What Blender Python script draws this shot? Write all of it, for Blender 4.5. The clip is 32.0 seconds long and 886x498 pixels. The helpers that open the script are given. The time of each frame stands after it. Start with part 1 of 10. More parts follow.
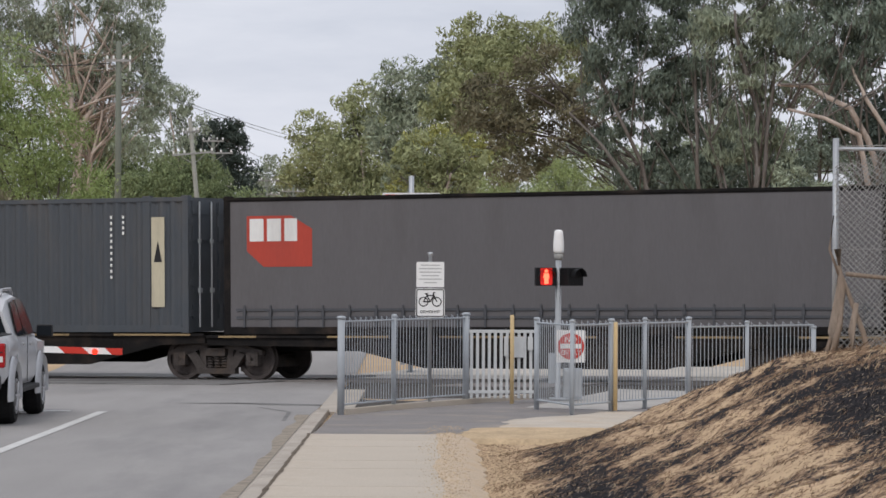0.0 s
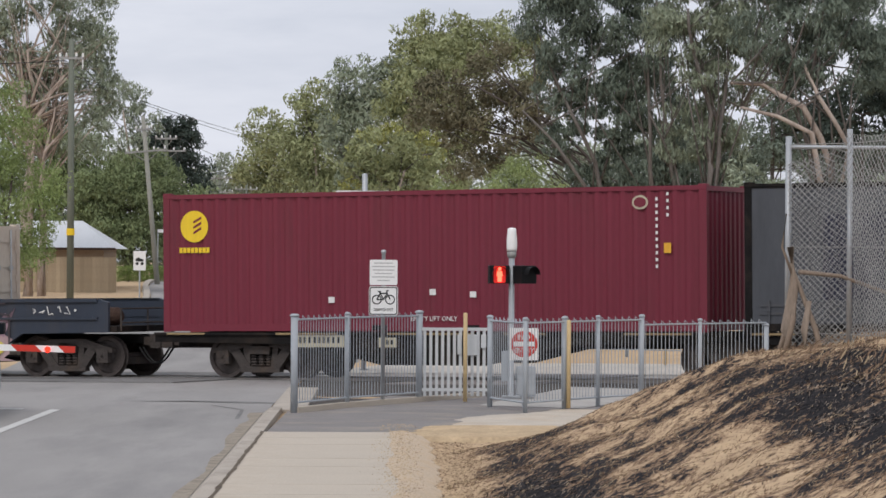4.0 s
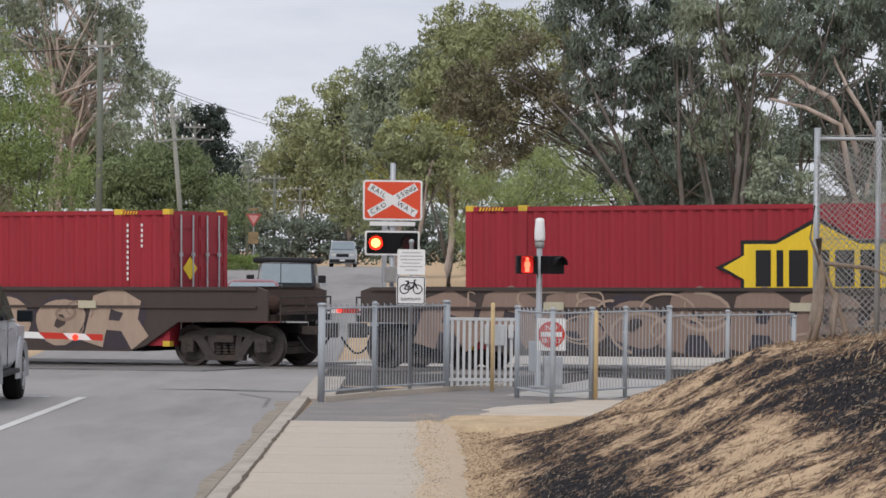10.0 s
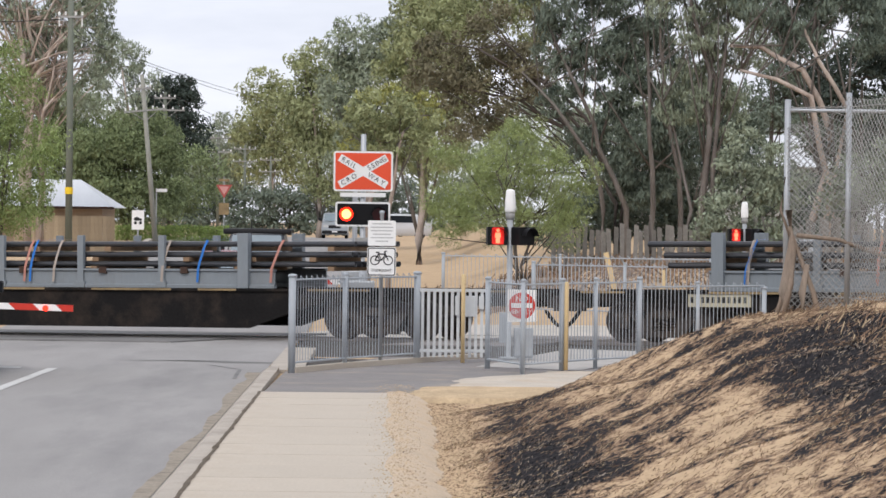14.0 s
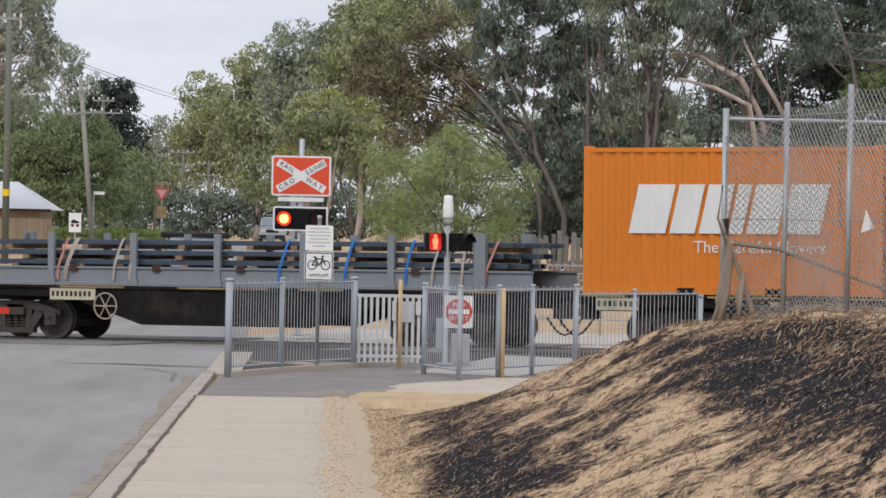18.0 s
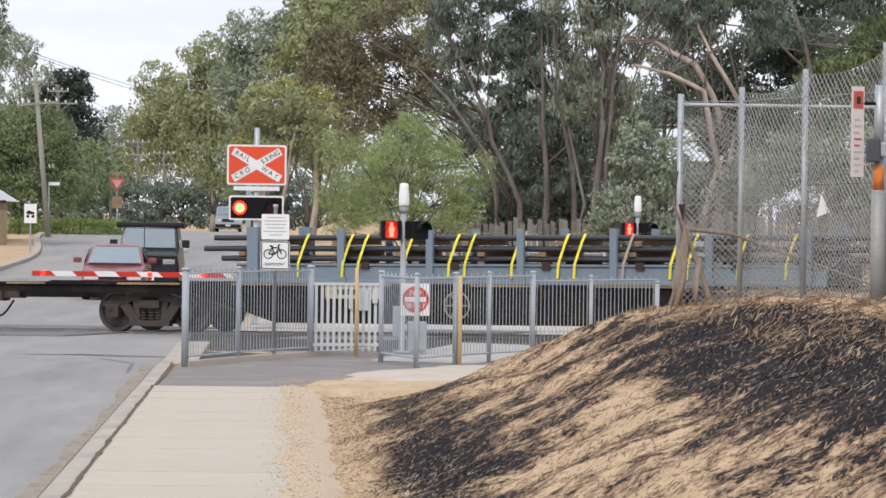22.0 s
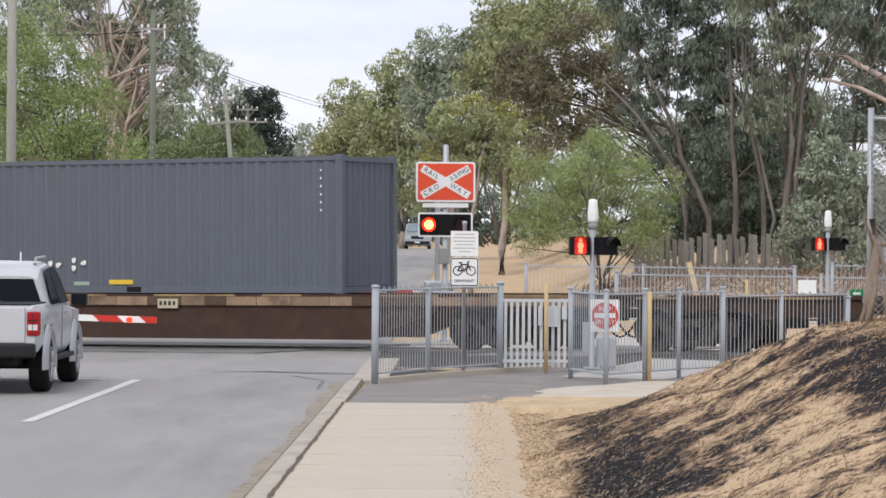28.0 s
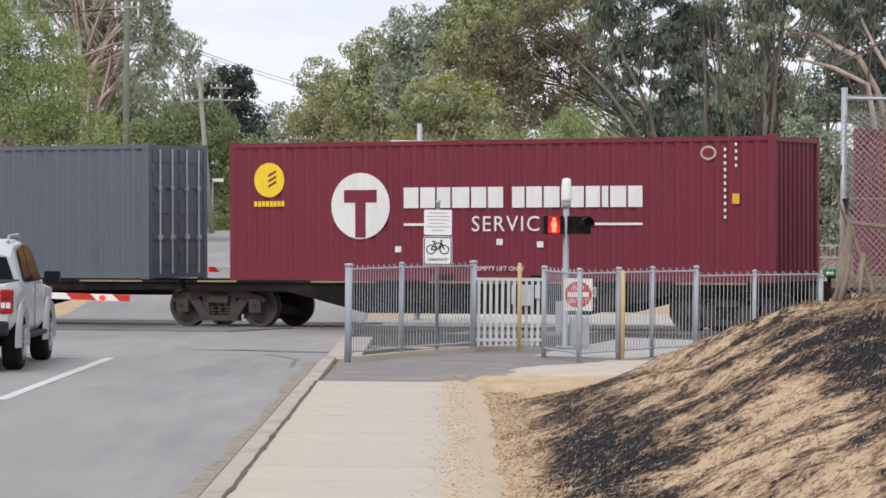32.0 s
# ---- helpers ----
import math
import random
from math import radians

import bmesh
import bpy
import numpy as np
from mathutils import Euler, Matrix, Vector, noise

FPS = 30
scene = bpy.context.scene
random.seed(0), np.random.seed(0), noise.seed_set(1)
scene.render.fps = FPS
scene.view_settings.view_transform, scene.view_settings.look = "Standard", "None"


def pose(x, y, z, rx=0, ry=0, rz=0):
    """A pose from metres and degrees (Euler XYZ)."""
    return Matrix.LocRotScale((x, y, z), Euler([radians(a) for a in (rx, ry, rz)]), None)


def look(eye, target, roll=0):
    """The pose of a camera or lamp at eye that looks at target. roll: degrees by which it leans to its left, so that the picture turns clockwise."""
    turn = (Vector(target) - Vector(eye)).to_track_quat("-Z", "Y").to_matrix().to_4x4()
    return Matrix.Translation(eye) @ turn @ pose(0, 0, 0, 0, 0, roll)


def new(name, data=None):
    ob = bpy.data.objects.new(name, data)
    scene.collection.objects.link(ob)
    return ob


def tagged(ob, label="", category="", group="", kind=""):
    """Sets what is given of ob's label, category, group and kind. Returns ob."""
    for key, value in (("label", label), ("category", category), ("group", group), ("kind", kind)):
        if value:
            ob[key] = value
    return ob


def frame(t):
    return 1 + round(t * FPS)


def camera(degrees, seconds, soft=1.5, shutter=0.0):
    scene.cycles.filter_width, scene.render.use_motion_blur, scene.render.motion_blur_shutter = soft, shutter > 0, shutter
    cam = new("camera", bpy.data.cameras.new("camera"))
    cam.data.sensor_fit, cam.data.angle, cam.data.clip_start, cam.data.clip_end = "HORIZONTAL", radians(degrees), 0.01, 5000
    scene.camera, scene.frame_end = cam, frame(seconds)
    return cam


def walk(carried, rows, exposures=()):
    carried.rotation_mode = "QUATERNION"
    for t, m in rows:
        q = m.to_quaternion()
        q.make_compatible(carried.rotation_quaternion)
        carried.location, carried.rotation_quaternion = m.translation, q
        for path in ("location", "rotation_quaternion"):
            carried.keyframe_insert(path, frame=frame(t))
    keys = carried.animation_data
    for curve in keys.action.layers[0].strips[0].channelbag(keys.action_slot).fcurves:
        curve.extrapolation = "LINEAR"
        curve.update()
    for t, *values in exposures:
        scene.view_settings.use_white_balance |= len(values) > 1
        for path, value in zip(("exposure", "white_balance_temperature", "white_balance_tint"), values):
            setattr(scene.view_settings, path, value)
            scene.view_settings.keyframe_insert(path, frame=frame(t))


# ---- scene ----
EYE = 2.3
cam = camera(14.645, 32.0, soft=1.6)
# seconds, yaw, pitch, roll of a zoomed lens held by hand on one spot
TURNS = [
    (0.0, 0.000, 0.237, -0.327),
    (0.5, -0.087, 0.213, -0.283),
    (1.0, -0.177, 0.198, -0.569),
    (1.5, -0.275, 0.194, -0.488),
    (2.0, -0.378, 0.201, -0.404),
    (2.5, -0.589, 0.214, -0.326),
    (3.0, -0.707, 0.213, -0.437),
    (3.5, -0.772, 0.211, -0.328),
    (5.5, -0.825, 0.143, -0.420),
    (6.0, -0.804, 0.091, -0.490),
    (6.5, -0.751, -0.009, -0.445),
    (7.0, -0.679, -0.110, -0.582),
    (7.5, -0.587, -0.130, -0.702),
    (8.0, -0.456, -0.144, -0.709),
    (8.5, -0.331, -0.137, -0.667),
    (9.0, -0.301, -0.037, -0.672),
    (9.5, -0.303, 0.047, -0.693),
    (10.0, -0.315, 0.033, -0.635),
    (10.5, -0.314, 0.008, -0.622),
    (11.0, -0.334, -0.017, -0.539),
    (11.5, -0.448, -0.030, -0.663),
    (12.0, -0.587, -0.056, -0.781),
    (12.5, -0.644, -0.123, -0.809),
    (13.0, -0.639, -0.166, -0.763),
    (13.5, -0.778, -0.255, -0.787),
    (14.0, -0.804, -0.440, -0.688),
    (14.5, -0.813, -0.570, -0.553),
    (16.5, -1.020, -0.131, -0.579),
    (17.0, -1.310, -0.104, -0.649),
    (17.5, -1.573, -0.170, -0.700),
    (18.0, -1.840, -0.329, -1.200),
    (18.5, -2.014, -0.457, -1.292),
    (19.0, -1.765, -0.549, -1.187),
    (19.5, -1.377, -0.566, -1.077),
    (20.0, -1.156, -0.539, -0.926),
    (20.5, -1.496, -0.529, -0.821),
    (21.0, -1.896, -0.485, -0.792),
    (21.5, -2.264, -0.488, -0.709),
    (22.0, -2.571, -0.521, -0.739),
    (22.5, -2.853, -0.501, -0.630),
    (23.0, -3.130, -0.449, -0.517),
    (23.5, -3.434, -0.425, -0.452),
    (24.0, -3.867, -0.444, -0.316),
    (24.5, -4.258, -0.443, -0.274),
    (25.0, -3.251, -0.477, -0.216),
    (25.5, -1.612, -0.483, -0.201),
    (26.0, -0.416, -0.428, -0.248),
    (26.5, 0.200, -0.250, -0.213),
    (28.5, 0.581, -0.321, -0.440),
    (29.0, 0.446, -0.444, -0.369),
    (29.5, 0.279, -0.529, -0.479),
    (30.0, 0.148, -0.628, -0.662),
    (30.5, 0.057, -0.635, -0.890),
    (31.0, 0.005, -0.637, -0.662),
    (31.5, 0.028, -0.628, -0.581),
    (32.0, 0.128, -0.631, -0.555),
]
EXPOSURES = [(0.0, 0.05), (6.0, 0.08), (13.2, 0.1), (14.0, 0.38), (14.5, 0.4), (16.5, 0.24), (17.2, 0.24), (18.2, 0.15), (18.9, 0.44), (25.0, 0.49), (26.5, 0.42), (32.0, 0.41)]
walk(cam, [(t, pose(0, 0, EYE, 90 + pitch, roll, yaw)) for t, yaw, pitch, roll in TURNS], EXPOSURES)

# ---- light: an overcast day, soft sun high behind the camera ----
world = bpy.data.worlds.new("sky")
scene.world = world
world.use_nodes = True
wn = world.node_tree.nodes
wl = world.node_tree.links
wn.clear()
w_out = wn.new("ShaderNodeOutputWorld")
w_bg = wn.new("ShaderNodeBackground")
w_sky = wn.new("ShaderNodeTexSky")
w_sky.sky_type = "NISHITA"
w_sky.sun_disc = False
w_sky.sun_elevation = radians(47)
w_sky.sun_rotation = radians(200)
w_sky.dust_density = 4.0
w_sky.air_density = 1.0
# a cloud layer, grey-white, closing most of the sky
w_co = wn.new("ShaderNodeTexCoord")
w_map = wn.new("ShaderNodeMapping")
w_map.inputs["Scale"].default_value = (2.0, 2.0, 9.0)
w_noise = wn.new("ShaderNodeTexNoise")
w_noise.inputs["Scale"].default_value = 3.2
w_noise.inputs["Detail"].default_value = 6.0
w_noise.inputs["Roughness"].default_value = 0.55
w_ramp = wn.new("ShaderNodeValToRGB")
w_ramp.color_ramp.elements[0].position = 0.32
w_ramp.color_ramp.elements[0].color = (6.3, 6.7, 7.75, 1)
w_ramp.color_ramp.elements[1].position = 0.66
w_ramp.color_ramp.elements[1].color = (8.8, 9.0, 9.85, 1)
w_mix = wn.new("ShaderNodeMixRGB")
w_mix.inputs["Fac"].default_value = 0.93
wl.new(w_co.outputs["Generated"], w_map.inputs["Vector"])
wl.new(w_map.outputs["Vector"], w_noise.inputs["Vector"])
wl.new(w_noise.outputs["Fac"], w_ramp.inputs["Fac"])
wl.new(w_sky.outputs["Color"], w_mix.inputs["Color1"])
wl.new(w_ramp.outputs["Color"], w_mix.inputs["Color2"])
wl.new(w_mix.outputs["Color"], w_bg.inputs["Color"])
w_bg.inputs["Strength"].default_value = 0.094
wl.new(w_bg.outputs["Background"], w_out.inputs["Surface"])

sun = new("sun", bpy.data.lights.new("sun", "SUN"))
sun.data.energy = 1.25
sun.data.angle = radians(15)
sun.data.color = (1.0, 0.945, 0.9)
sun.matrix_world = look((-22, -60, 68), (0, 0, 0))

# ---- materials ----
def material(name, colour, rough=0.7, metal=0.0, vary=0.15, scale=3.0, fine=40.0, bump=0.15, dirt=None, dirt_amount=0.35,
             dirt_scale=0.7, stretch=(1, 1, 1), spec=0.22, random=0.0, island=0.0, coords="Object"):
    """A surface with grain at two scales, blotches of dirt and a fine relief."""
    m = bpy.data.materials.new(name)
    m.use_nodes = True
    nt = m.node_tree
    n, l = nt.nodes, nt.links
    b = n["Principled BSDF"]
    b.inputs["Roughness"].default_value = rough
    b.inputs["Metallic"].default_value = metal
    b.inputs["Specular IOR Level"].default_value = spec
    co = n.new("ShaderNodeTexCoord")
    mp = n.new("ShaderNodeMapping")
    mp.inputs["Scale"].default_value = stretch
    l.new(co.outputs[coords], mp.inputs["Vector"])

    def grain(s, detail=4.0, r=0.6):
        t = n.new("ShaderNodeTexNoise")
        t.inputs["Scale"].default_value = s
        t.inputs["Detail"].default_value = detail
        t.inputs["Roughness"].default_value = r
        l.new(mp.outputs["Vector"], t.inputs["Vector"])
        return t

    big, small = grain(scale), grain(fine, 3.0)
    add = n.new("ShaderNodeMath")
    add.operation = "ADD"
    l.new(big.outputs["Fac"], add.inputs[0])
    l.new(small.outputs["Fac"], add.inputs[1])
    rng = n.new("ShaderNodeMapRange")
    rng.inputs["From Min"].default_value = 0.6
    rng.inputs["From Max"].default_value = 1.4
    rng.inputs["To Min"].default_value = 1 - vary
    rng.inputs["To Max"].default_value = 1 + vary
    l.new(add.outputs[0], rng.inputs["Value"])
    value = rng.outputs["Result"]
    for amount, node, out in ((random, "ShaderNodeObjectInfo", "Random"), (island, "ShaderNodeNewGeometry", "Random Per Island")):
        if amount:
            src = n.new(node)
            r2 = n.new("ShaderNodeMapRange")
            r2.inputs["To Min"].default_value = 1 - amount
            r2.inputs["To Max"].default_value = 1 + amount
            l.new(src.outputs[out], r2.inputs["Value"])
            mul = n.new("ShaderNodeMath")
            mul.operation = "MULTIPLY"
            l.new(value, mul.inputs[0])
            l.new(r2.outputs["Result"], mul.inputs[1])
            value = mul.outputs[0]
    base = n.new("ShaderNodeVectorMath")
    base.operation = "SCALE"
    base.inputs[0].default_value = colour[:3]
    l.new(value, base.inputs["Scale"])
    col = base.outputs["Vector"]
    if dirt:
        d = grain(dirt_scale, 6.0, 0.65)
        rp = n.new("ShaderNodeMapRange")
        rp.inputs["From Min"].default_value = 0.5
        rp.inputs["From Max"].default_value = 0.72
        rp.inputs["To Max"].default_value = dirt_amount
        l.new(d.outputs["Fac"], rp.inputs["Value"])
        mx = n.new("ShaderNodeMixRGB")
        mx.inputs["Color2"].default_value = (*dirt[:3], 1)
        l.new(rp.outputs["Result"], mx.inputs["Fac"])
        l.new(col, mx.inputs["Color1"])
        col = mx.outputs["Color"]
    l.new(col, b.inputs["Base Color"])
    if bump:
        bp = n.new("ShaderNodeBump")
        bp.inputs["Strength"].default_value = bump
        bp.inputs["Distance"].default_value = 0.02
        l.new(small.outputs["Fac"], bp.inputs["Height"])
        l.new(bp.outputs["Normal"], b.inputs["Normal"])
    return m


def glow(name, colour, strength):
    m = bpy.data.materials.new(name)
    m.use_nodes = True
    b = m.node_tree.nodes["Principled BSDF"]
    b.inputs["Base Color"].default_value = (*colour, 1)
    b.inputs["Emission Color"].default_value = (*colour, 1)
    b.inputs["Emission Strength"].default_value = strength
    return m


def paint(name, colour, **kw):
    """Weathered steel paint of a container or wagon side: streaks run down it."""
    opts = dict(rough=0.55, vary=0.1, scale=0.8, fine=14.0, bump=0.05, dirt=(0.09, 0.07, 0.055), dirt_amount=0.3, dirt_scale=0.9, stretch=(1.6, 1.6, 0.35), spec=0.35)
    opts.update(kw)
    return material(name, colour, **opts)


M_ASPHALT = material("asphalt", (0.3, 0.288, 0.277), 0.9, vary=0.24, scale=0.35, fine=60, bump=0.3, dirt=(0.17, 0.165, 0.165), dirt_amount=0.65, dirt_scale=0.3, stretch=(1.6, 0.25, 1))
M_ASPHALT2 = material("path_asphalt", (0.225, 0.21, 0.203), 0.92, vary=0.2, scale=0.8, fine=70, bump=0.4, dirt=(0.4, 0.34, 0.27), dirt_amount=0.5, dirt_scale=0.9)
M_CONCRETE = material("concrete", (0.493, 0.435, 0.361), 0.9, vary=0.12, scale=0.7, fine=34, bump=0.3, dirt=(0.4, 0.33, 0.25), dirt_amount=0.6, dirt_scale=0.8, random=0.025, stretch=(1, 0.5, 1))
M_KERB = material("kerb_concrete", (0.42, 0.375, 0.32), 0.9, vary=0.16, scale=1.2, fine=40, bump=0.3, dirt=(0.18, 0.16, 0.14), dirt_amount=0.5, dirt_scale=1.5)
M_ASPHALT_PATCH = material("patched_asphalt", (0.2, 0.195, 0.19), 0.9, vary=0.25, scale=0.6, fine=40, bump=0.3, dirt=(0.05, 0.05, 0.05), dirt_amount=0.85, dirt_scale=0.45, stretch=(0.4, 1.6, 1))
M_SAND = material("pale_sand", (0.5, 0.445, 0.375), 0.95, vary=0.2, scale=1.5, fine=25, bump=0.5, dirt=(0.5, 0.37, 0.24), dirt_amount=0.7, dirt_scale=0.9)
M_PANEL = material("pale_gravel", (0.5, 0.46, 0.41), 0.95, vary=0.25, scale=1.5, fine=20, bump=0.6)
M_GRAVEL = material("gravel", (0.34, 0.29, 0.23), 0.95, vary=0.35, scale=2.0, fine=25, bump=0.8)
# stone ballast, its colour lowered to hold the shade under the train
M_BALLAST_SHADED = material("ballast", (0.085, 0.078, 0.072), 0.95, vary=0.45, scale=4.0, fine=22, bump=1.0, spec=0.1)
M_LINE = material("road_line", (0.58, 0.575, 0.555), 0.8, vary=0.12, scale=2, fine=30, bump=0.1, dirt=(0.3, 0.3, 0.3), dirt_amount=0.5, dirt_scale=2.0)
M_GALV = material("galvanised_steel", (0.42, 0.44, 0.46), 0.5, 0.55, vary=0.12, scale=4, fine=50, bump=0.05)
M_GALV_DULL = material("dull_galvanised_steel", (0.33, 0.33, 0.32), 0.65, 0.4, vary=0.18, scale=5, fine=40, bump=0.05)
M_FENCE = material("grey_fence_paint", (0.36, 0.39, 0.42), 0.5, 0.0, vary=0.08, scale=4, fine=40, bump=0.03)
M_WHITE_GATE = material("pale_gate_paint", (0.55, 0.57, 0.58), 0.5, 0.1, vary=0.08, scale=4, fine=40, bump=0.03)
M_YELLOW_POST = material("ochre_post_paint", (0.62, 0.47, 0.26), 0.6, vary=0.12, scale=5, fine=40, bump=0.03)
M_WHITE = material("white_paint", (0.78, 0.78, 0.77), 0.5, vary=0.05, scale=3, fine=30, bump=0.02)
M_SIGN_RED = material("sign_red", (0.55, 0.045, 0.03), 0.45, vary=0.05, bump=0.0)
M_SIGN_ORANGE = material("sign_orange_red", (0.72, 0.09, 0.04), 0.45, vary=0.05, bump=0.0)
M_BLACK = material("black_paint", (0.012, 0.012, 0.013), 0.5, vary=0.2, bump=0.02, spec=0.1)
M_DARK_TEXT = material("dark_print", (0.03, 0.03, 0.03), 0.6, vary=0.1, bump=0.0)
M_GREY_TEXT = material("faded_print", (0.42, 0.42, 0.42), 0.6, vary=0.1, bump=0.0)
M_STEEL = material("running_gear_steel", (0.075, 0.066, 0.062), 0.8, 0.2, vary=0.4, scale=5, fine=30, bump=0.3, dirt=(0.11, 0.075, 0.05), dirt_amount=0.6, dirt_scale=3.0, spec=0.1)
M_WHEEL = material("wheel_steel", (0.08, 0.068, 0.064), 0.6, 0.5, vary=0.3, scale=5, fine=30, bump=0.2)
M_RAIL = material("rail_steel", (0.3, 0.27, 0.25), 0.35, 0.8, vary=0.2, scale=3, fine=30, bump=0.05)
M_RUST = material("rusty_steel", (0.07, 0.045, 0.036), 0.85, 0.1, vary=0.35, scale=3, fine=25, bump=0.3, dirt=(0.06, 0.045, 0.04), dirt_amount=0.6, dirt_scale=1.2, spec=0.1)
M_UNDER = material("wagon_black", (0.015, 0.014, 0.014), 0.8, 0.1, vary=0.35, scale=2, fine=20, bump=0.2, dirt=(0.1, 0.07, 0.05), dirt_amount=0.35, dirt_scale=1.0, spec=0.1)
M_DECK = material("wagon_deck_edge", (0.3, 0.22, 0.12), 0.85, 0.0, vary=0.3, scale=1.5, fine=25, bump=0.2, dirt=(0.08, 0.055, 0.04), dirt_amount=0.8, dirt_scale=1.2, stretch=(0.5, 1, 1))
M_LAMP_RED = glow("lit_red_lamp", (1.0, 0.02, 0.006), 2.6)
M_LAMP_CORE = glow("lit_lamp_core", (1.0, 0.42, 0.1), 4.0)
M_LAMP_FIGURE = glow("lit_figure", (1.0, 0.1, 0.05), 3.4)
M_LAMP_DIM = glow("glowing_red_window", (0.55, 0.01, 0.006), 0.55)
M_LAMP_OFF = material("dark_lens", (0.06, 0.01, 0.01), 0.2, bump=0)
M_GLASS = material("dark_car_glass", (0.015, 0.018, 0.022), 0.12, vary=0.05, bump=0, spec=0.12)
M_TYRE = material("tyre_rubber", (0.02, 0.02, 0.02), 0.85, vary=0.3, scale=6, fine=30, bump=0.4, spec=0.1)
M_GLASS.node_tree.nodes["Principled BSDF"].inputs["IOR"].default_value = 1.18
M_BARK = material("pale_bark", (0.42, 0.35, 0.3), 0.9, vary=0.35, scale=1.5, fine=14, bump=0.5, dirt=(0.16, 0.11, 0.08), dirt_amount=0.8, dirt_scale=1.2, stretch=(2, 2, 0.4))
M_BARK_GREY = material("grey_brown_bark", (0.165, 0.148, 0.135), 0.95, vary=0.4, scale=1.5, fine=14, bump=0.6, dirt=(0.09, 0.07, 0.055), dirt_amount=0.8, dirt_scale=1.2, stretch=(2, 2, 0.4))
M_BARK_DARK = material("dark_bark", (0.1, 0.086, 0.076), 0.95, vary=0.4, scale=2, fine=14, bump=0.6, stretch=(2, 2, 0.5))
M_WOOD_POLE = material("weathered_pole_timber", (0.155, 0.17, 0.14), 0.9, vary=0.25, scale=1.5, fine=20, bump=0.2, stretch=(3, 3, 0.3))
M_WOOD = material("weathered_timber", (0.24, 0.19, 0.15), 0.9, vary=0.35, scale=2, fine=20, bump=0.3, stretch=(2, 2, 0.4))


def leaf(name, colour, vary=0.2):
    m = material(name, colour, 0.6, vary=0.5, scale=0.55, fine=1.6, bump=0, island=vary, spec=0.08)
    return m


L_GUM = leaf("grey_green_gum_leaves", (0.262, 0.3, 0.218))
L_GUM_DARK = leaf("dark_gum_leaves", (0.152, 0.186, 0.148))
L_OLIVE = leaf("olive_leaves", (0.28, 0.305, 0.16))
L_YELLOW = leaf("yellow_green_leaves", (0.33, 0.335, 0.12))
L_WATTLE = leaf("bright_green_fine_leaves", (0.27, 0.325, 0.14))
L_DENSE = leaf("dense_dark_green_leaves", (0.19, 0.235, 0.12))
L_SHRUB = leaf("fresh_green_leaves", (0.245, 0.31, 0.125))
L_PINE = leaf("dark_needles", (0.062, 0.08, 0.068))
L_BUSH = leaf("mid_green_leaves", (0.15, 0.19, 0.09))
L_DRY = leaf("dry_brown_twigs", (0.185, 0.172, 0.112))

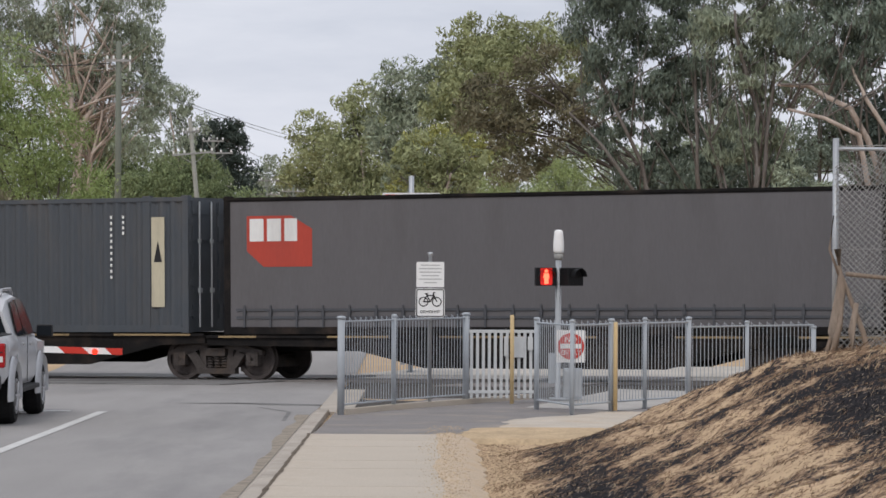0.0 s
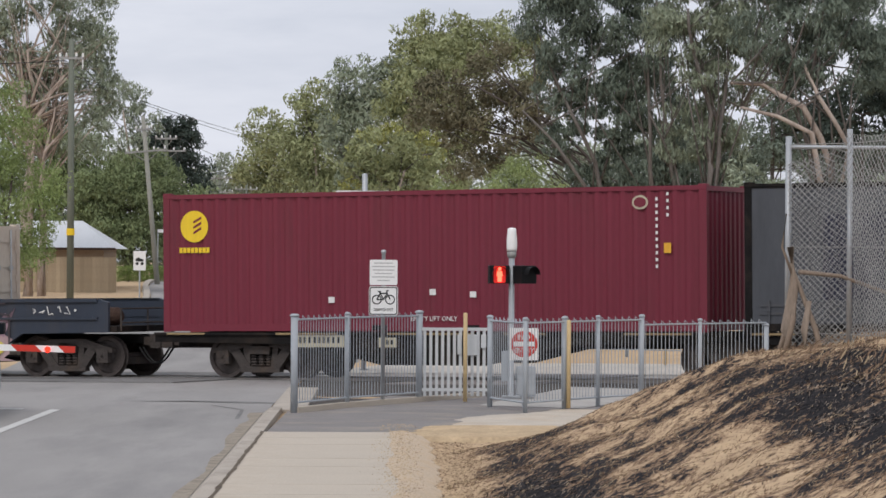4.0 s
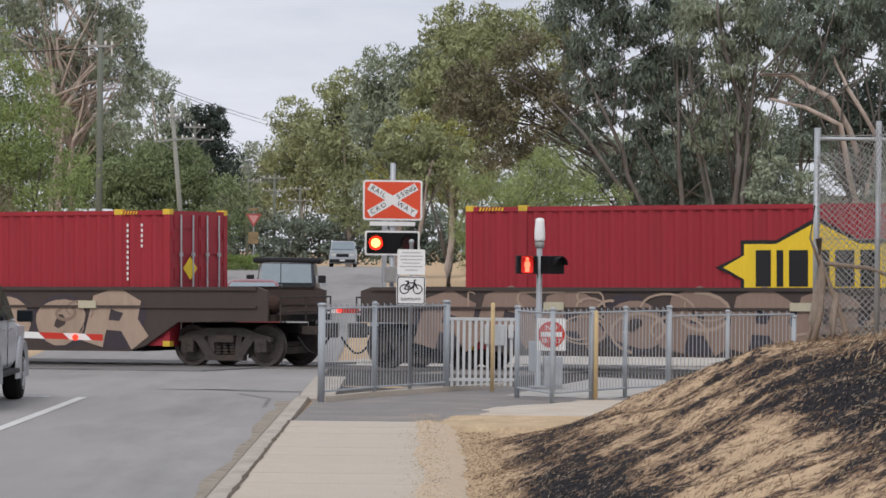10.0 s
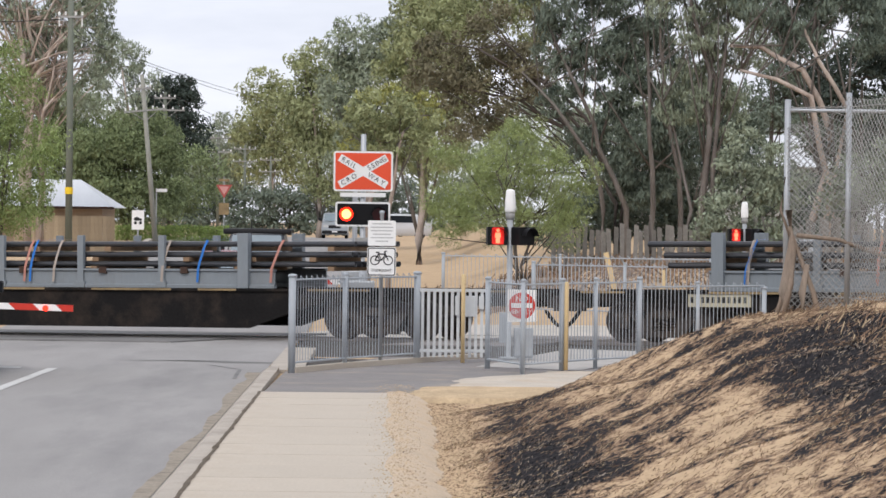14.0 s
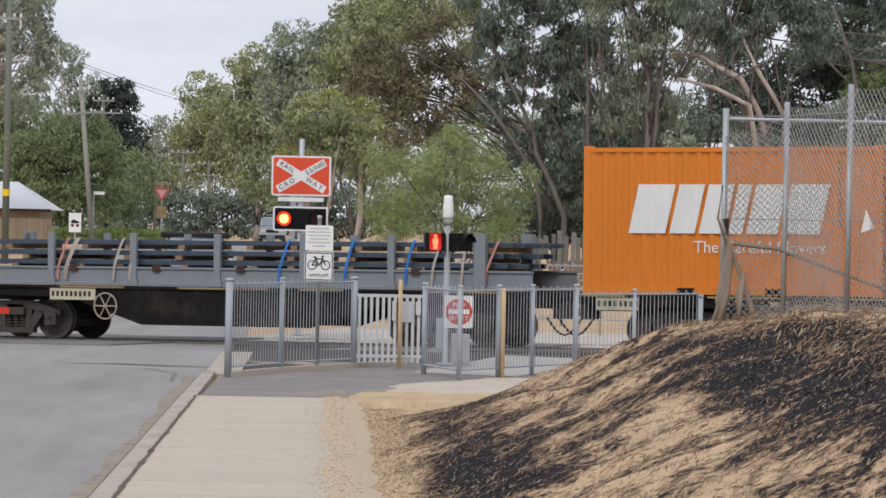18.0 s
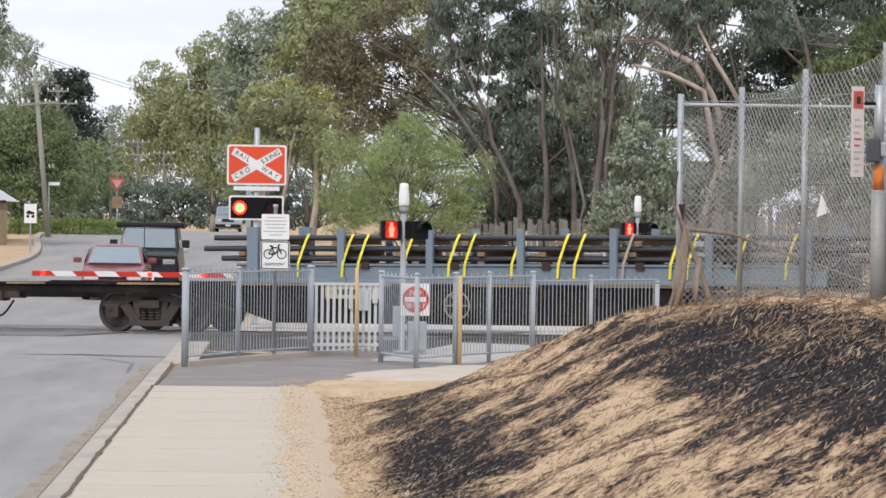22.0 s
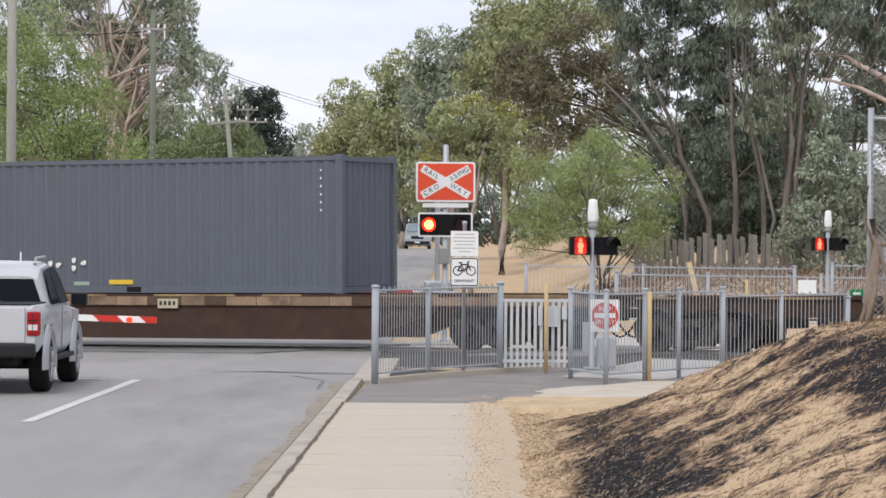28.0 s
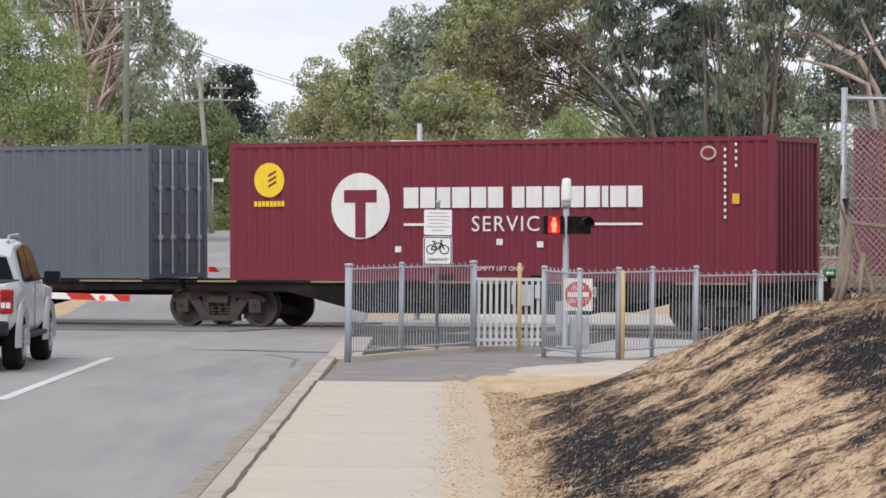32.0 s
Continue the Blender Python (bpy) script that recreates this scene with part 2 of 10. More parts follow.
# ---- mesh helpers ----
class Build:
    """Collects the faces of one mesh."""

    def __init__(self):
        self.v, self.f = [], []

    def add(self, verts, faces):
        k = len(self.v)
        self.v += [tuple(p) for p in verts]
        self.f += [tuple(i + k for i in f) for f in faces]
        return self

    def box(self, x0, x1, y0, y1, z0, z1, m=None):
        c = [(x, y, z) for z in (z0, z1) for y in (y0, y1) for x in (x0, x1)]
        if m is not None:
            c = [m @ Vector(p) for p in c]
        return self.add(c, [(0, 2, 3, 1), (4, 5, 7, 6), (0, 1, 5, 4), (2, 6, 7, 3), (0, 4, 6, 2), (1, 3, 7, 5)])

    def bevel_box(self, x0, x1, y0, y1, z0, z1, r=0.01):
        """A box with its eight corners and twelve edges cut."""
        pts, faces = [], []
        bm = bmesh.new()
        bmesh.ops.create_cube(bm, size=1)
        for q in bm.verts:
            q.co = Vector(((x0 + x1) / 2 + q.co.x * (x1 - x0), (y0 + y1) / 2 + q.co.y * (y1 - y0), (z0 + z1) / 2 + q.co.z * (z1 - z0)))
        bmesh.ops.bevel(bm, geom=bm.edges[:], offset=r, segments=2, profile=0.6, affect="EDGES")
        bm.verts.index_update()
        pts = [tuple(q.co) for q in bm.verts]
        faces = [tuple(q.index for q in f.verts) for f in bm.faces]
        bm.free()
        return self.add(pts, faces)

    def tube(self, a, b, r0, r1=None, n=8, caps=True):
        a, b = Vector(a), Vector(b)
        r1 = r0 if r1 is None else r1
        q = (b - a).to_track_quat("Z", "Y")
        ring = [Vector((math.cos(2 * math.pi * i / n), math.sin(2 * math.pi * i / n), 0)) for i in range(n)]
        v = [a + q @ (p * r0) for p in ring] + [b + q @ (p * r1) for p in ring]
        f = [(i, (i + 1) % n, n + (i + 1) % n, n + i) for i in range(n)]
        if caps:
            f += [tuple(reversed(range(n))), tuple(range(n, 2 * n))]
        return self.add(v, f)

    def path(self, points, radii, n=6):
        """A tapered tube along points."""
        pts = [Vector(p) for p in points]
        rings = []
        for i, p in enumerate(pts):
            d = pts[min(i + 1, len(pts) - 1)] - pts[max(i - 1, 0)]
            q = d.to_track_quat("Z", "Y")
            rings += [p + q @ Vector((math.cos(2 * math.pi * k / n) * radii[i], math.sin(2 * math.pi * k / n) * radii[i], 0)) for k in range(n)]
        f = []
        for i in range(len(pts) - 1):
            for k in range(n):
                f.append((i * n + k, i * n + (k + 1) % n, (i + 1) * n + (k + 1) % n, (i + 1) * n + k))
        f += [tuple(reversed(range(n))), tuple(range((len(pts) - 1) * n, len(pts) * n))]
        return self.add(rings, f)

    def slab(self, outline, y0, y1):
        """An outline in x and z, thick from y0 to y1."""
        n = len(outline)
        v = [(x, y0, z) for x, z in outline] + [(x, y1, z) for x, z in outline]
        f = [tuple(range(n)), tuple(reversed(range(n, 2 * n)))] + [((i + 1) % n, i, n + i, n + (i + 1) % n) for i in range(n)]
        return self.add(v, f)

    def lathe(self, profile, centre=(0, 0, 0), axis="Z", n=16):
        """A turned body: profile of (radius, height) about an axis."""
        v, f = [], []
        for r, h in profile:
            for k in range(n):
                c, s = math.cos(2 * math.pi * k / n) * r, math.sin(2 * math.pi * k / n) * r
                p = {"Z": (c, s, h), "Y": (c, h, s), "X": (h, c, s)}[axis]
                v.append((p[0] + centre[0], p[1] + centre[1], p[2] + centre[2]))
        for i in range(len(profile) - 1):
            for k in range(n):
                f.append((i * n + k, i * n + (k + 1) % n, (i + 1) * n + (k + 1) % n, (i + 1) * n + k))
        f += [tuple(reversed(range(n))), tuple(range((len(profile) - 1) * n, len(profile) * n))]
        return self.add(v, f)

    def mesh(self, name, mat, smooth=False):
        me = bpy.data.meshes.new(name)
        me.from_pydata(self.v, [], self.f)
        bm = bmesh.new()
        bm.from_mesh(me)
        bmesh.ops.recalc_face_normals(bm, faces=bm.faces)
        bm.to_mesh(me)
        bm.free()
        if smooth == "creased":
            me.polygons.foreach_set("use_smooth", [True] * len(me.polygons))
            me.set_sharp_from_angle(angle=radians(38))
        elif smooth:
            me.polygons.foreach_set("use_smooth", [True] * len(me.polygons))
        if mat:
            me.materials.append(mat)
        return me


def part(name, b, mat, parent, label="", m=None, smooth=False):
    """Links a Build or a mesh as one mesh object under a thing or part."""
    me = b if isinstance(b, bpy.types.Mesh) else b.mesh(name, mat, smooth)
    ob = new(name, me)
    ob.parent = parent
    if m is not None:
        ob.matrix_basis = m
    if label:
        tagged(ob, label)
    return ob


def thing(name, label, category, m=None, group="", kind=""):
    ob = new(name)
    ob.empty_display_size = 0.3
    if m is not None:
        ob.matrix_basis = m
    return tagged(ob, label, category, group, kind)


def solid(name, b, mat, label, category, m=None, group="", kind="", smooth=False):
    ob = new(name, b if isinstance(b, bpy.types.Mesh) else b.mesh(name, mat, smooth))
    if m is not None:
        ob.matrix_basis = m
    return tagged(ob, label, category, group, kind)


def lettering(text, size, mat, depth=0.003, spacing=1.0):
    """Flat letters in the x-z plane facing -y, centred."""
    cu = bpy.data.curves.new("letters", "FONT")
    cu.body, cu.size, cu.extrude, cu.space_character = text, size, depth, spacing
    cu.align_x, cu.align_y = "CENTER", "CENTER"
    cu.resolution_u = 3
    ob = bpy.data.objects.new("letters", cu)
    scene.collection.objects.link(ob)
    bpy.context.view_layer.update()
    me = bpy.data.meshes.new_from_object(ob.evaluated_get(bpy.context.evaluated_depsgraph_get()))
    bpy.data.objects.remove(ob)
    me.transform(pose(0, 0, 0, 90))
    me.materials.clear()
    me.materials.append(mat)
    return me


def smooth(e0, e1, x):
    x = min(1.0, max(0.0, (x - e0) / (e1 - e0)))
    return x * x * (3 - 2 * x)


# ---- the track's line ----
THETA, RISE = 0.463, 0.01335
ORIGIN = Vector((6.06, 66.865, -0.01))
ALONG = Vector((math.cos(THETA), -math.sin(THETA), RISE)).normalized()
ACROSS = Vector((math.sin(THETA), math.cos(THETA), 0))
CENTRE = 1.22
TURN = (-math.degrees(math.atan(RISE)), -math.degrees(THETA))


def on_track(s, d=CENTRE, z=0.0):
    """A pose at s metres along the track and d metres behind the near side of its loads."""
    p = ORIGIN + ALONG * s + ACROSS * d
    return pose(p.x, p.y, p.z + z, 0, TURN[0], TURN[1])


def travelled(t):
    """Metres that the train has gone since the start."""
    u = t / 32
    return u * (344.439 + u * (-18.543 + u * (261.583 + u * (-396.751 + u * 183.260))))


def track_sd(x, y):
    p = Vector((x - ORIGIN.x, y - ORIGIN.y, 0))
    return p.x * math.cos(THETA) - p.y * math.sin(THETA), p.x * math.sin(THETA) + p.y * math.cos(THETA)

# ---- the lie of the land ----
def bank_height(x, y):
    """The burnt bank beside the path, about a man's waist to chest high, ending before the crossing."""
    toe = 0.55 + 0.12 * math.sin(y * 0.7) + 0.1 * math.sin(y * 1.9 + 1)
    toe += 2.2 * smooth(40, 48, y) + 1.6 * smooth(46, 54, y)
    up = smooth(0, 1, (x - toe) / (4.6 + 0.25 * math.sin(y * 0.5)))
    h = 1.42 * (0.55 * up + 0.45 * min(1, max(0, (x - toe) / 4.4)))
    h *= 1 - smooth(43, 54, y)
    lumps = noise.noise(Vector((x * 0.9, y * 0.45, 3))) * 0.13 + noise.noise(Vector((x * 2.3, y * 1.3, 7))) * 0.06 + noise.noise(Vector((x * 5.1, y * 2.9, 11))) * 0.025
    return h + lumps * smooth(0.02, 0.4, h) if h > 0 else 0.0


def ground_height(x, y):
    s, d = track_sd(x, y)
    near = smooth(16, 4, abs(d - CENTRE))
    rail = -0.05 + RISE * s
    far = 0.0
    if d > 6:
        far = 1.15 * smooth(25, 130, d) - 0.0022 * min(250, max(0, d - 130))
        side = smooth(1.5, 6, x)
        far += side * 1.1 * smooth(8, 26, d)
    z = near * rail + (1 - near) * far
    return z + (bank_height(x, y) if y < 56 else 0.0)


def sheet(x0, x1, y0, y1, nx, ny, lift, xs=None, ys=None):
    b = Build()
    xs = xs or [x0 + (x1 - x0) * i / nx for i in range(nx + 1)]
    ys = ys or [y0 + (y1 - y0) * j / ny for j in range(ny + 1)]
    for y in ys:
        for x in xs:
            b.v.append((x, y, ground_height(x, y) + lift))
    w = len(xs)
    for j in range(len(ys) - 1):
        for i in range(w - 1):
            b.f.append((j * w + i, j * w + i + 1, (j + 1) * w + i + 1, (j + 1) * w + i))
    return b


def steps(*spans):
    out = []
    for a, b, d in spans:
        n = max(1, round((b - a) / d))
        out += [a + (b - a) * i / n for i in range(n)]
    return out + [spans[-1][1]]


def burnt_ground():
    """Dry sandy earth, straw grass, and char in long streaks on the bank."""
    m = material("earth", (0.50, 0.365, 0.232), 0.95, vary=0.2, scale=0.8, fine=16, bump=0.7, dirt=(0.42, 0.3, 0.19), dirt_amount=0.7, dirt_scale=1.2, spec=0.1)
    n, l = m.node_tree.nodes, m.node_tree.links
    b = n["Principled BSDF"]
    old = b.inputs["Base Color"].links[0].from_socket
    co = n.new("ShaderNodeTexCoord")
    sep = n.new("ShaderNodeSeparateXYZ")
    l.new(co.outputs["Object"], sep.inputs[0])

    def math_node(op, a, c=None):
        q = n.new("ShaderNodeMath")
        q.operation = op
        for k, v in enumerate((a, c)):
            if v is None:
                continue
            if isinstance(v, (int, float)):
                q.inputs[k].default_value = v
            else:
                l.new(v, q.inputs[k])
        return q.outputs[0]

    def noise_node(scale, stretch, turn=0.0, detail=6.0):
        rot = n.new("ShaderNodeMapping")
        rot.inputs["Rotation"].default_value = (0, 0, turn)
        l.new(co.outputs["Object"], rot.inputs["Vector"])
        mp = n.new("ShaderNodeMapping")
        mp.inputs["Scale"].default_value = stretch
        l.new(rot.outputs["Vector"], mp.inputs["Vector"])
        t = n.new("ShaderNodeTexNoise")
        t.inputs["Scale"].default_value = scale
        t.inputs["Detail"].default_value = detail
        t.inputs["Roughness"].default_value = 0.72
        l.new(mp.outputs["Vector"], t.inputs["Vector"])
        return t.outputs["Fac"]

    def ramp(v, a, c):
        q = n.new("ShaderNodeMapRange")
        q.inputs["From Min"].default_value = a
        q.inputs["From Max"].default_value = c
        l.new(v, q.inputs["Value"])
        return q.outputs["Result"]

    # the burn lies on the slope of the bank: x from 0.6 on, y short of 52
    inside = math_node("MULTIPLY", ramp(sep.outputs["X"], 0.25, 1.25), ramp(sep.outputs["Y"], 51.0, 43.0))
    streak = noise_node(1.25, (1.15, 0.42, 0.6), 0.46, 10.0)
    patch = noise_node(0.4, (1, 0.6, 1), 0.46, 3.0)
    fine = noise_node(9.0, (1.0, 0.55, 1), 0.46, 6.0)
    crumbs = noise_node(26.0, (1.0, 0.6, 1), 0.2, 3.0)
    mixv = math_node("ADD", math_node("MULTIPLY", streak, 0.9), math_node("ADD", math_node("MULTIPLY", patch, 0.22), math_node("ADD", math_node("MULTIPLY", fine, 0.42), math_node("MULTIPLY", crumbs, 0.22))))
    # two burnt fields, low and high on the slope, with sandy tongues between
    def field(x, y, rx, ry):
        dx = math_node("DIVIDE", math_node("SUBTRACT", sep.outputs["X"], x), rx)
        dy = math_node("DIVIDE", math_node("SUBTRACT", sep.outputs["Y"], y), ry)
        r2 = math_node("ADD", math_node("MULTIPLY", dx, dx), math_node("MULTIPLY", dy, dy))
        return ramp(r2, 1.6, 0.0)

    fields = math_node("ADD", math_node("MULTIPLY", field(1.25, 29.0, 0.6, 8.0), 0.72), math_node("ADD", field(4.6, 27.0, 1.25, 9.0), field(1.3, 18.0, 0.55, 6.0)))
    fringe = math_node("ADD", field(1.5, 37.0, 1.0, 7.0), math_node("ADD", field(3.5, 34.5, 1.1, 4.5), field(3.7, 20.5, 1.1, 5.0)))
    mixv = math_node("ADD", mixv, math_node("ADD", math_node("MULTIPLY", fields, 0.165), math_node("MULTIPLY", fringe, 0.07)))
    mixv = math_node("ADD", mixv, math_node("MULTIPLY", math_node("SUBTRACT", inside, 1.0), 0.3))
    char = ramp(mixv, 0.925, 0.945)
    soot = math_node("MULTIPLY", ramp(mixv, 0.85, 0.905), 0.9)
    litter = n.new("ShaderNodeMixRGB")
    litter.inputs["Color2"].default_value = (0.2, 0.13, 0.085, 1)
    l.new(soot, litter.inputs["Fac"])
    l.new(old, litter.inputs["Color1"])
    black = n.new("ShaderNodeMixRGB")
    black.inputs["Color2"].default_value = (0.042, 0.038, 0.04, 1)
    l.new(char, black.inputs["Fac"])
    ash = n.new("ShaderNodeMixRGB")
    ash.inputs["Color1"].default_value = (0.014, 0.013, 0.015, 1)
    ash.inputs["Color2"].default_value = (0.075, 0.064, 0.058, 1)
    l.new(ramp(noise_node(22.0, (1.0, 0.6, 1), 0.46), 0.52, 0.68), ash.inputs["Fac"])
    l.new(ash.outputs["Color"], black.inputs["Color2"])
    l.new(litter.outputs["Color"], black.inputs["Color1"])
    l.new(black.outputs["Color"], b.inputs["Base Color"])
    return m


M_EARTH = burnt_ground()
gx = steps((-600, -60, 60), (-60, -14, 3.5), (-14, 0, 1.0), (0, 9, 0.16), (9, 30, 1.0), (30, 90, 6), (90, 700, 60))
gy = steps((-60, 7, 8), (7, 56, 0.3), (56, 110, 1.5), (110, 300, 10), (300, 2200, 190))
solid("ground", sheet(0, 0, 0, 0, 1, 1, -0.03, gx, gy), M_EARTH, "dry sandy ground with straw-coloured grass and burnt patches", "ground", kind="structure", smooth=True)

# road, straight ahead and over the track; kerb and footpath beside it
road = Build()
for j in range(231):
    y = -30 + 290 * j / 230
    x0 = -9.3 - 1.3 * smooth(88, 128, y) - 3.4 * smooth(140, 205, y)
    for i in range(9):
        x = x0 + (-1.95 - x0) * i / 8
        road.v.append((x, y, ground_height(x, y)))
for j in range(230):
    for i in range(8):
        road.f.append((j * 9 + i, j * 9 + i + 1, j * 9 + 10 + i, j * 9 + 9 + i))
solid("road", road, M_ASPHALT, "grey worn asphalt road over the level crossing", "road", kind="structure", smooth=True)
kerb = Build()
kerb.box(-1.9, -1.73, -20, 52.6, -0.2, 0.066)
kerb.add([(-1.98, -20, 0.006), (-1.9, -20, 0.064), (-1.9, 52.4, 0.064), (-1.98, 52.4, 0.006)], [(0, 1, 2, 3)])
solid("kerb", kerb, M_KERB, "weathered concrete kerb along the road edge", "kerb", kind="structure")
footpath = thing("pavement", "pale concrete footpath in long slabs", "footpath", kind="structure")
slab = Build().box(-0.86, 0.95, 0.004, 1.496, -0.15, 0).mesh("slab", M_CONCRETE)
for k in range(-9, 24):
    part("slab", slab, None, footpath, m=pose(-0.86, 8.9 + k * 1.5, 0.07 + 0.0015 * ((k * 7) % 3 - 1)))
edge = [(-1.72, 44.93), (0.3, 44.93), (0.55, 45.7), (0.9, 47.0), (1.9, 49.0), (3.4, 51.0), (4.6, 54.5), (2.4, 58.0), (-0.1, 58.0), (-1.62, 52.0)]
apron = Build()
n = len(edge)
apron.add([(x, y, 0.03) for x, y in edge] + [(x, y, -0.25) for x, y in edge], [tuple(range(n))] + [(i, (i + 1) % n, n + (i + 1) % n, n + i) for i in range(n)])
solid("path_apron", apron, M_ASPHALT2, "dark asphalt path apron before the crossing gates", "footpath", kind="structure")
sandy = Build()
ys = steps((46.6, 53.2, 0.22))
for y in ys:
    rag = 0.16 * noise.noise(Vector((y * 1.3, 0.2, 3))) + 0.08 * noise.noise(Vector((y * 4.1, 0.7, 6)))
    a = 0.75 + rag + 1.5 * smooth(49.5, 53, y)
    c = 2.6 + 1.1 * smooth(46.6, 50, y) + 0.9 * smooth(50, 53, y) - 1.2 * (1 - smooth(46.6, 48, y))
    for i in range(8):
        x = a + (c - a) * i / 7
        edge_ = i in (0, 7) or y < 46.7 or y > 53.1
        sandy.v.append((x, y, -0.04 if edge_ and i else 0.026 if edge_ else max(0.037, ground_height(x, y) - 0.012)))
for j in range(len(ys) - 1):
    for i in range(7):
        sandy.f.append((j * 8 + i, j * 8 + i + 1, j * 8 + 9 + i, j * 8 + 8 + i))
solid("sand_strip", sandy, M_SAND, "pale compacted sand beside the path", "ground", kind="structure")

straw = Build()
ys = steps((44.3, 47.6, 0.15))
for y in ys:
    a = 0.12 + 0.3 * smooth(44.6, 47.6, y) + 0.14 * noise.noise(Vector((y * 1.9, 4.2, 1))) + 0.07 * noise.noise(Vector((y * 6.0, 1.2, 1)))
    for i in range(7):
        x = a + 2.1 * i / 6
        straw.v.append((x, y, -0.04 if y < 44.32 else 0.031 + 0.008 * (i == 1) if i < 2 else max(0.042, ground_height(x, y) - 0.015) if i < 6 else -0.05))
for j in range(len(ys) - 1):
    for i in range(6):
        straw.f.append((j * 7 + i, j * 7 + i + 1, j * 7 + 8 + i, j * 7 + 7 + i))
M_STRAW_GROUND = material("straw_strewn_sand", (0.5, 0.375, 0.235), 0.95, vary=0.3, scale=1.6, fine=22, bump=0.6, dirt=(0.36, 0.27, 0.17), dirt_amount=0.8, dirt_scale=2.2, stretch=(1, 0.5, 1))
solid("straw_patch", straw, M_STRAW_GROUND, "dull yellow straw strewn over sand at the end of the path", "ground", kind="structure", smooth=True)

# sand drifted over the edge of the path
spill = Build()
ys = steps((9.0, 45.2, 0.2))
for y in ys:
    a = 0.0 + 0.14 * noise.noise(Vector((0.3, y * 0.33, 2))) + 0.05 * noise.noise(Vector((0.3, y * 1.1, 5))) - 0.08 * smooth(38, 45, y)
    q = 0.1 * noise.noise(Vector((0.9, y * 0.8, 3))) + 0.06 * noise.noise(Vector((0.4, y * 2.7, 8)))
    for x, z in ((a, 0.072), (a + 0.05, 0.0775), (a + 0.2, 0.079), (0.34 + q, 0.03), (0.5 + q, -0.045)):
        spill.v.append((x, y, z))
for j in range(len(ys) - 1):
    for i in range(4):
        spill.f.append((j * 5 + i, j * 5 + i + 1, j * 5 + 6 + i, j * 5 + 5 + i))
M_DUST = material("pale_dusty_sand", (0.54, 0.435, 0.325), 0.95, vary=0.2, scale=2.5, fine=30, bump=0.5, dirt=(0.46, 0.335, 0.21), dirt_amount=0.8, dirt_scale=2.5, stretch=(1.5, 0.6, 1), spec=0.1)
solid("sand_drift", spill, M_DUST, "loose sand drifted over the edge of the footpath", "ground", kind="structure", smooth=True)

# soil and grass in the joint between kerb and path
M_SOIL = material("dark_joint_soil", (0.12, 0.095, 0.07), 0.95, vary=0.4, scale=3, fine=22, bump=0.6)
joint = Build()
ys = steps((9.0, 45.0, 0.12))
for y in ys:
    w = 0.018 + 0.028 * max(0, noise.noise(Vector((y * 1.7, 3.1, 0)))) + 0.012 * max(0, noise.noise(Vector((y * 6.0, 1.1, 0))))
    x = -1.725 + 0.02 * noise.noise(Vector((y * 1.1, 8.0, 0)))
    joint.v += [(x - w, y, 0.0735), (x + w, y, 0.0745)]
for j in range(len(ys) - 1):
    joint.f.append((2 * j, 2 * j + 1, 2 * j + 3, 2 * j + 2))
solid("path_joint", joint, M_SOIL, "dark soil in the joint between kerb and path", "joint", kind="structure")
grit = Build()
ys = steps((14.0, 52.0, 0.15))
for y in ys:
    w = 0.14 + 0.13 * noise.noise(Vector((y * 0.35, 5.5, 0))) + 0.03 * noise.noise(Vector((y * 1.3, 2.5, 0)))
    grit.v += [(-1.99, y, 0.0065), (-1.99 - max(0.03, w), y, 0.0055)]
for j in range(len(ys) - 1):
    grit.f.append((2 * j, 2 * j + 1, 2 * j + 3, 2 * j + 2))
solid("gutter_grit", grit, material("gutter_grit", (0.3, 0.26, 0.21), 0.95, vary=0.35, scale=4, fine=30, bump=0.6, dirt=(0.12, 0.1, 0.08), dirt_amount=0.8, dirt_scale=3.0), "sandy grit washed along the gutter", "grit", kind="structure")

far_kerb = Build()
ys = steps((92, 205, 4))
for y in ys:
    x = -9.33 - 1.3 * smooth(88, 128, y) - 3.4 * smooth(140, 205, y)
    z = ground_height(x, y)
    far_kerb.v += [(x, y, z), (x, y, z + 0.13), (x - 0.3, y, z + 0.14), (x - 0.35, y, z - 0.05)]
for j in range(len(ys) - 1):
    for i in range(3):
        far_kerb.f.append((j * 4 + i, j * 4 + i + 1, j * 4 + 5 + i, j * 4 + 4 + i))
solid("far_kerb", far_kerb, M_KERB, "pale concrete kerb along the far verge", "kerb", kind="structure")

# painted lines
lines = Build()
for k in range(-2, 1):
    y0 = 41.0 + k * 12.5
    lines.add([(-5.42, y0, 0.006), (-5.27, y0, 0.006), (-5.12, y0 + 11.7, 0.006), (-5.27, y0 + 11.7, 0.006)] if k == 0 else
              [(-5.42, y0, 0.006), (-5.27, y0, 0.006), (-5.27, y0 + 8, 0.006), (-5.42, y0 + 8, 0.006)], [(0, 1, 2, 3)])
lines.add([(-9.0, 53.0, 0.006), (-5.7, 52.7, 0.006), (-5.7, 53.0, 0.006), (-9.0, 53.3, 0.006)], [(0, 1, 2, 3)])
solid("road_line", lines, M_LINE, "worn white painted lane and stop lines", "road marking", kind="structure")

# tar seals over cracks near the track
def seal(name, pts, w):
    b = Build()
    for (x0, y0), (x1, y1) in zip(pts, pts[1:]):
        b.add([(x0 - w, y0, 0.005), (x0 + w, y0, 0.005), (x1 + w, y1, 0.005), (x1 - w, y1, 0.005)], [(0, 1, 2, 3)])
    solid(name, b, M_ASPHALT_PATCH, "dark tar seal over a crack in the road", "road marking", kind="structure")


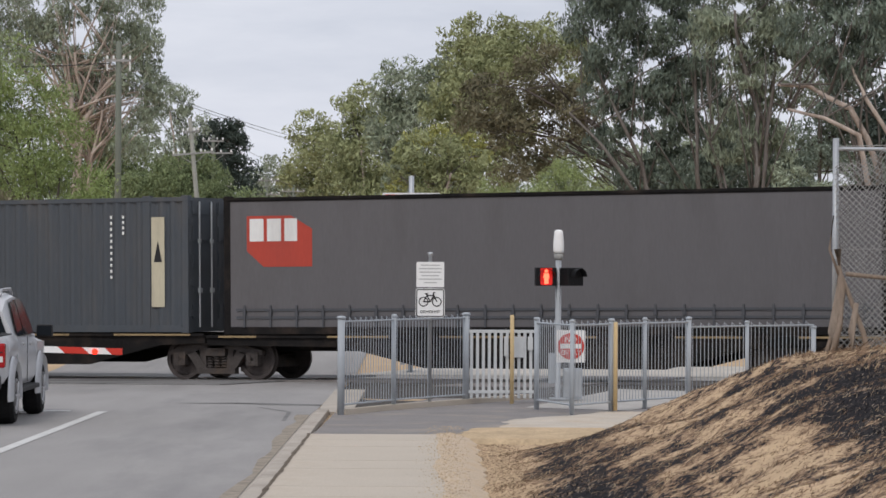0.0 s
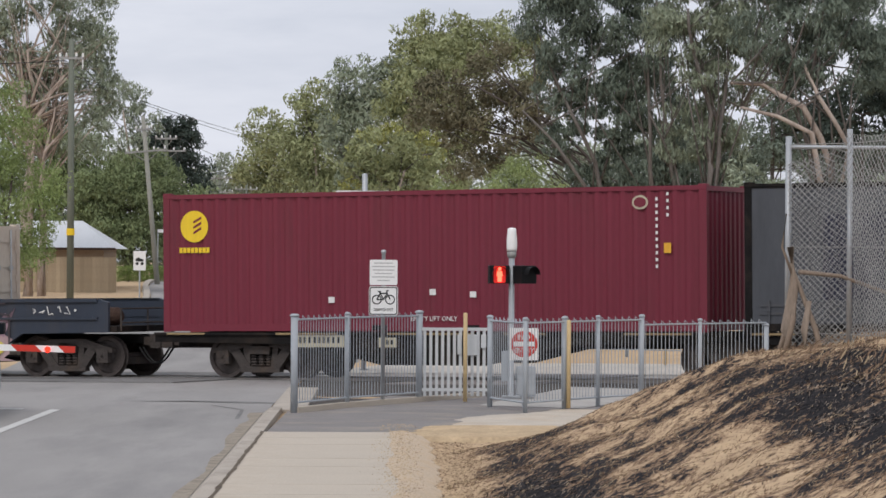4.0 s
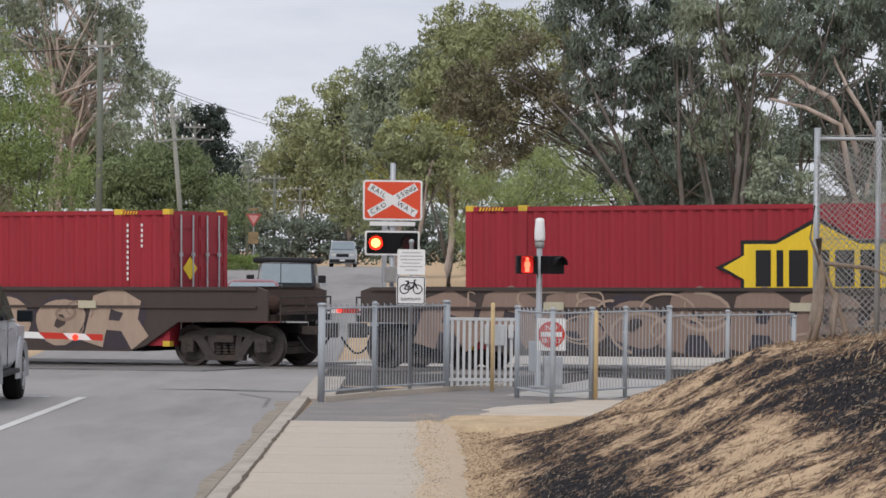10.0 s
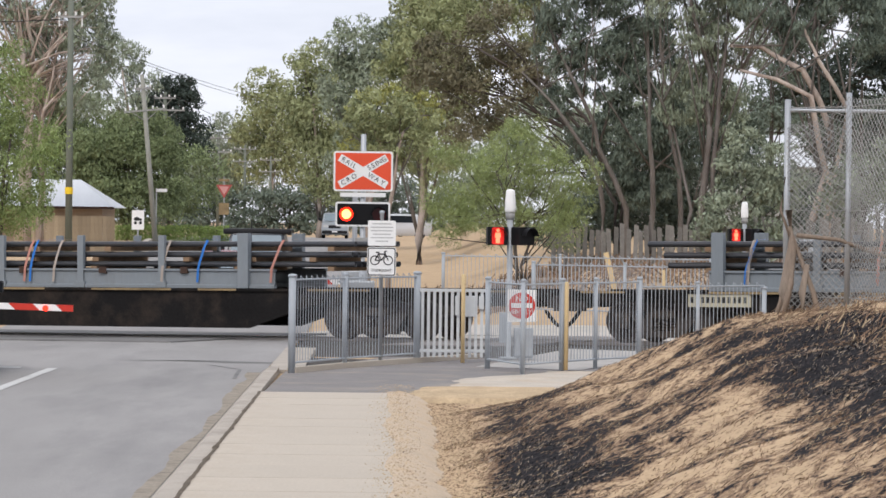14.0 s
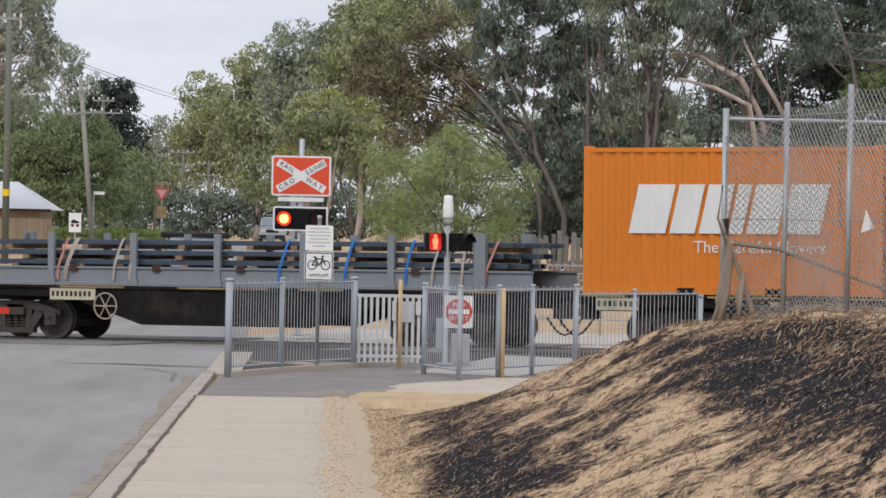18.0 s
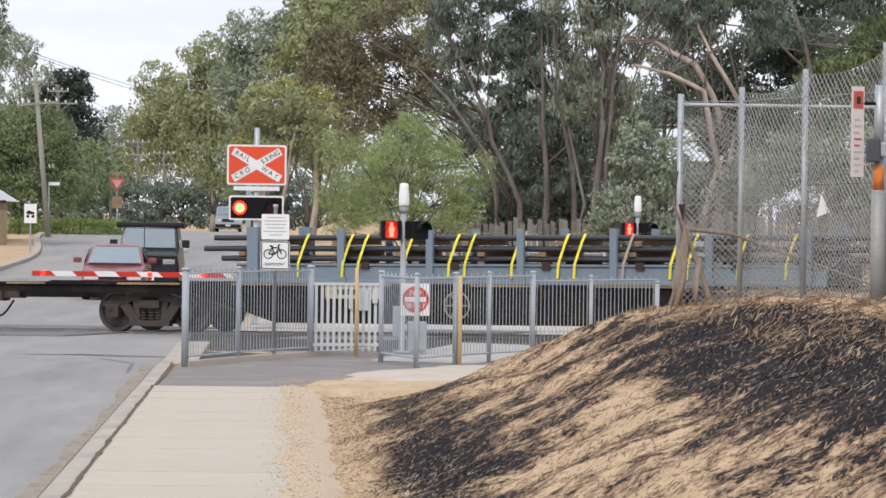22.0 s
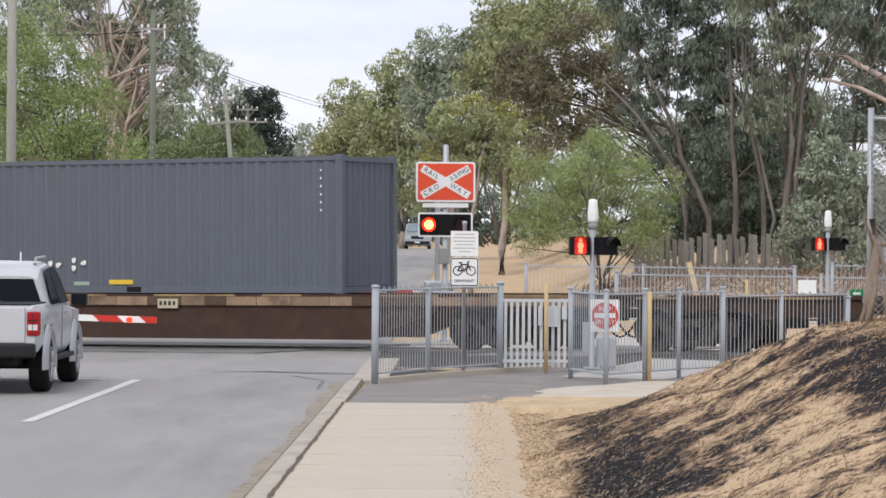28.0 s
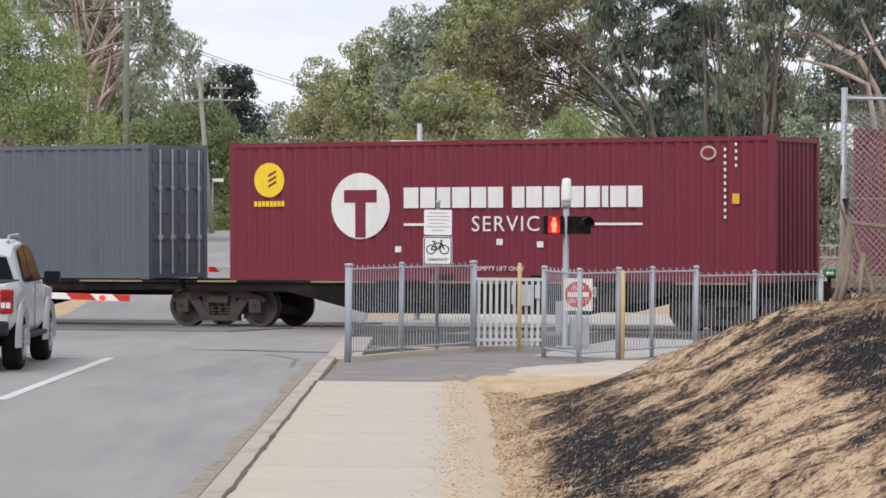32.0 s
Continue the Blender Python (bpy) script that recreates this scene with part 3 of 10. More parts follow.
for pts, w in (([(-2.1, 55.5), (-3.2, 56.2), (-4.0, 56.0)], 0.5), ([(-2.3, 50.0), (-2.35, 53.0), (-2.9, 54.6)], 0.03)):
    seal("tar_seal", pts, w)

# ---- track: ballast, sleepers and rails, flush in the road ----
bed = Build()
for s0, s1 in ((-420, 60),):
    prof = [(-2.6, -0.32), (-1.7, -0.13), (1.7, -0.13), (2.6, -0.32)]
    n = 48
    for i in range(n + 1):
        m = on_track(s0 + (s1 - s0) * i / n)
        bed.v += [tuple(m @ Vector((0, y, z))) for y, z in prof]
    for i in range(n):
        for k in range(3):
            bed.f.append((i * 4 + k, i * 4 + k + 1, i * 4 + 5 + k, i * 4 + 4 + k))
# wider ballast sheets before the rails, dark where the train's shade falls
for s0, s1, d0, d1 in ((-13.0, 22.0, -9.8, 2.0), (-13.0, -1.0, -15.5, -9.6)):
    k = len(bed.v)
    for i in range(63):
        s = s0 + (s1 - s0) * i / 62
        for j in range(13):
            d = d0 + (d1 - d0) * j / 12
            p = on_track(s, d) @ Vector((0, 0, 0))
            p.x = max(p.x, -1.88 if d0 > -12 else -1.4)
            edge_ = min(j, 12 - j) / 2
            bed.v.append((p.x, p.y, ground_height(p.x, p.y) - 0.03 + min(0.05, 0.03 * edge_ - 0.01) + 0.02 * noise.noise(Vector((p.x * 3, p.y * 3, 1)))))
    for i in range(62):
        for j in range(12):
            a = k + i * 13 + j
            bed.f.append((a, a + 1, a + 14, a + 13))
between = Build()
between.box(-12.5, 22, 2.0, 5.6, -0.25, -0.05, on_track(0))
far_path = Build()
for i in range(25):
    for j in range(5):
        q = on_track(-12.0 + 1.2 * i, 5.55 + 1.35 * j) @ Vector((0, 0, 0))
        far_path.v.append((q.x, q.y, ground_height(q.x, q.y) + 0.004))
for i in range(24):
    for j in range(4):
        far_path.f.append((i * 5 + j, i * 5 + j + 1, i * 5 + 6 + j, i * 5 + 5 + j))
solid("far_path", far_path, M_PANEL, "pale gravel and concrete apron on the far side of the track", "footpath", kind="structure")
solid("track_panel", between, M_PANEL, "pale gravel shoulder beyond the rails", "ground", kind="structure")
solid("track_bed", bed, M_BALLAST_SHADED, "grey-brown stone ballast under the railway track, darkened for the train's shade", "ballast", kind="structure")
track = thing("railway_track", "two polished steel rails on concrete sleepers", "railway track", kind="structure")
for y in (-0.755, 0.755):
    r = Build()
    a, c = on_track(-420) @ Vector((0, y, 0)), on_track(60) @ Vector((0, y, 0))
    m0 = on_track(-420)
    r.box(0, 480, y - 0.036, y + 0.036, -0.045, 0.0, m0).box(0, 480, y - 0.01, y + 0.01, -0.13, -0.045, m0).box(0, 480, y - 0.07, y + 0.07, -0.15, -0.13, m0)
    part("rail", r, M_RAIL, track)
sleeper = Build().box(-0.12, 0.12, -1.25, 1.25, -0.26, -0.115).mesh("sleeper", M_KERB)
for k in range(56):
    s = -9.5 + k * 0.65 if k < 40 else -21 - (k - 40) * 0.65
    part("sleeper", sleeper, None, track, m=on_track(s))
infill = Build()
m0 = on_track(-16.6)
for y0, y1 in ((-3.4, -0.80), (-0.69, 0.69), (0.80, 3.4)):
    infill.box(-3.6, 5.9, y0, y1, -0.3, -0.012, m0)
solid("crossing_surface", infill, M_ASPHALT_PATCH, "patched dark asphalt between the rails at the road", "road", kind="structure")
ped = Build()
m0 = on_track(-4.6)
for y0, y1 in ((-3.6, -0.80), (-0.69, 0.69), (0.80, 3.6)):
    ped.box(-1.3, 1.3, y0, y1, -0.3, -0.008, m0)
solid("foot_crossing", ped, M_ASPHALT2, "grey asphalt foot crossing between the rails", "footpath", kind="structure")
edge_strip = Build().box(-1.92, -1.38, 52.62, 62.0, -0.2, 0.024)
solid("kerb_end", edge_strip, M_KERB, "weathered concrete strip between the road and the fence", "kerb", kind="structure")

# ---- the train ----
M_SILL = material("weathered_sill_paint", (0.2, 0.14, 0.095), 0.85, vary=0.3, scale=1.2, fine=22, bump=0.2, dirt=(0.08, 0.055, 0.045), dirt_amount=0.8, dirt_scale=1.4, random=0.55)
MOVERS, ROLLERS = [], []      # (thing, metres behind the start point); (wheelset, metres behind)
WHEEL_R = 0.43
M_WHEEL_PAINT = material("faded_cream_paint", (0.4, 0.34, 0.26), 0.8, vary=0.2, bump=0.05, dirt=(0.15, 0.1, 0.07), dirt_amount=0.6, dirt_scale=4)


def rolling(name, label, category, p, group=""):
    """A thing that goes with the train; its base on the rails, its middle p metres behind the start point."""
    ob = thing(name, label, category, on_track(-p), group)
    MOVERS.append((ob, p))
    return ob


def wheelset_mesh():
    b = Build()
    for y in (-0.755, 0.755):
        k = 1 if y < 0 else -1
        prof = [(0.1, -0.08), (0.13, -0.07), (0.17, -0.03), (0.33, -0.02), (0.35, -0.055), (WHEEL_R, -0.06), (WHEEL_R + 0.005, 0.03), (WHEEL_R + 0.028, 0.04), (WHEEL_R + 0.028, 0.065), (0.35, 0.065), (0.33, 0.02), (0.13, 0.06), (0.1, 0.09)]
        b.lathe([(r, h * k) for r, h in prof], (0, y, 0), "Y", 28)
    b.tube((0, -0.98, 0), (0, 0.98, 0), 0.075, n=10)
    b.lathe([(0.03, -1.03), (0.11, -1.02), (0.12, -0.97), (0.08, -0.9)], (0, 0, 0), "Y", 10)
    # three bolts on each axle cap tell the turning
    for k in range(3):
        a = 2 * math.pi * k / 3
        b.tube((0.07 * math.cos(a), -1.045, 0.07 * math.sin(a)), (0.07 * math.cos(a), -1.02, 0.07 * math.sin(a)), 0.02, n=6)
    return b.mesh("wheelset", M_WHEEL)


def bogie_frame_mesh(side):
    """A cast three-piece side frame with its window, springs and axle boxes."""
    b = Build()
    y0, y1 = (-1.0, -0.86) if side < 0 else (0.86, 1.0)
    top = [(-1.12, 0.52), (-1.1, 0.62), (-0.85, 0.68), (-0.45, 0.8), (0.45, 0.8), (0.85, 0.68), (1.1, 0.62), (1.12, 0.52), (0.72, 0.52), (0.4, 0.64), (-0.4, 0.64), (-0.72, 0.52)]
    b.slab(top, y0, y1)
    for k in (-1, 1):
        b.slab([(k * 0.72, 0.56), (k * 0.5, 0.6), (k * 0.2, 0.2), (k * 0.42, 0.16)], y0, y1)
        b.slab([(k * 0.42, 0.66), (k * 0.28, 0.66), (k * 0.24, 0.3), (k * 0.36, 0.26)], y0 + 0.02, y1 - 0.02)
        b.box(k * 0.88 - 0.14, k * 0.88 + 0.14, y0 - 0.03, y1, 0.3, 0.58)
    b.box(-0.46, 0.46, y0 - 0.02, y1 + 0.02, 0.12, 0.24)
    b.box(-0.24, 0.24, y0 - 0.05, y1 + 0.02, 0.5, 0.66)
    for c in (-0.17, 0.0, 0.17):
        for i in range(4):
            b.lathe([(0.05, 0.25 + i * 0.06), (0.075, 0.265 + i * 0.06), (0.075, 0.285 + i * 0.06), (0.05, 0.3 + i * 0.06)], (c, (y0 + y1) / 2, 0), "Z", 8)
    return b.mesh("side_frame", M_STEEL)


WHEELSET = wheelset_mesh()
SIDE_A, SIDE_B = bogie_frame_mesh(-1), bogie_frame_mesh(1)
BOLSTER = Build().box(-0.2, 0.2, -1.0, 1.0, 0.5, 0.72).box(-0.5, 0.5, -0.3, 0.3, 0.4, 0.6).box(-1.05, -0.98, -0.75, 0.75, 0.25, 0.4).box(0.98, 1.05, -0.75, 0.75, 0.25, 0.4).mesh("bolster", M_STEEL)


def bogie(wagon, x, p):
    b = part("bogie", BOLSTER, None, wagon, m=pose(x, 0, 0))
    for k in (-0.88, 0.88):
        w = part("wheelset", WHEELSET, None, b, m=pose(k, 0, WHEEL_R))
        ROLLERS.append((w, p - x - k, k))
    part("side_frame", SIDE_A, None, b)
    part("side_frame", SIDE_B, None, b)
    return b


def coupler(wagon, x, k):
    c = Build().box(min(x, x + k * 0.55), max(x, x + k * 0.55), -0.09, 0.09, 0.66, 0.84)
    c.box(min(x + k * 0.45, x + k * 0.75), max(x + k * 0.45, x + k * 0.75), -0.16, 0.16, 0.6, 0.9)
    part("coupler", c, M_STEEL, wagon)
    pts = [(x + k * (0.05 + 0.75 * u), -0.35, 0.62 - 0.34 * math.sin(math.pi * u)) for u in [i / 8 for i in range(9)]]
    part("brake_hose", Build().path(pts, [0.022] * 9, 6), M_BLACK, wagon)


def hand_wheel(wagon, x, z=0.55, y=-1.24, mat=None):
    b = Build()
    n, r = 20, 0.27
    for i in range(n):
        a, c = 2 * math.pi * i / n, 2 * math.pi * (i + 1) / n
        b.tube((r * math.cos(a), 0, r * math.sin(a)), (r * math.cos(c), 0, r * math.sin(c)), 0.018, n=5)
    for i in range(6):
        a = math.pi * i / 3
        b.tube((0, 0, 0), (r * math.cos(a), 0, r * math.sin(a)), 0.014, n=5)
    b.tube((0, -0.03, 0), (0, 0.3, 0), 0.035, n=8)
    part("hand_wheel", b, mat or M_WHEEL_PAINT, wagon, m=pose(x, y, z))


def deck_frame(half, deck, belly, mat_edge, inner):
    """A fish-bellied wagon frame: two side sills, cross bearers, and the deep middle between the bogies."""
    b = Build()
    for y0, y1 in ((-1.2, -1.08), (1.08, 1.2)):
        b.slab([(-half, deck), (half, deck), (half, deck - 0.2), (inner, deck - 0.24), (inner - 1.8, deck - belly), (-inner + 1.8, deck - belly), (-inner, deck - 0.24), (-half, deck - 0.2)], y0, y1)
        b.box(-half, half, y0 - 0.05 if y0 < 0 else y0 - 0.03, y1 + 0.03 if y0 < 0 else y1 + 0.05, deck - 0.05, deck)
    n = int(half * 2 / 1.5)
    for i in range(n + 1):
        x = -half + 0.05 + (2 * half - 0.2) * i / n
        b.box(x, x + 0.1, -1.1, 1.1, deck - 0.2, deck - 0.02)
    b.box(-half, half, -0.22, 0.22, deck - 0.34, deck - 0.04)
    return b


def flat_wagon(p0, p1, label, bogies, deck=0.98, belly=0.74, mat=None, edge=None, wheel_at=None, plates=(), group="train wagons", ends=(True, True), handmat=None, sill=None):
    """A container flat from p0 (leading end) to p1 behind the start point."""
    p = (p0 + p1) / 2
    half = (p1 - p0) / 2
    w = rolling("flat_wagon", label, "railway wagon", p, group)
    inner = min(abs(p - q) for q in bogies) - 1.1 if bogies else half - 2.5
    part("frame", deck_frame(half, deck, belly, None, max(inner, 2.2)), mat or M_UNDER, w)
    n = int(half * 2 / 2.4)
    for i in range(n):
        x = -half + 2 * half * (i + 0.12) / n
        part("reflective_strip", Build().box(x, x + 2 * half / n * (0.35 + 0.4 * ((i * 7) % 3) / 2), -1.262, -1.25, deck - 0.045, deck - 0.004), edge or M_DECK, w)
    for q in bogies:
        bogie(w, p - q, p)
    for on, x, k in ((ends[0], half, 1), (ends[1], -half, -1)):
        if on:
            coupler(w, x, k)
    if wheel_at is not None:
        hand_wheel(w, wheel_at, deck - 0.42, mat=handmat)
    if sill:
        rng = random.Random(int(p0))
        x = -half + 0.1
        while x < half - 0.4:
            ln = min(rng.uniform(0.5, 2.0), half - 0.1 - x)
            part("sill_plate", Build().box(x, x + ln - 0.012, -1.257, -1.22, deck - 0.235, deck - 0.052), sill, w)
            x += ln
    gear = Build()
    gear.lathe([(0.02, -0.5), (0.16, -0.48), (0.16, 0.45), (0.02, 0.48)], (0.4, -0.5, deck - 0.5), "X", 12)
    gear.box(-0.9, -0.4, -0.7, -0.3, deck - 0.62, deck - 0.3)
    gear.tube((-1.6, -0.55, deck - 0.45), (1.9, -0.55, deck - 0.45), 0.025, n=6)
    part("brake_gear", gear, M_STEEL, w)
    for x, wd, hh in plates:
        yq = -1.268 if sill else -1.235
        pl = part("number_plate", Build().box(x - wd / 2, x + wd / 2, yq, yq + 0.02, deck - 0.3, deck - 0.3 + hh), M_PLATE, w, "dirty cream plate with stencilled marks")
        marks = Build()
        c = x - wd / 2 + 0.05
        while c < x + wd / 2 - 0.08:
            marks.box(c, c + 0.06, yq - 0.004, yq - 0.001, deck - 0.3 + hh * 0.3, deck - 0.3 + hh * 0.75)
            c += 0.11
        tagged(part("marking", marks, M_DARK_TEXT, pl), kind="stuff")
    return w


def corrugated_side(b, x0, x1, y, z0, z1, pitch=0.278, depth=0.036, inward=1):
    """A trapezoid-corrugated sheet along x."""
    n = max(1, round((x1 - x0) / pitch))
    w = (x1 - x0) / n
    pts = []
    for i in range(n):
        a = x0 + i * w
        pts += [(a, 0), (a + 0.26 * w, 0), (a + 0.5 * w, 1), (a + 0.76 * w, 1)]
    pts.append((x1, 0))
    v = [(x, y + inward * depth * d, z) for z in (z0, z1) for x, d in pts]
    m = len(pts)
    b.add(v, [(i, i + 1, m + i + 1, m + i) for i in range(m - 1)])


def corrugated_end(b, x, y0, y1, z0, z1, k, pitch=0.25, depth=0.03):
    n = max(1, round((y1 - y0) / pitch))
    w = (y1 - y0) / n
    pts = []
    for i in range(n):
        a = y0 + i * w
        pts += [(a, 0), (a + 0.26 * w, 0), (a + 0.5 * w, 1), (a + 0.76 * w, 1)]
    pts.append((y1, 0))
    v = [(x - k * depth * d, y, z) for z in (z0, z1) for y, d in pts]
    m = len(pts)
    b.add(v, [(i, i + 1, m + i + 1, m + i) for i in range(m - 1)])


def container(p0, length, height, mat, label, doors=None, deck=0.985, post_at=(), corners=None, frame_mat=None, group="shipping containers", smooth_side=False, width=2.438):
    """A steel box p0 metres behind the start point at its leading end. doors: +1 at the leading end, -1 at the trailing one."""
    p = p0 + length / 2
    c = rolling("shipping_container", label, "shipping container", p, group)
    c.matrix_basis = on_track(-p, z=deck)
    MOVERS[-1] = (c, p, deck)
    L, W, H = length / 2, width / 2, height
    for y, inw in ((-W + 0.012, 1), (W - 0.012, -1)):
        body = Build()
        if smooth_side:
            body.box(-L + 0.1, L - 0.1, min(y, y + inw * 0.03), max(y, y + inw * 0.03), 0.14, H - 0.08)
        else:
            corrugated_side(body, -L + 0.14, L - 0.14, y, 0.16, H - 0.1, inward=inw)
        part("side_panel", body, mat, c)
    part("roof_panel", Build().box(-L + 0.05, L - 0.05, -W + 0.04, W - 0.04, H - 0.09, H - 0.05), mat, c)
    part("floor", Build().box(-L + 0.05, L - 0.05, -W + 0.05, W - 0.05, 0.1, 0.14), mat, c)
    for k in (-1, 1):
        if doors != k:
            body = Build()
            corrugated_end(body, k * (L - 0.03), -W + 0.12, W - 0.12, 0.16, H - 0.1, k)
            part("end_panel", body, mat, c)
    fr = Build()
    for y in (-1, 1):
        a, e = sorted((y * W, y * (W - 0.07)))
        fr.box(-L + 0.16, L - 0.16, a, e, 0.02, 0.17)
        fr.box(-L + 0.16, L - 0.16, a, e, H - 0.12, H - 0.03)
        for k in (-1, 1):
            q, r = sorted((k * L, k * (L - 0.15)))
            fr.box(q, r, a, sorted((y * W, y * (W - 0.14)))[1] if y < 0 else e, 0.1, H - 0.1) if y < 0 else fr.box(q, r, y * (W - 0.14), e, 0.1, H - 0.1)
        for x in post_at:
            fr.box(x - 0.09, x + 0.09, y * W - 0.004 if y < 0 else e - 0.05, a + 0.05 if y < 0 else y * W + 0.004, 0.1, H - 0.06)
    for k in (-1, 1):
        q, r = sorted((k * L, k * (L - 0.12)))
        fr.box(q, r, -W + 0.1, W - 0.1, 0.02, 0.15)
        fr.box(q, r, -W + 0.1, W - 0.1, H - 0.14, H - 0.04)
    part("frame", fr, frame_mat or mat, c)
    for k in (-1, 1):
        for y in (-1, 1):
            for z in (0.0, H - 0.118):
                cc = Build().bevel_box(*sorted((k * (L + 0.004), k * (L - 0.174))), *sorted((y * (W + 0.004), y * (W - 0.158))), z, z + 0.118, 0.012)
                part("corner_casting", cc, corners or frame_mat or mat, c)
    for x in post_at:
        cc = Build().bevel_box(x - 0.1, x + 0.1, -W - 0.008, -W + 0.12, H - 0.118, H, 0.01)
        part("corner_casting", cc, corners or frame_mat or mat, c)
    if length > 5:
        slot = Build().box(-0.18, 0.18, -W - 0.002, -W + 0.02, 0.035, 0.145).mesh("fork_pocket", M_BLACK)
        for x in (-1.03, 1.03) if length > 8 else (-0.9, 0.9):
            part("fork_pocket", slot, None, c, m=pose(x, 0, 0))
    if doors:
        k = doors
        for side in (-1, 1):
            y0, y1 = sorted((side * 0.01, side * (W - 0.13)))
            dr = Build()
            x = k * (L - 0.05)
            dr.box(*sorted((x, x + k * 0.035)), y0, y1, 0.15, H - 0.14)
            d = part("door", dr, mat, c)
            for z in (0.3, 0.85, 1.4, 1.95, 2.5):
                if z < H - 0.3:
                    part("door_panel", Build().box(*sorted((x + k * 0.033, x + k * 0.055)), y0 + 0.06, y1 - 0.06, z, z + 0.3), mat, d)
            for yy in (y0 + 0.3, y1 - 0.28):
                part("lock_rod", Build().tube((x + k * 0.08, yy, 0.12), (x + k * 0.08, yy, H - 0.12), 0.02, n=8).box(*sorted((x + k * 0.06, x + k * 0.12)), yy - 0.05, yy + 0.05, 0.85, 0.95).box(*sorted((x + k * 0.06, x + k * 0.1)), yy - 0.05, yy + 0.05, 1.9, 1.98), M_GALV, d)
            for z in (0.35, 1.0, 1.65, 2.3):
                if z < H - 0.25:
                    yh = y0 if side < 0 else y1
                    part("hinge", Build().box(*sorted((x + k * 0.03, x + k * 0.065)), yh - 0.06, yh + 0.06, z, z + 0.12), mat, d)
    return c


def decal(c, name, outline, mat, length, label="", proud=0.006, W=1.219):
    """A flat mark on a container's near side; outline in metres from its trailing bottom corner."""
    b = Build().slab([(x - length / 2, z) for x, z in outline], -W - proud, -W - proud + 0.004)
    return part(name, b, mat, c, label)


def rect(x0, x1, z0, z1):
    return [(x0, z0), (x1, z0), (x1, z1), (x0, z1)]


def disc(x, z, r, n=28, rz=None):
    return [(x + r * math.cos(2 * math.pi * i / n), z + (rz or r) * math.sin(2 * math.pi * i / n)) for i in range(n)]


def bars(c, length, x0, x1, z0, z1, widths, mat, name="lettering", gap=0.25, proud=0.006, slant=0.0, W=1.219, label=""):
    """A word shown as plain upright blocks, one a letter."""
    total = sum(widths) + gap * (len(widths) - 1)
    k = (x1 - x0) / total
    x = x0
    joined = Build()
    for w in widths:
        if w > 0:
            b = joined if len(widths) > 13 else Build()
            o = rect(x, x + w * k, z0, z1)
            b.slab([(px_ + slant * (pz_ - z0) - length / 2, pz_) for px_, pz_ in o], -W - proud, -W - proud + 0.004)
            if b is not joined:
                part("letter_block", b, mat, c, label)
        x += (abs(w) + gap) * k
    if joined.v:
        tagged(part(name, joined, mat, c, label), kind="stuff")


def codes(c, length, x, z0, z1, mat, n=11, size=0.07):
    """A column of small code marks down a container's side."""
    b = Build()
    for i in range(n):
        z = z1 - (z1 - z0) * i / n
        b.box(x - length / 2 - size * 0.35, x - length / 2 + size * 0.35, -1.226, -1.222, z - size, z - size * 0.1)
    return tagged(part("code_marks", b, mat, c), kind="stuff")


M_PLATE = paint("cream_plate", (0.5, 0.46, 0.34))
C_DARK = paint("slate_container_paint", (0.06, 0.07, 0.082), dirt=(0.11, 0.1, 0.09), dirt_amount=0.45)
C_CURTAIN = paint("grey_curtain_vinyl", (0.115, 0.11, 0.115), rough=0.5, dirt=(0.075, 0.07, 0.07), dirt_amount=0.4)
C_NAVY = paint("charcoal_navy_curtain", (0.07, 0.075, 0.085), rough=0.45, dirt=(0.04, 0.042, 0.05), dirt_amount=0.5)
C_NAVY2 = paint("unfaded_navy_patch", (0.016, 0.019, 0.04), rough=0.45)
C_MAROON = paint("maroon_container_paint", (0.17, 0.022, 0.04), dirt=(0.09, 0.03, 0.03))
C_BEIGE = paint("beige_container_paint", (0.53, 0.465, 0.385), dirt=(0.27, 0.13, 0.07), dirt_amount=0.35)
C_REDF = paint("crimson_container_paint", (0.32, 0.022, 0.035), dirt=(0.16, 0.02, 0.025))
C_RED = paint("bright_red_container_paint", (0.62, 0.03, 0.028), dirt=(0.35, 0.03, 0.03), dirt_amount=0.2)
C_CRIM = paint("rich_crimson_container_paint", (0.47, 0.02, 0.032), dirt=(0.28, 0.025, 0.03), dirt_amount=0.25)
C_ORANGE = paint("orange_container_paint", (0.66, 0.2, 0.02), dirt=(0.4, 0.14, 0.03), dirt_amount=0.25)
C_BLUE = paint("navy_blue_container_paint", (0.01, 0.065, 0.16), dirt=(0.02, 0.055, 0.1))
C_TEAL = paint("steel_blue_container_paint", (0.03, 0.125, 0.24), dirt=(0.04, 0.1, 0.16))
C_ROYAL = paint("royal_blue_container_paint", (0.015, 0.05, 0.21), dirt=(0.015, 0.04, 0.13))
C_GREY = paint("blue_grey_container_paint", (0.105, 0.12, 0.15), dirt=(0.085, 0.087, 0.095))
C_DARKEND = paint("grimy_door_paint", (0.07, 0.075, 0.085))
D_WHITE = paint("white_vinyl", (0.72, 0.72, 0.7), dirt=(0.4, 0.38, 0.36), dirt_amount=0.3, bump=0)
D_YELLOW = paint("yellow_vinyl", (0.8, 0.56, 0.03), dirt=(0.5, 0.35, 0.05), bump=0)
D_ORANGE = paint("amber_vinyl", (0.75, 0.4, 0.04), bump=0)
D_BLACK = paint("black_vinyl", (0.013, 0.013, 0.016), dirt=(0.03, 0.03, 0.03), bump=0)
D_RED = paint("orange_red_vinyl", (0.42, 0.055, 0.035), dirt=(0.25, 0.06, 0.05), bump=0)
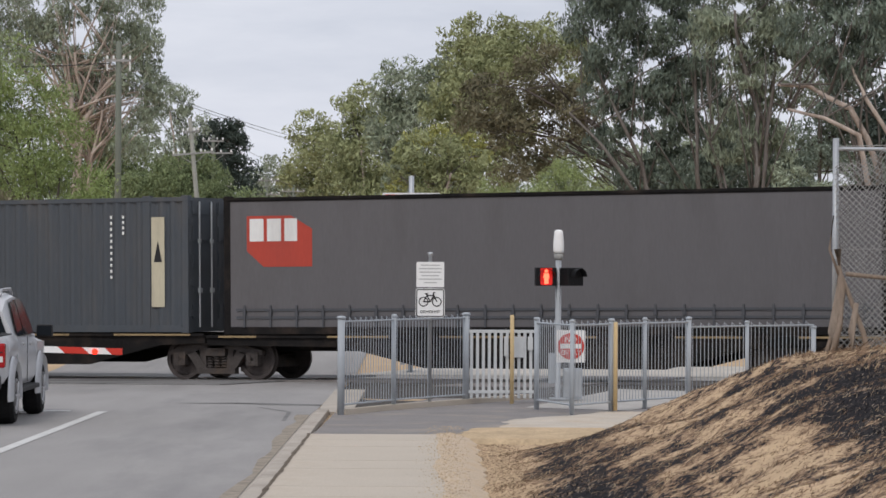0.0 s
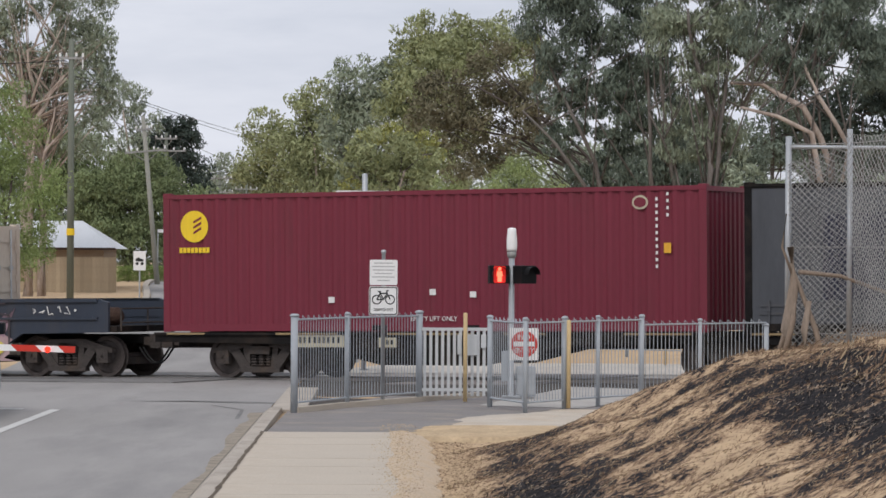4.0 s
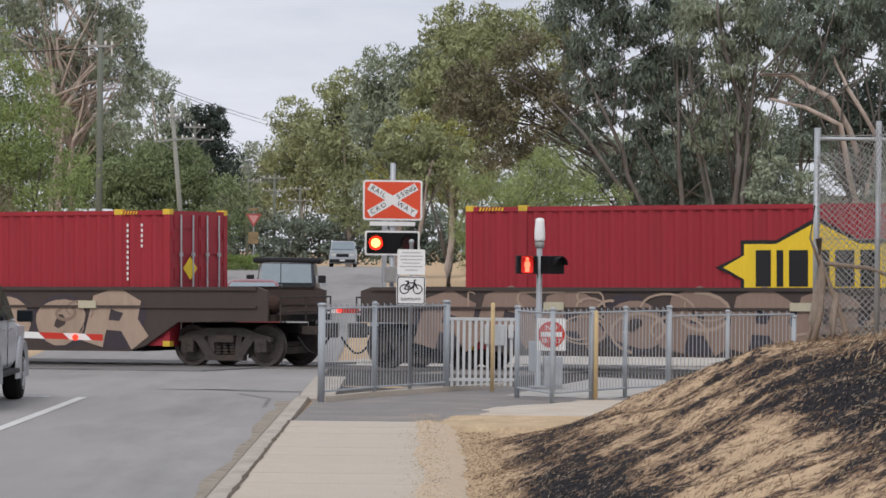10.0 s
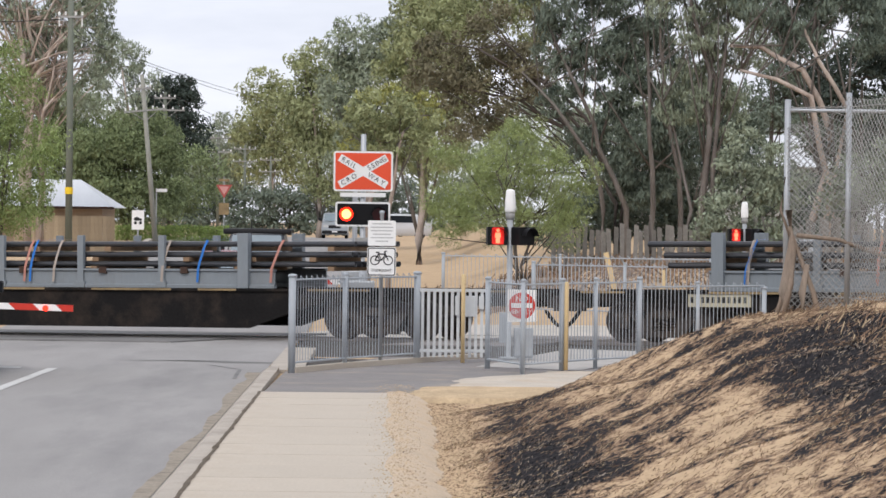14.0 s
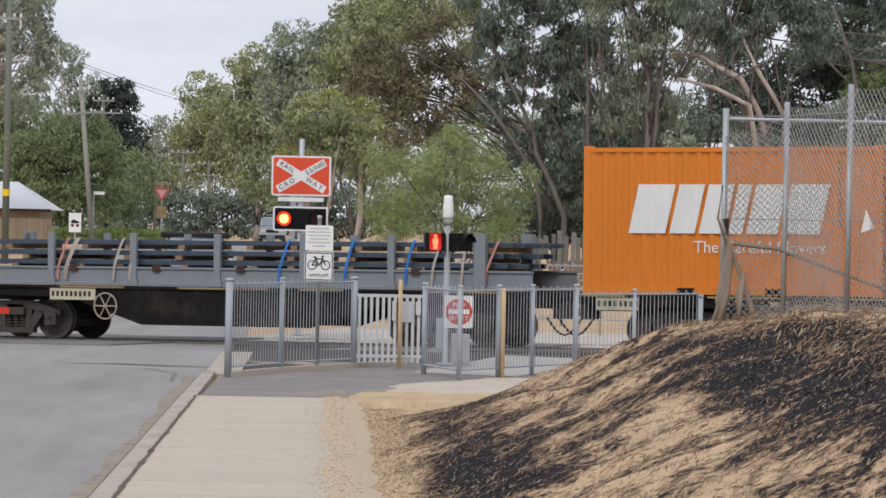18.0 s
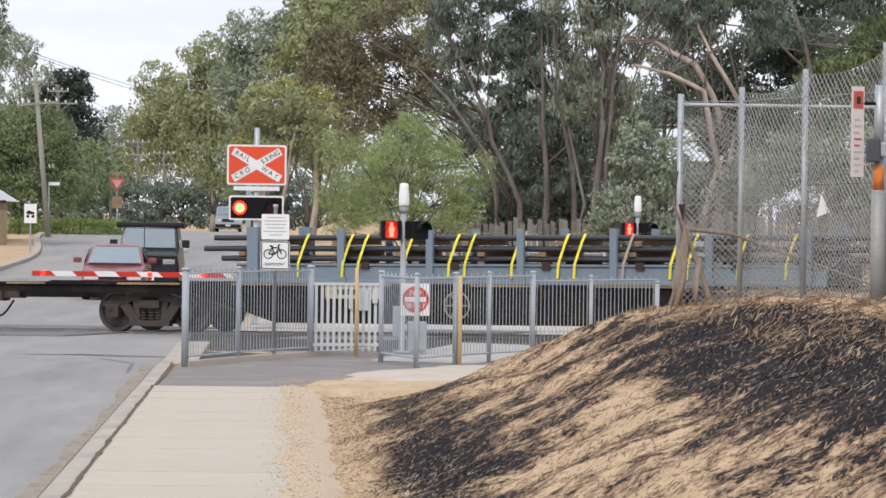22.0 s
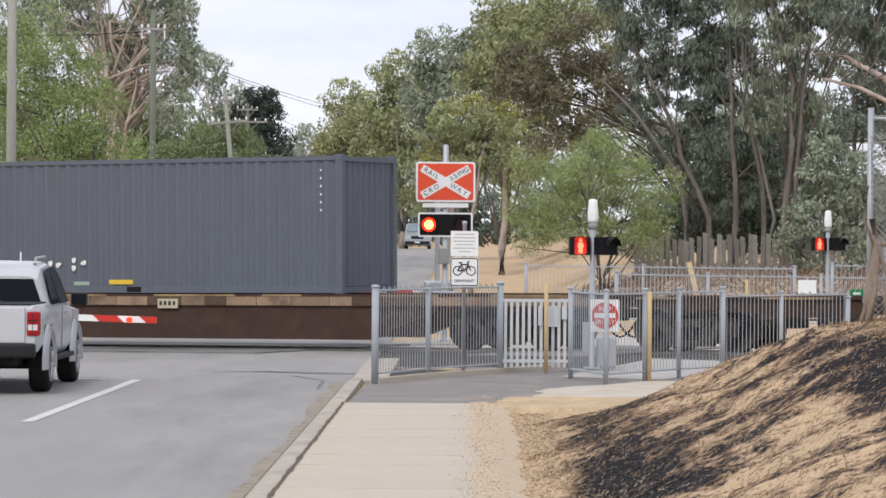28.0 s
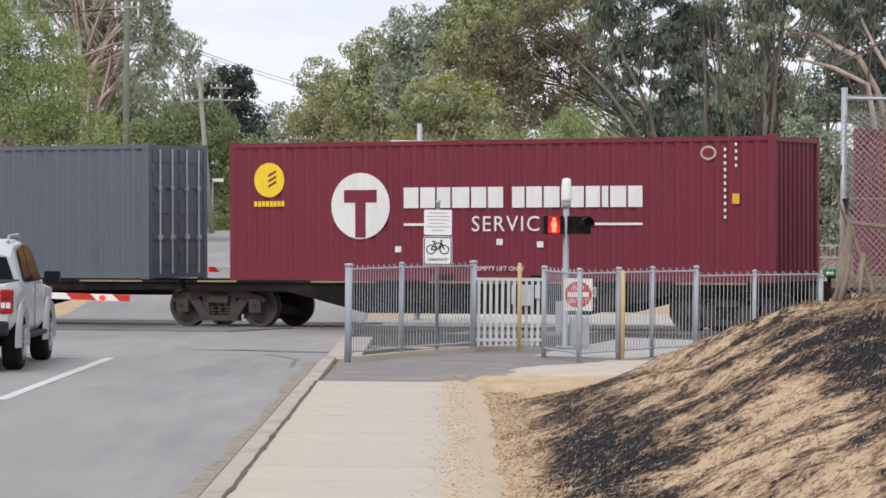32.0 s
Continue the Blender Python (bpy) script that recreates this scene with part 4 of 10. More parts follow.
D_SKY = paint("sky_blue_vinyl", (0.04, 0.3, 0.62), bump=0)
FLAG = paint("yellow_casting_paint", (0.68, 0.47, 0.05), bump=0)

FT = 0.3048
# -- five-unit articulated set, three units seen: two curtain-sided loads and a long steel box
flat_wagon(-3.2, 12.3, "black articulated container flat wagon with shared bogies", (-1.0, 12.2), belly=0.66, ends=(True, False), deck=0.93)
flat_wagon(12.35, 27.4, "black articulated container flat wagon with shared bogies", (27.4,), belly=0.66, ends=(False, False), deck=0.97, plates=((-1.4, 0.5, 0.22),))
flat_wagon(27.5, 42.55, "black articulated container flat wagon with shared bogies", (42.6,), belly=0.66, ends=(False, False), deck=0.95, plates=((2.6, 0.5, 0.2),))
flat_wagon(42.65, 55.6, "black articulated container flat wagon with shared bogies", (53.2,), belly=0.66, ends=(False, True), deck=0.95, plates=((-2.6, 1.2, 0.28), (-1.0, 0.4, 0.2)))


def curtain(p0, length, mat, label, deck):
    c = container(p0, length, 2.9, mat, label, deck=deck, smooth_side=True, frame_mat=M_UNDER)
    L = length / 2
    for z in (0.34, 0.5):
        part("side_rail", Build().box(-L + 0.3, L - 0.3, -1.232, -1.218, z, z + 0.05), C_DARKEND, c)
    me = Build().box(-0.02, 0.02, -1.25, -1.228, 0.16, 0.62).box(-0.035, 0.035, -1.262, -1.228, 0.4, 0.52).mesh("buckle_strap", C_DARKEND)
    n = int(length / 0.62)
    for i in range(n):
        part("buckle_strap", me, None, c, m=pose(-L + 0.5 + (length - 1.0) * i / (n - 1), 0, 0))
    fold = Build()
    x = -L + 0.3
    while x < L - 0.3:
        fold.box(x, x + 0.02, -1.2075, -1.19, 0.6, 2.72)
        x += 0.31
    tagged(part("curtain_fold", fold, mat, c), kind="stuff")
    part("roof_rail", Build().box(-L, L, -1.235, -1.2, 2.815, 2.86), M_UNDER, c)
    return c


c = curtain(-2.75, 48 * FT, C_CURTAIN, "dusty grey curtain-sided container with a faded orange panel", 0.94)
decal(c, "logo_panel", [(0.55, 2.48), (1.6, 2.48), (2.1, 2.2), (2.1, 1.42), (0.95, 1.42), (0.55, 1.75)], D_RED, 48 * FT, "faded orange-red panel", -0.006)
bars(c, 48 * FT, 0.62, 1.75, 1.95, 2.42, (1, 1, 0.9), D_WHITE, proud=-0.002, gap=0.25)
c = container(12.75, 47.4 * FT, 2.9, C_DARK, "dark slate corrugated container with pale strips near its ends", doors=1, deck=0.98, post_at=(-6.2, 6.2), frame_mat=C_DARK)
for x in (0.4, 13.55):
    decal(c, "pale_strip", rect(x, x + 0.32, 0.55, 2.45), M_PLATE, 47.4 * FT, "weathered pale strip")
    decal(c, "strip_mark", [(x + 0.06, 1.5), (x + 0.26, 1.5), (x + 0.16, 1.95)], D_BLACK, 47.4 * FT, proud=0.012)
codes(c, 47.4 * FT, 12.55, 1.1, 2.5, D_WHITE)
codes(c, 47.4 * FT, 12.85, 2.05, 2.5, D_WHITE, 4)
c = curtain(28.0, 47.3 * FT, C_NAVY, "charcoal curtain-sided container with a dark unfaded patch", 0.96)
decal(c, "unfaded_patch", [(1.6, 0.62), (5.7, 0.62), (5.7, 1.85), (7.5, 1.85), (7.5, 2.2), (5.7, 2.2), (5.7, 2.4), (1.6, 2.25)], C_NAVY2, 47.3 * FT, "dark navy patch where lettering was removed", -0.006)
bars(c, 47.3 * FT, 11.6, 13.2, 2.5, 2.68, (1, .7, .5, .9, .8, .7), D_WHITE, proud=-0.002)


def leasing_mark(c, length, x, z, r=0.33, words=True):
    decal(c, "round_badge", disc(x, z, r), D_YELLOW, length, "yellow round badge")
    for k in range(3):
        decal(c, "badge_stroke", [(x - 0.02, z - 0.16 + k * 0.11), (x + 0.17, z - 0.06 + k * 0.11), (x + 0.17, z - 0.01 + k * 0.11), (x - 0.02, z - 0.11 + k * 0.11)], C_MAROON, length, proud=0.012)
    if words:
        bars(c, length, x - 0.36, x + 0.36, z - 0.55, z - 0.44, (1,) * 8, D_YELLOW)


def maroon_box(p0, label, doors=None, deck=0.965, height=2.896):
    c = container(p0, 40 * FT, height, C_MAROON, label, doors=doors, deck=deck)
    codes(c, 40 * FT, 11.15, 1.2, 2.65, D_WHITE)
    codes(c, 40 * FT, 11.38, 2.2, 2.75, D_WHITE, 4)
    decal(c, "label_plate", rect(11.3, 11.45, 1.55, 1.75), D_ORANGE, 40 * FT)
    decal(c, "round_badge", disc(10.8, 2.55, 0.17, 20, 0.14), M_PLATE, 40 * FT)
    decal(c, "badge_centre", disc(10.8, 2.55, 0.13, 20, 0.1), C_MAROON, 40 * FT, proud=0.011)
    for x, z in ((6.2, 0.75), (7.1, 0.7), (3.9, 0.6)):
        decal(c, "scuff_patch", rect(x, x + 0.14, z, z + 0.12), D_WHITE, 40 * FT)
    me = lettering("EMPTY LIFT ONLY", 0.13, D_WHITE)
    part("lettering", me, None, c, m=pose(6.0 - 20 * FT + 0.3, -1.235, 0.27))
    return c


c = maroon_box(43.2, "faded maroon corrugated container with a yellow badge", deck=0.96)
leasing_mark(c, 40 * FT, 0.75, 2.2)

# -- four well wagons with painted sides
G_PINK = paint("pink_spray_paint", (0.42, 0.3, 0.31), bump=0)
G_PLUM = paint("plum_spray_paint", (0.15, 0.1, 0.12), bump=0)
G_BRICK = paint("brick_red_spray_paint", (0.27, 0.15, 0.13), bump=0)
G_MAUVE = paint("mauve_spray_paint", (0.3, 0.2, 0.25), bump=0)
G_DARK = paint("dark_spray_paint", (0.05, 0.04, 0.05), bump=0)
G_GREEN = paint("green_spray_paint", (0.08, 0.19, 0.09), bump=0)
G_CREAM = paint("cream_spray_paint", (0.58, 0.45, 0.28), bump=0)
G_YELL = paint("yellow_spray_paint", (0.65, 0.55, 0.1), bump=0)
G_ORANGE = paint("orange_spray_paint", (0.55, 0.17, 0.05), bump=0)
G_OLIVE = paint("olive_spray_paint", (0.3, 0.29, 0.16), bump=0)
G_BROWN = paint("dusty_brown_spray_paint", (0.27, 0.19, 0.15), bump=0)
G_TAN = paint("tan_spray_paint", (0.4, 0.3, 0.23), bump=0)
G_TEAL = paint("pale_green_spray_paint", (0.3, 0.4, 0.33), bump=0)
G_BASE = paint("brown_black_wagon_paint", (0.06, 0.045, 0.04), bump=0.05)
G_NAVY = paint("dark_blue_wagon_paint", (0.03, 0.04, 0.06), bump=0.05)


def blob(rng, x, z, w, h, n=18, wob=0.2):
    ph = [rng.uniform(0, 6.28) for _ in range(3)]
    out = []
    for i in range(n):
        a = 2 * math.pi * i / n
        r = 1 + wob * math.sin(2 * a + ph[0]) + wob * 0.7 * math.sin(3 * a + ph[1])
        out.append((x + w / 2 * r * math.cos(a), z + h / 2 * r * math.sin(a)))
    return out


def stroke(pts, width):
    """A painted ribbon along points."""
    left, right = [], []
    for i, (x, z) in enumerate(pts):
        a, b = pts[max(i - 1, 0)], pts[min(i + 1, len(pts) - 1)]
        dx, dz = b[0] - a[0], b[1] - a[1]
        q = math.hypot(dx, dz) or 1
        left.append((x - dz / q * width / 2, z + dx / q * width / 2))
        right.append((x + dz / q * width / 2, z - dx / q * width / 2))
    return left, right


def ribbon(b, pts, width, y):
    left, right = stroke(pts, width)
    n = len(pts)
    b.add([(x, y, z) for x, z in left] + [(x, y, z) for x, z in right], [(i, i + 1, n + i + 1, n + i) for i in range(n - 1)])


WELL_Z0, WELL_ZM, WELL_Z1 = 0.3, 1.22, 1.66


def well_wagon(p_end, base_mat, pieces, label, tag_text=""):
    """A deep well wagon whose trailing end is p_end metres behind the start point."""
    length = 19.4
    p = p_end - length / 2
    half = length / 2
    w = rolling("well_wagon", label, "railway wagon", p, "train wagons")
    ends = half - 2.9
    for y0, y1 in ((-1.3, -1.22), (1.22, 1.3)):
        side = Build()
        side.slab([(-half + 0.15, WELL_Z1 - 0.08), (-half + 0.4, WELL_Z1), (half - 0.4, WELL_Z1), (half - 0.15, WELL_Z1 - 0.08), (half - 0.15, 0.95), (half - 2.3, 0.92), (ends - 0.2, WELL_Z0 + 0.12), (ends - 0.6, WELL_Z0), (-ends + 0.6, WELL_Z0), (-ends + 0.2, WELL_Z0 + 0.12), (-half + 2.3, 0.92), (-half + 0.15, 0.95)], y0, y1)
        yy = (y0 - 0.05, y1) if y0 < 0 else (y0, y1 + 0.05)
        wall = part("side_wall", side, base_mat, w)
        part("top_rail", Build().box(-half + 0.4, half - 0.4, *yy, WELL_Z1 - 0.07, WELL_Z1 + 0.002), base_mat, wall)
        part("mid_rail", Build().box(-half + 0.4, half - 0.4, *yy, WELL_ZM, WELL_ZM + 0.05), base_mat, wall)
    part("floor", Build().box(-ends + 0.3, ends - 0.3, -1.2, 1.2, WELL_Z0, WELL_Z0 + 0.1).box(-half, -ends + 0.2, -1.2, 1.2, 0.95, 1.08).box(ends - 0.2, half, -1.2, 1.2, 0.95, 1.08).box(-half, half, -0.2, 0.2, 0.7, 0.9), M_UNDER, w)
    for k in (-1, 1):
        bogie(w, k * (half - 1.35), p)
        coupler(w, k * half, k)
        rail = Build()
        for z in (1.15, 1.45):
            rail.tube((k * (half + 0.05), -1.1, z), (k * (half + 0.05), 1.1, z), 0.02, n=6)
        for y in (-1.1, 0.0, 1.1):
            rail.tube((k * (half + 0.05), y, 0.95), (k * (half + 0.05), y, 1.45), 0.02, n=6)
        part("end_rail", rail, M_STEEL, w)
        part("brake_cylinder", Build().lathe([(0.05, -0.4), (0.2, -0.38), (0.2, 0.3), (0.1, 0.4)], (k * (half - 0.75), -0.4, 1.28), "X", 14), M_RUST, w)
    hand_wheel(w, -half + 0.7, 1.28, -1.0, M_STEEL)
    for x in (-5.2, 0.0, 5.2):
        part("number_plate", Build().box(x - 0.22, x + 0.22, -1.362, -1.352, WELL_ZM - 0.01, WELL_ZM + 0.15), M_PLATE, w, "small pale plate")
    layer = 0
    for name, mat, items in pieces:
        for it in items:
            b = Build()
            y = -1.302 - 0.0005 * layer
            layer += 1
            if it[0] == "fill":
                b.add([(x, y, z) for x, z in it[1]], [tuple(range(len(it[1])))])
            else:
                ribbon(b, it[1], it[2], y)
            part(name, b, mat, w)
    return w


def clip_z(pts, lo=WELL_Z0 + 0.04, hi=WELL_Z1 - 0.09, x=9.3):
    return [(min(x, max(-x, a)), min(hi, max(lo, z))) for a, z in pts]


def bubble_letters(seed, x0, x1, n, z0=0.42, z1=1.5, fat=0.9):
    """Outlines of fat bubble letters, unreadable, each with a hole or a notch."""
    rng = random.Random(seed)
    fills, rims, holes = [], [], []
    w = (x1 - x0) / n
    for i in range(n):
        cx, cz = x0 + w * (i + 0.5), (z0 + z1) / 2 + rng.uniform(-0.05, 0.05)
        hh = (z1 - z0) * rng.uniform(0.88, 1.05)
        kind = rng.choice("OABCDE")
        rims.append(("fill", clip_z(blob(rng, cx, cz, w * fat * 1.22, hh * 1.1, wob=0.1))))
        if kind in "OB":
            fills.append(("fill", clip_z(blob(rng, cx, cz, w * fat * 1.05, hh * 0.96, wob=0.09))))
            holes.append(("fill", blob(rng, cx, cz, w * 0.22, hh * 0.28, 10)))
        else:
            pts = [(cx - w * 0.42, cz - hh * 0.45), (cx - w * 0.25, cz + hh * 0.4), (cx, cz + hh * 0.47), (cx + w * 0.28, cz + hh * 0.3), (cx + w * 0.2, cz), (cx + w * 0.42, cz - hh * 0.42)]
            fills.append(("line", clip_z(pts), w * rng.uniform(0.32, 0.42)))
            fills.append(("line", clip_z([(cx - w * 0.3, cz - hh * 0.05), (cx + w * 0.3, cz - hh * 0.1)]), hh * 0.2))
    return rims, fills, holes


def swirl(seed, x0, x1, n, width=0.05):
    rng = random.Random(seed)
    out = []
    for i in range(n):
        x = rng.uniform(x0, x1)
        z = rng.uniform(0.5, 1.5)
        r0 = rng.uniform(0.15, 0.5)
        a0, turn = rng.uniform(0, 6.28), rng.choice((-1, 1)) * rng.uniform(2.5, 5.5)
        pts = [(x + r0 * (1 - 0.5 * u) * 1.7 * math.cos(a0 + turn * u), z + r0 * (1 - 0.5 * u) * math.sin(a0 + turn * u)) for u in [k / 14 for k in range(15)]]
        out.append(("line", clip_z(pts, x=7.1), width * rng.uniform(0.6, 1.4)))
    return out


def shards(seed, x0, x1, n, wide=0.7):
    """Pointed angular shapes that overlap like letters drawn in a wild style."""
    rng = random.Random(seed)
    out = []
    for i in range(n):
        x, z = x0 + (x1 - x0) * (i + rng.random()) / n, rng.uniform(0.55, 1.4)
        w, h, lean = wide * rng.uniform(0.5, 1.2), rng.uniform(0.35, 0.75), rng.uniform(-0.4, 0.4)
        out.append(("fill", clip_z([(x - w * 0.5, z - h * 0.5), (x - w * 0.1, z - h * 0.25), (x + w * 0.5, z - h * 0.4), (x + w * 0.25 + lean, z + h * 0.55), (x - w * 0.05 + lean, z + h * 0.1), (x - w * 0.35 + lean, z + h * 0.4)], x=7.3)))
    return out


def spikes(seed, x0, x1, n, width=0.035):
    """Thin outline strokes in sharp zigzags."""
    rng = random.Random(seed)
    out = []
    for i in range(n):
        x, z = x0 + (x1 - x0) * (i + rng.random()) / n, rng.uniform(0.6, 1.4)
        pts = [(x, z)]
        for _ in range(rng.choice((2, 3, 3, 4))):
            x, z = x + rng.uniform(-0.25, 0.55), z + rng.choice((-1, 1)) * rng.uniform(0.15, 0.5)
            pts.append((x, z))
        out.append(("line", clip_z(pts, x=7.3), width * rng.uniform(0.7, 1.4)))
    return out


def tag(seed, x0, x1, z, h, n, width=0.022):
    """Quick unreadable marks in a row."""
    rng = random.Random(seed)
    out = []
    for i in range(n):
        x, w = x0 + (x1 - x0) * i / n, (x1 - x0) / n
        pts = [(x + w * rng.uniform(0, 0.9), z + h * rng.uniform(-1, 1)) for _ in range(rng.choice((3, 4, 4)))]
        out.append(("line", pts, width))
    return out


def area(x0, x1, z0, z1, seed=1):
    """A painted field with uneven ends."""
    rng = random.Random(seed)
    zs = [z0 + (z1 - z0) * k / 6 for k in range(7)]
    return ("fill", clip_z([(x0 + rng.uniform(-0.25, 0.25), z) for z in zs] + [(x1 + rng.uniform(-0.25, 0.25), z) for z in reversed(zs)]))


well_wagon(75.94, G_NAVY, [
    ("paint_field", G_PLUM, [area(-8.4, -6.9, 0.3, 1.6, 1), area(-2.2, 0.4, 0.3, 1.6, 2)]),
    ("paint_field", G_DARK, [area(-7.2, -1.8, 0.3, 1.6, 3)]),
    ("paint_field", G_PINK, [area(0.2, 4.6, 0.3, 1.05, 4), area(4.2, 7.1, 0.3, 0.9, 8), ("fill", clip_z(blob(random.Random(5), 2.2, 1.3, 2.6, 0.6)))]),
    ("paint_field", G_MAUVE, shards(9, -6.8, 0.0, 9) + shards(10, 3.0, 7.0, 5)),
    ("paint_stroke", G_CREAM, swirl(11, -7.1, -2.0, 14, 0.06) + spikes(16, -6.8, -1.6, 10, 0.045)),
    ("paint_stroke", G_GREEN, swirl(12, -7.0, -2.0, 7, 0.09)),
    ("paint_stroke", G_TAN, swirl(13, -7.0, -2.2, 8, 0.06)),
    ("paint_field", G_YELL, [("fill", clip_z(blob(random.Random(6), 1.4, 0.65, 0.7, 0.6))), ("fill", clip_z(blob(random.Random(7), 6.6, 0.62, 0.6, 0.5)))]),
    ("paint_stroke", G_DARK, [("line", clip_z([(0.6 + 2.6 * u, 1.1 + 0.5 * math.sin(5 * u)) for u in [k / 12 for k in range(13)]]), 0.3), ("line", clip_z([(3.4 + 2.2 * u, 1.15 + 0.4 * math.sin(7 * u + 1)) for u in [k / 12 for k in range(13)]]), 0.2)] + swirl(14, 4.6, 7.0, 5, 0.04) + spikes(17, 0.4, 6.6, 9, 0.04)),
    ("paint_stroke", G_BRICK, [("line", [(x, 1.5), (x + 0.02, 1.5 - h)], 0.05) for x, h in ((-8.9, 0.5), (-8.6, 0.35), (-8.3, 0.55), (-8.0, 0.3))]),
    ("paint_stroke", D_WHITE, tag(3, 7.6, 8.9, 1.42, 0.1, 6) + tag(4, -8.8, -7.8, 1.42, 0.09, 5)),
], "well wagon covered in plum, pink, cream and green graffiti")
well_wagon(97.26, G_NAVY, [
    ("paint_field", G_OLIVE, [area(-7.0, 0.3, 0.3, 1.2, 21), ("fill", blob(random.Random(2), -6.3, 0.8, 1.0, 0.9))]),
    ("paint_field", G_ORANGE, [area(-6.6, 0.4, 1.2, 1.6, 22)]),
    ("paint_field", G_BRICK, [area(1.4, 7.2, 0.3, 1.3, 23)]),
    ("paint_field", G_PLUM, [area(0.7, 4.2, 0.75, 1.6, 29), area(4.0, 7.3, 1.05, 1.6, 30)]),
    ("paint_field", G_PINK, [area(3.6, 7.1, 0.3, 0.6, 24)]),
    ("paint_shape", G_NAVY, shards(51, 0.6, 6.9, 8)),
    ("paint_shape", G_PLUM, shards(52, 0.9, 5.2, 5, 0.8)),
    ("paint_shape", G_BRICK, shards(53, 1.2, 6.8, 6, 0.5)),
    ("paint_stroke", G_DARK, [("line", clip_z([(x, 1.5), (x + 0.25, 0.9), (x + 0.7, 0.55), (x + 0.6, 1.0)]), 0.13) for x in (-6.2, -4.8, -3.3, -1.9, -0.9)] + spikes(54, 1.0, 6.8, 9, 0.06)),
    ("paint_stroke", G_OLIVE, [("line", clip_z([(x, 0.5), (x + 0.3, 1.25), (x + 0.8, 1.2)]), 0.24) for x in (-5.6, -4.2, -2.7, -1.4)]),
    ("paint_stroke", G_CREAM, [("line", clip_z([(x, 0.42), (x + 0.1, 1.2), (x + 0.45, 1.36), (x + 0.62, 0.75), (x + 0.9, 0.5)]), 0.03) for x in (-6.6, -5.3, -3.9, -2.5, -1.1)] + spikes(27, 0.6, 5.4, 12, 0.028)),
    ("paint_stroke", G_TEAL, spikes(26, 0.3, 4.6, 8, 0.05) + swirl(28, 0.8, 4.2, 3, 0.045)),
    ("paint_stroke", D_WHITE, tag(5, 7.9, 9.0, 1.45, 0.09, 4) + tag(6, 7.8, 9.1, 1.12, 0.09, 6)),
], "well wagon with orange, olive, plum and brick-red graffiti")
r3, f3, h3 = bubble_letters(31, -8.2, 8.0, 12)
well_wagon(118.87, G_BASE, [("paint_letter_rim", G_DARK, r3), ("paint_letter", G_BROWN, f3), ("paint_letter_hole", G_BASE, h3), ("paint_stroke", G_TAN, swirl(33, -7.5, 2.0, 14, 0.05))], "brown well wagon with dusty bubble-letter graffiti")
r4, f4, h4 = bubble_letters(41, -7.4, 6.6, 10)
well_wagon(140.15, G_BASE, [("paint_letter_rim", G_DARK, r4), ("paint_letter", G_TAN, f4), ("paint_letter_hole", G_BASE, h4), ("paint_stroke", G_BROWN, swirl(43, -7.0, 5.0, 12, 0.06))], "brown well wagon with pale bubble-letter graffiti")
for ob, p, *_ in list(MOVERS):
    if ob.name == "well_wagon.003":
        part("lettering", lettering("1.1.2020", 0.3, G_CREAM), None, ob, m=pose(-8.5, -1.36, 1.42))

WELL_DECK = WELL_Z0 + 0.1


def long_box(p0, length, mat, label, doors, posts, corners, deck=WELL_DECK + 0.004, height=2.9):
    return container(p0, length, height, mat, label, doors=doors, deck=deck, post_at=posts, corners=corners)


B_DECK = WELL_DECK + 0.004
c = long_box(60.5, 40 * FT, C_BEIGE, "beige corrugated container with rust-edged roof sitting in a well wagon", 1, (), C_BEIGE)
M_ORANGE_RUST = material("orange_rust", (0.27, 0.12, 0.055), 0.9, vary=0.4, scale=2.0, fine=18, bump=0.3, dirt=(0.12, 0.07, 0.05), dirt_amount=0.7, dirt_scale=1.5)
rust = Build().box(-6.0, 6.0, -1.224, -1.2, 2.872, 2.9)
part("rusty_roof_edge", rust, M_ORANGE_RUST, c)
for x in (-5.6, -2.0, 2.6):
    part("rust_mark", Build().box(x, x + 0.07, -1.232, -1.222, 2.55, 2.84), M_RUST, c)
c = long_box(80.45, 48 * FT, C_BEIGE, "long beige corrugated container with rust streaks in a well wagon", 1, (-6.05, 6.05), C_BEIGE)
part("rusty_roof_edge", Build().box(-7.2, 7.2, -1.224, -1.2, 2.872, 2.9).box(-6.1, -6.03, -1.236, -1.22, 1.4, 2.86).box(5.98, 6.02, -1.236, -1.22, 1.5, 2.86), M_ORANGE_RUST, c)
for y in (-1.14, -0.62, -0.02, 0.58):
    part("door_rust", Build().box(24 * FT + 0.012, 24 * FT + 0.02, y, y + 0.05, 0.2, 2.7), M_ORANGE_RUST, c)
bars(c, 48 * FT, 1.4, 2.9, 2.2, 2.42, (1,) * 9, M_DECK, label="faded brown marks")
for x in (-6.9, -2.2, 1.5, 4.6):
    part("rust_mark", Build().box(x, x + 0.07, -1.232, -1.222, 2.4, 2.75), M_RUST, c)


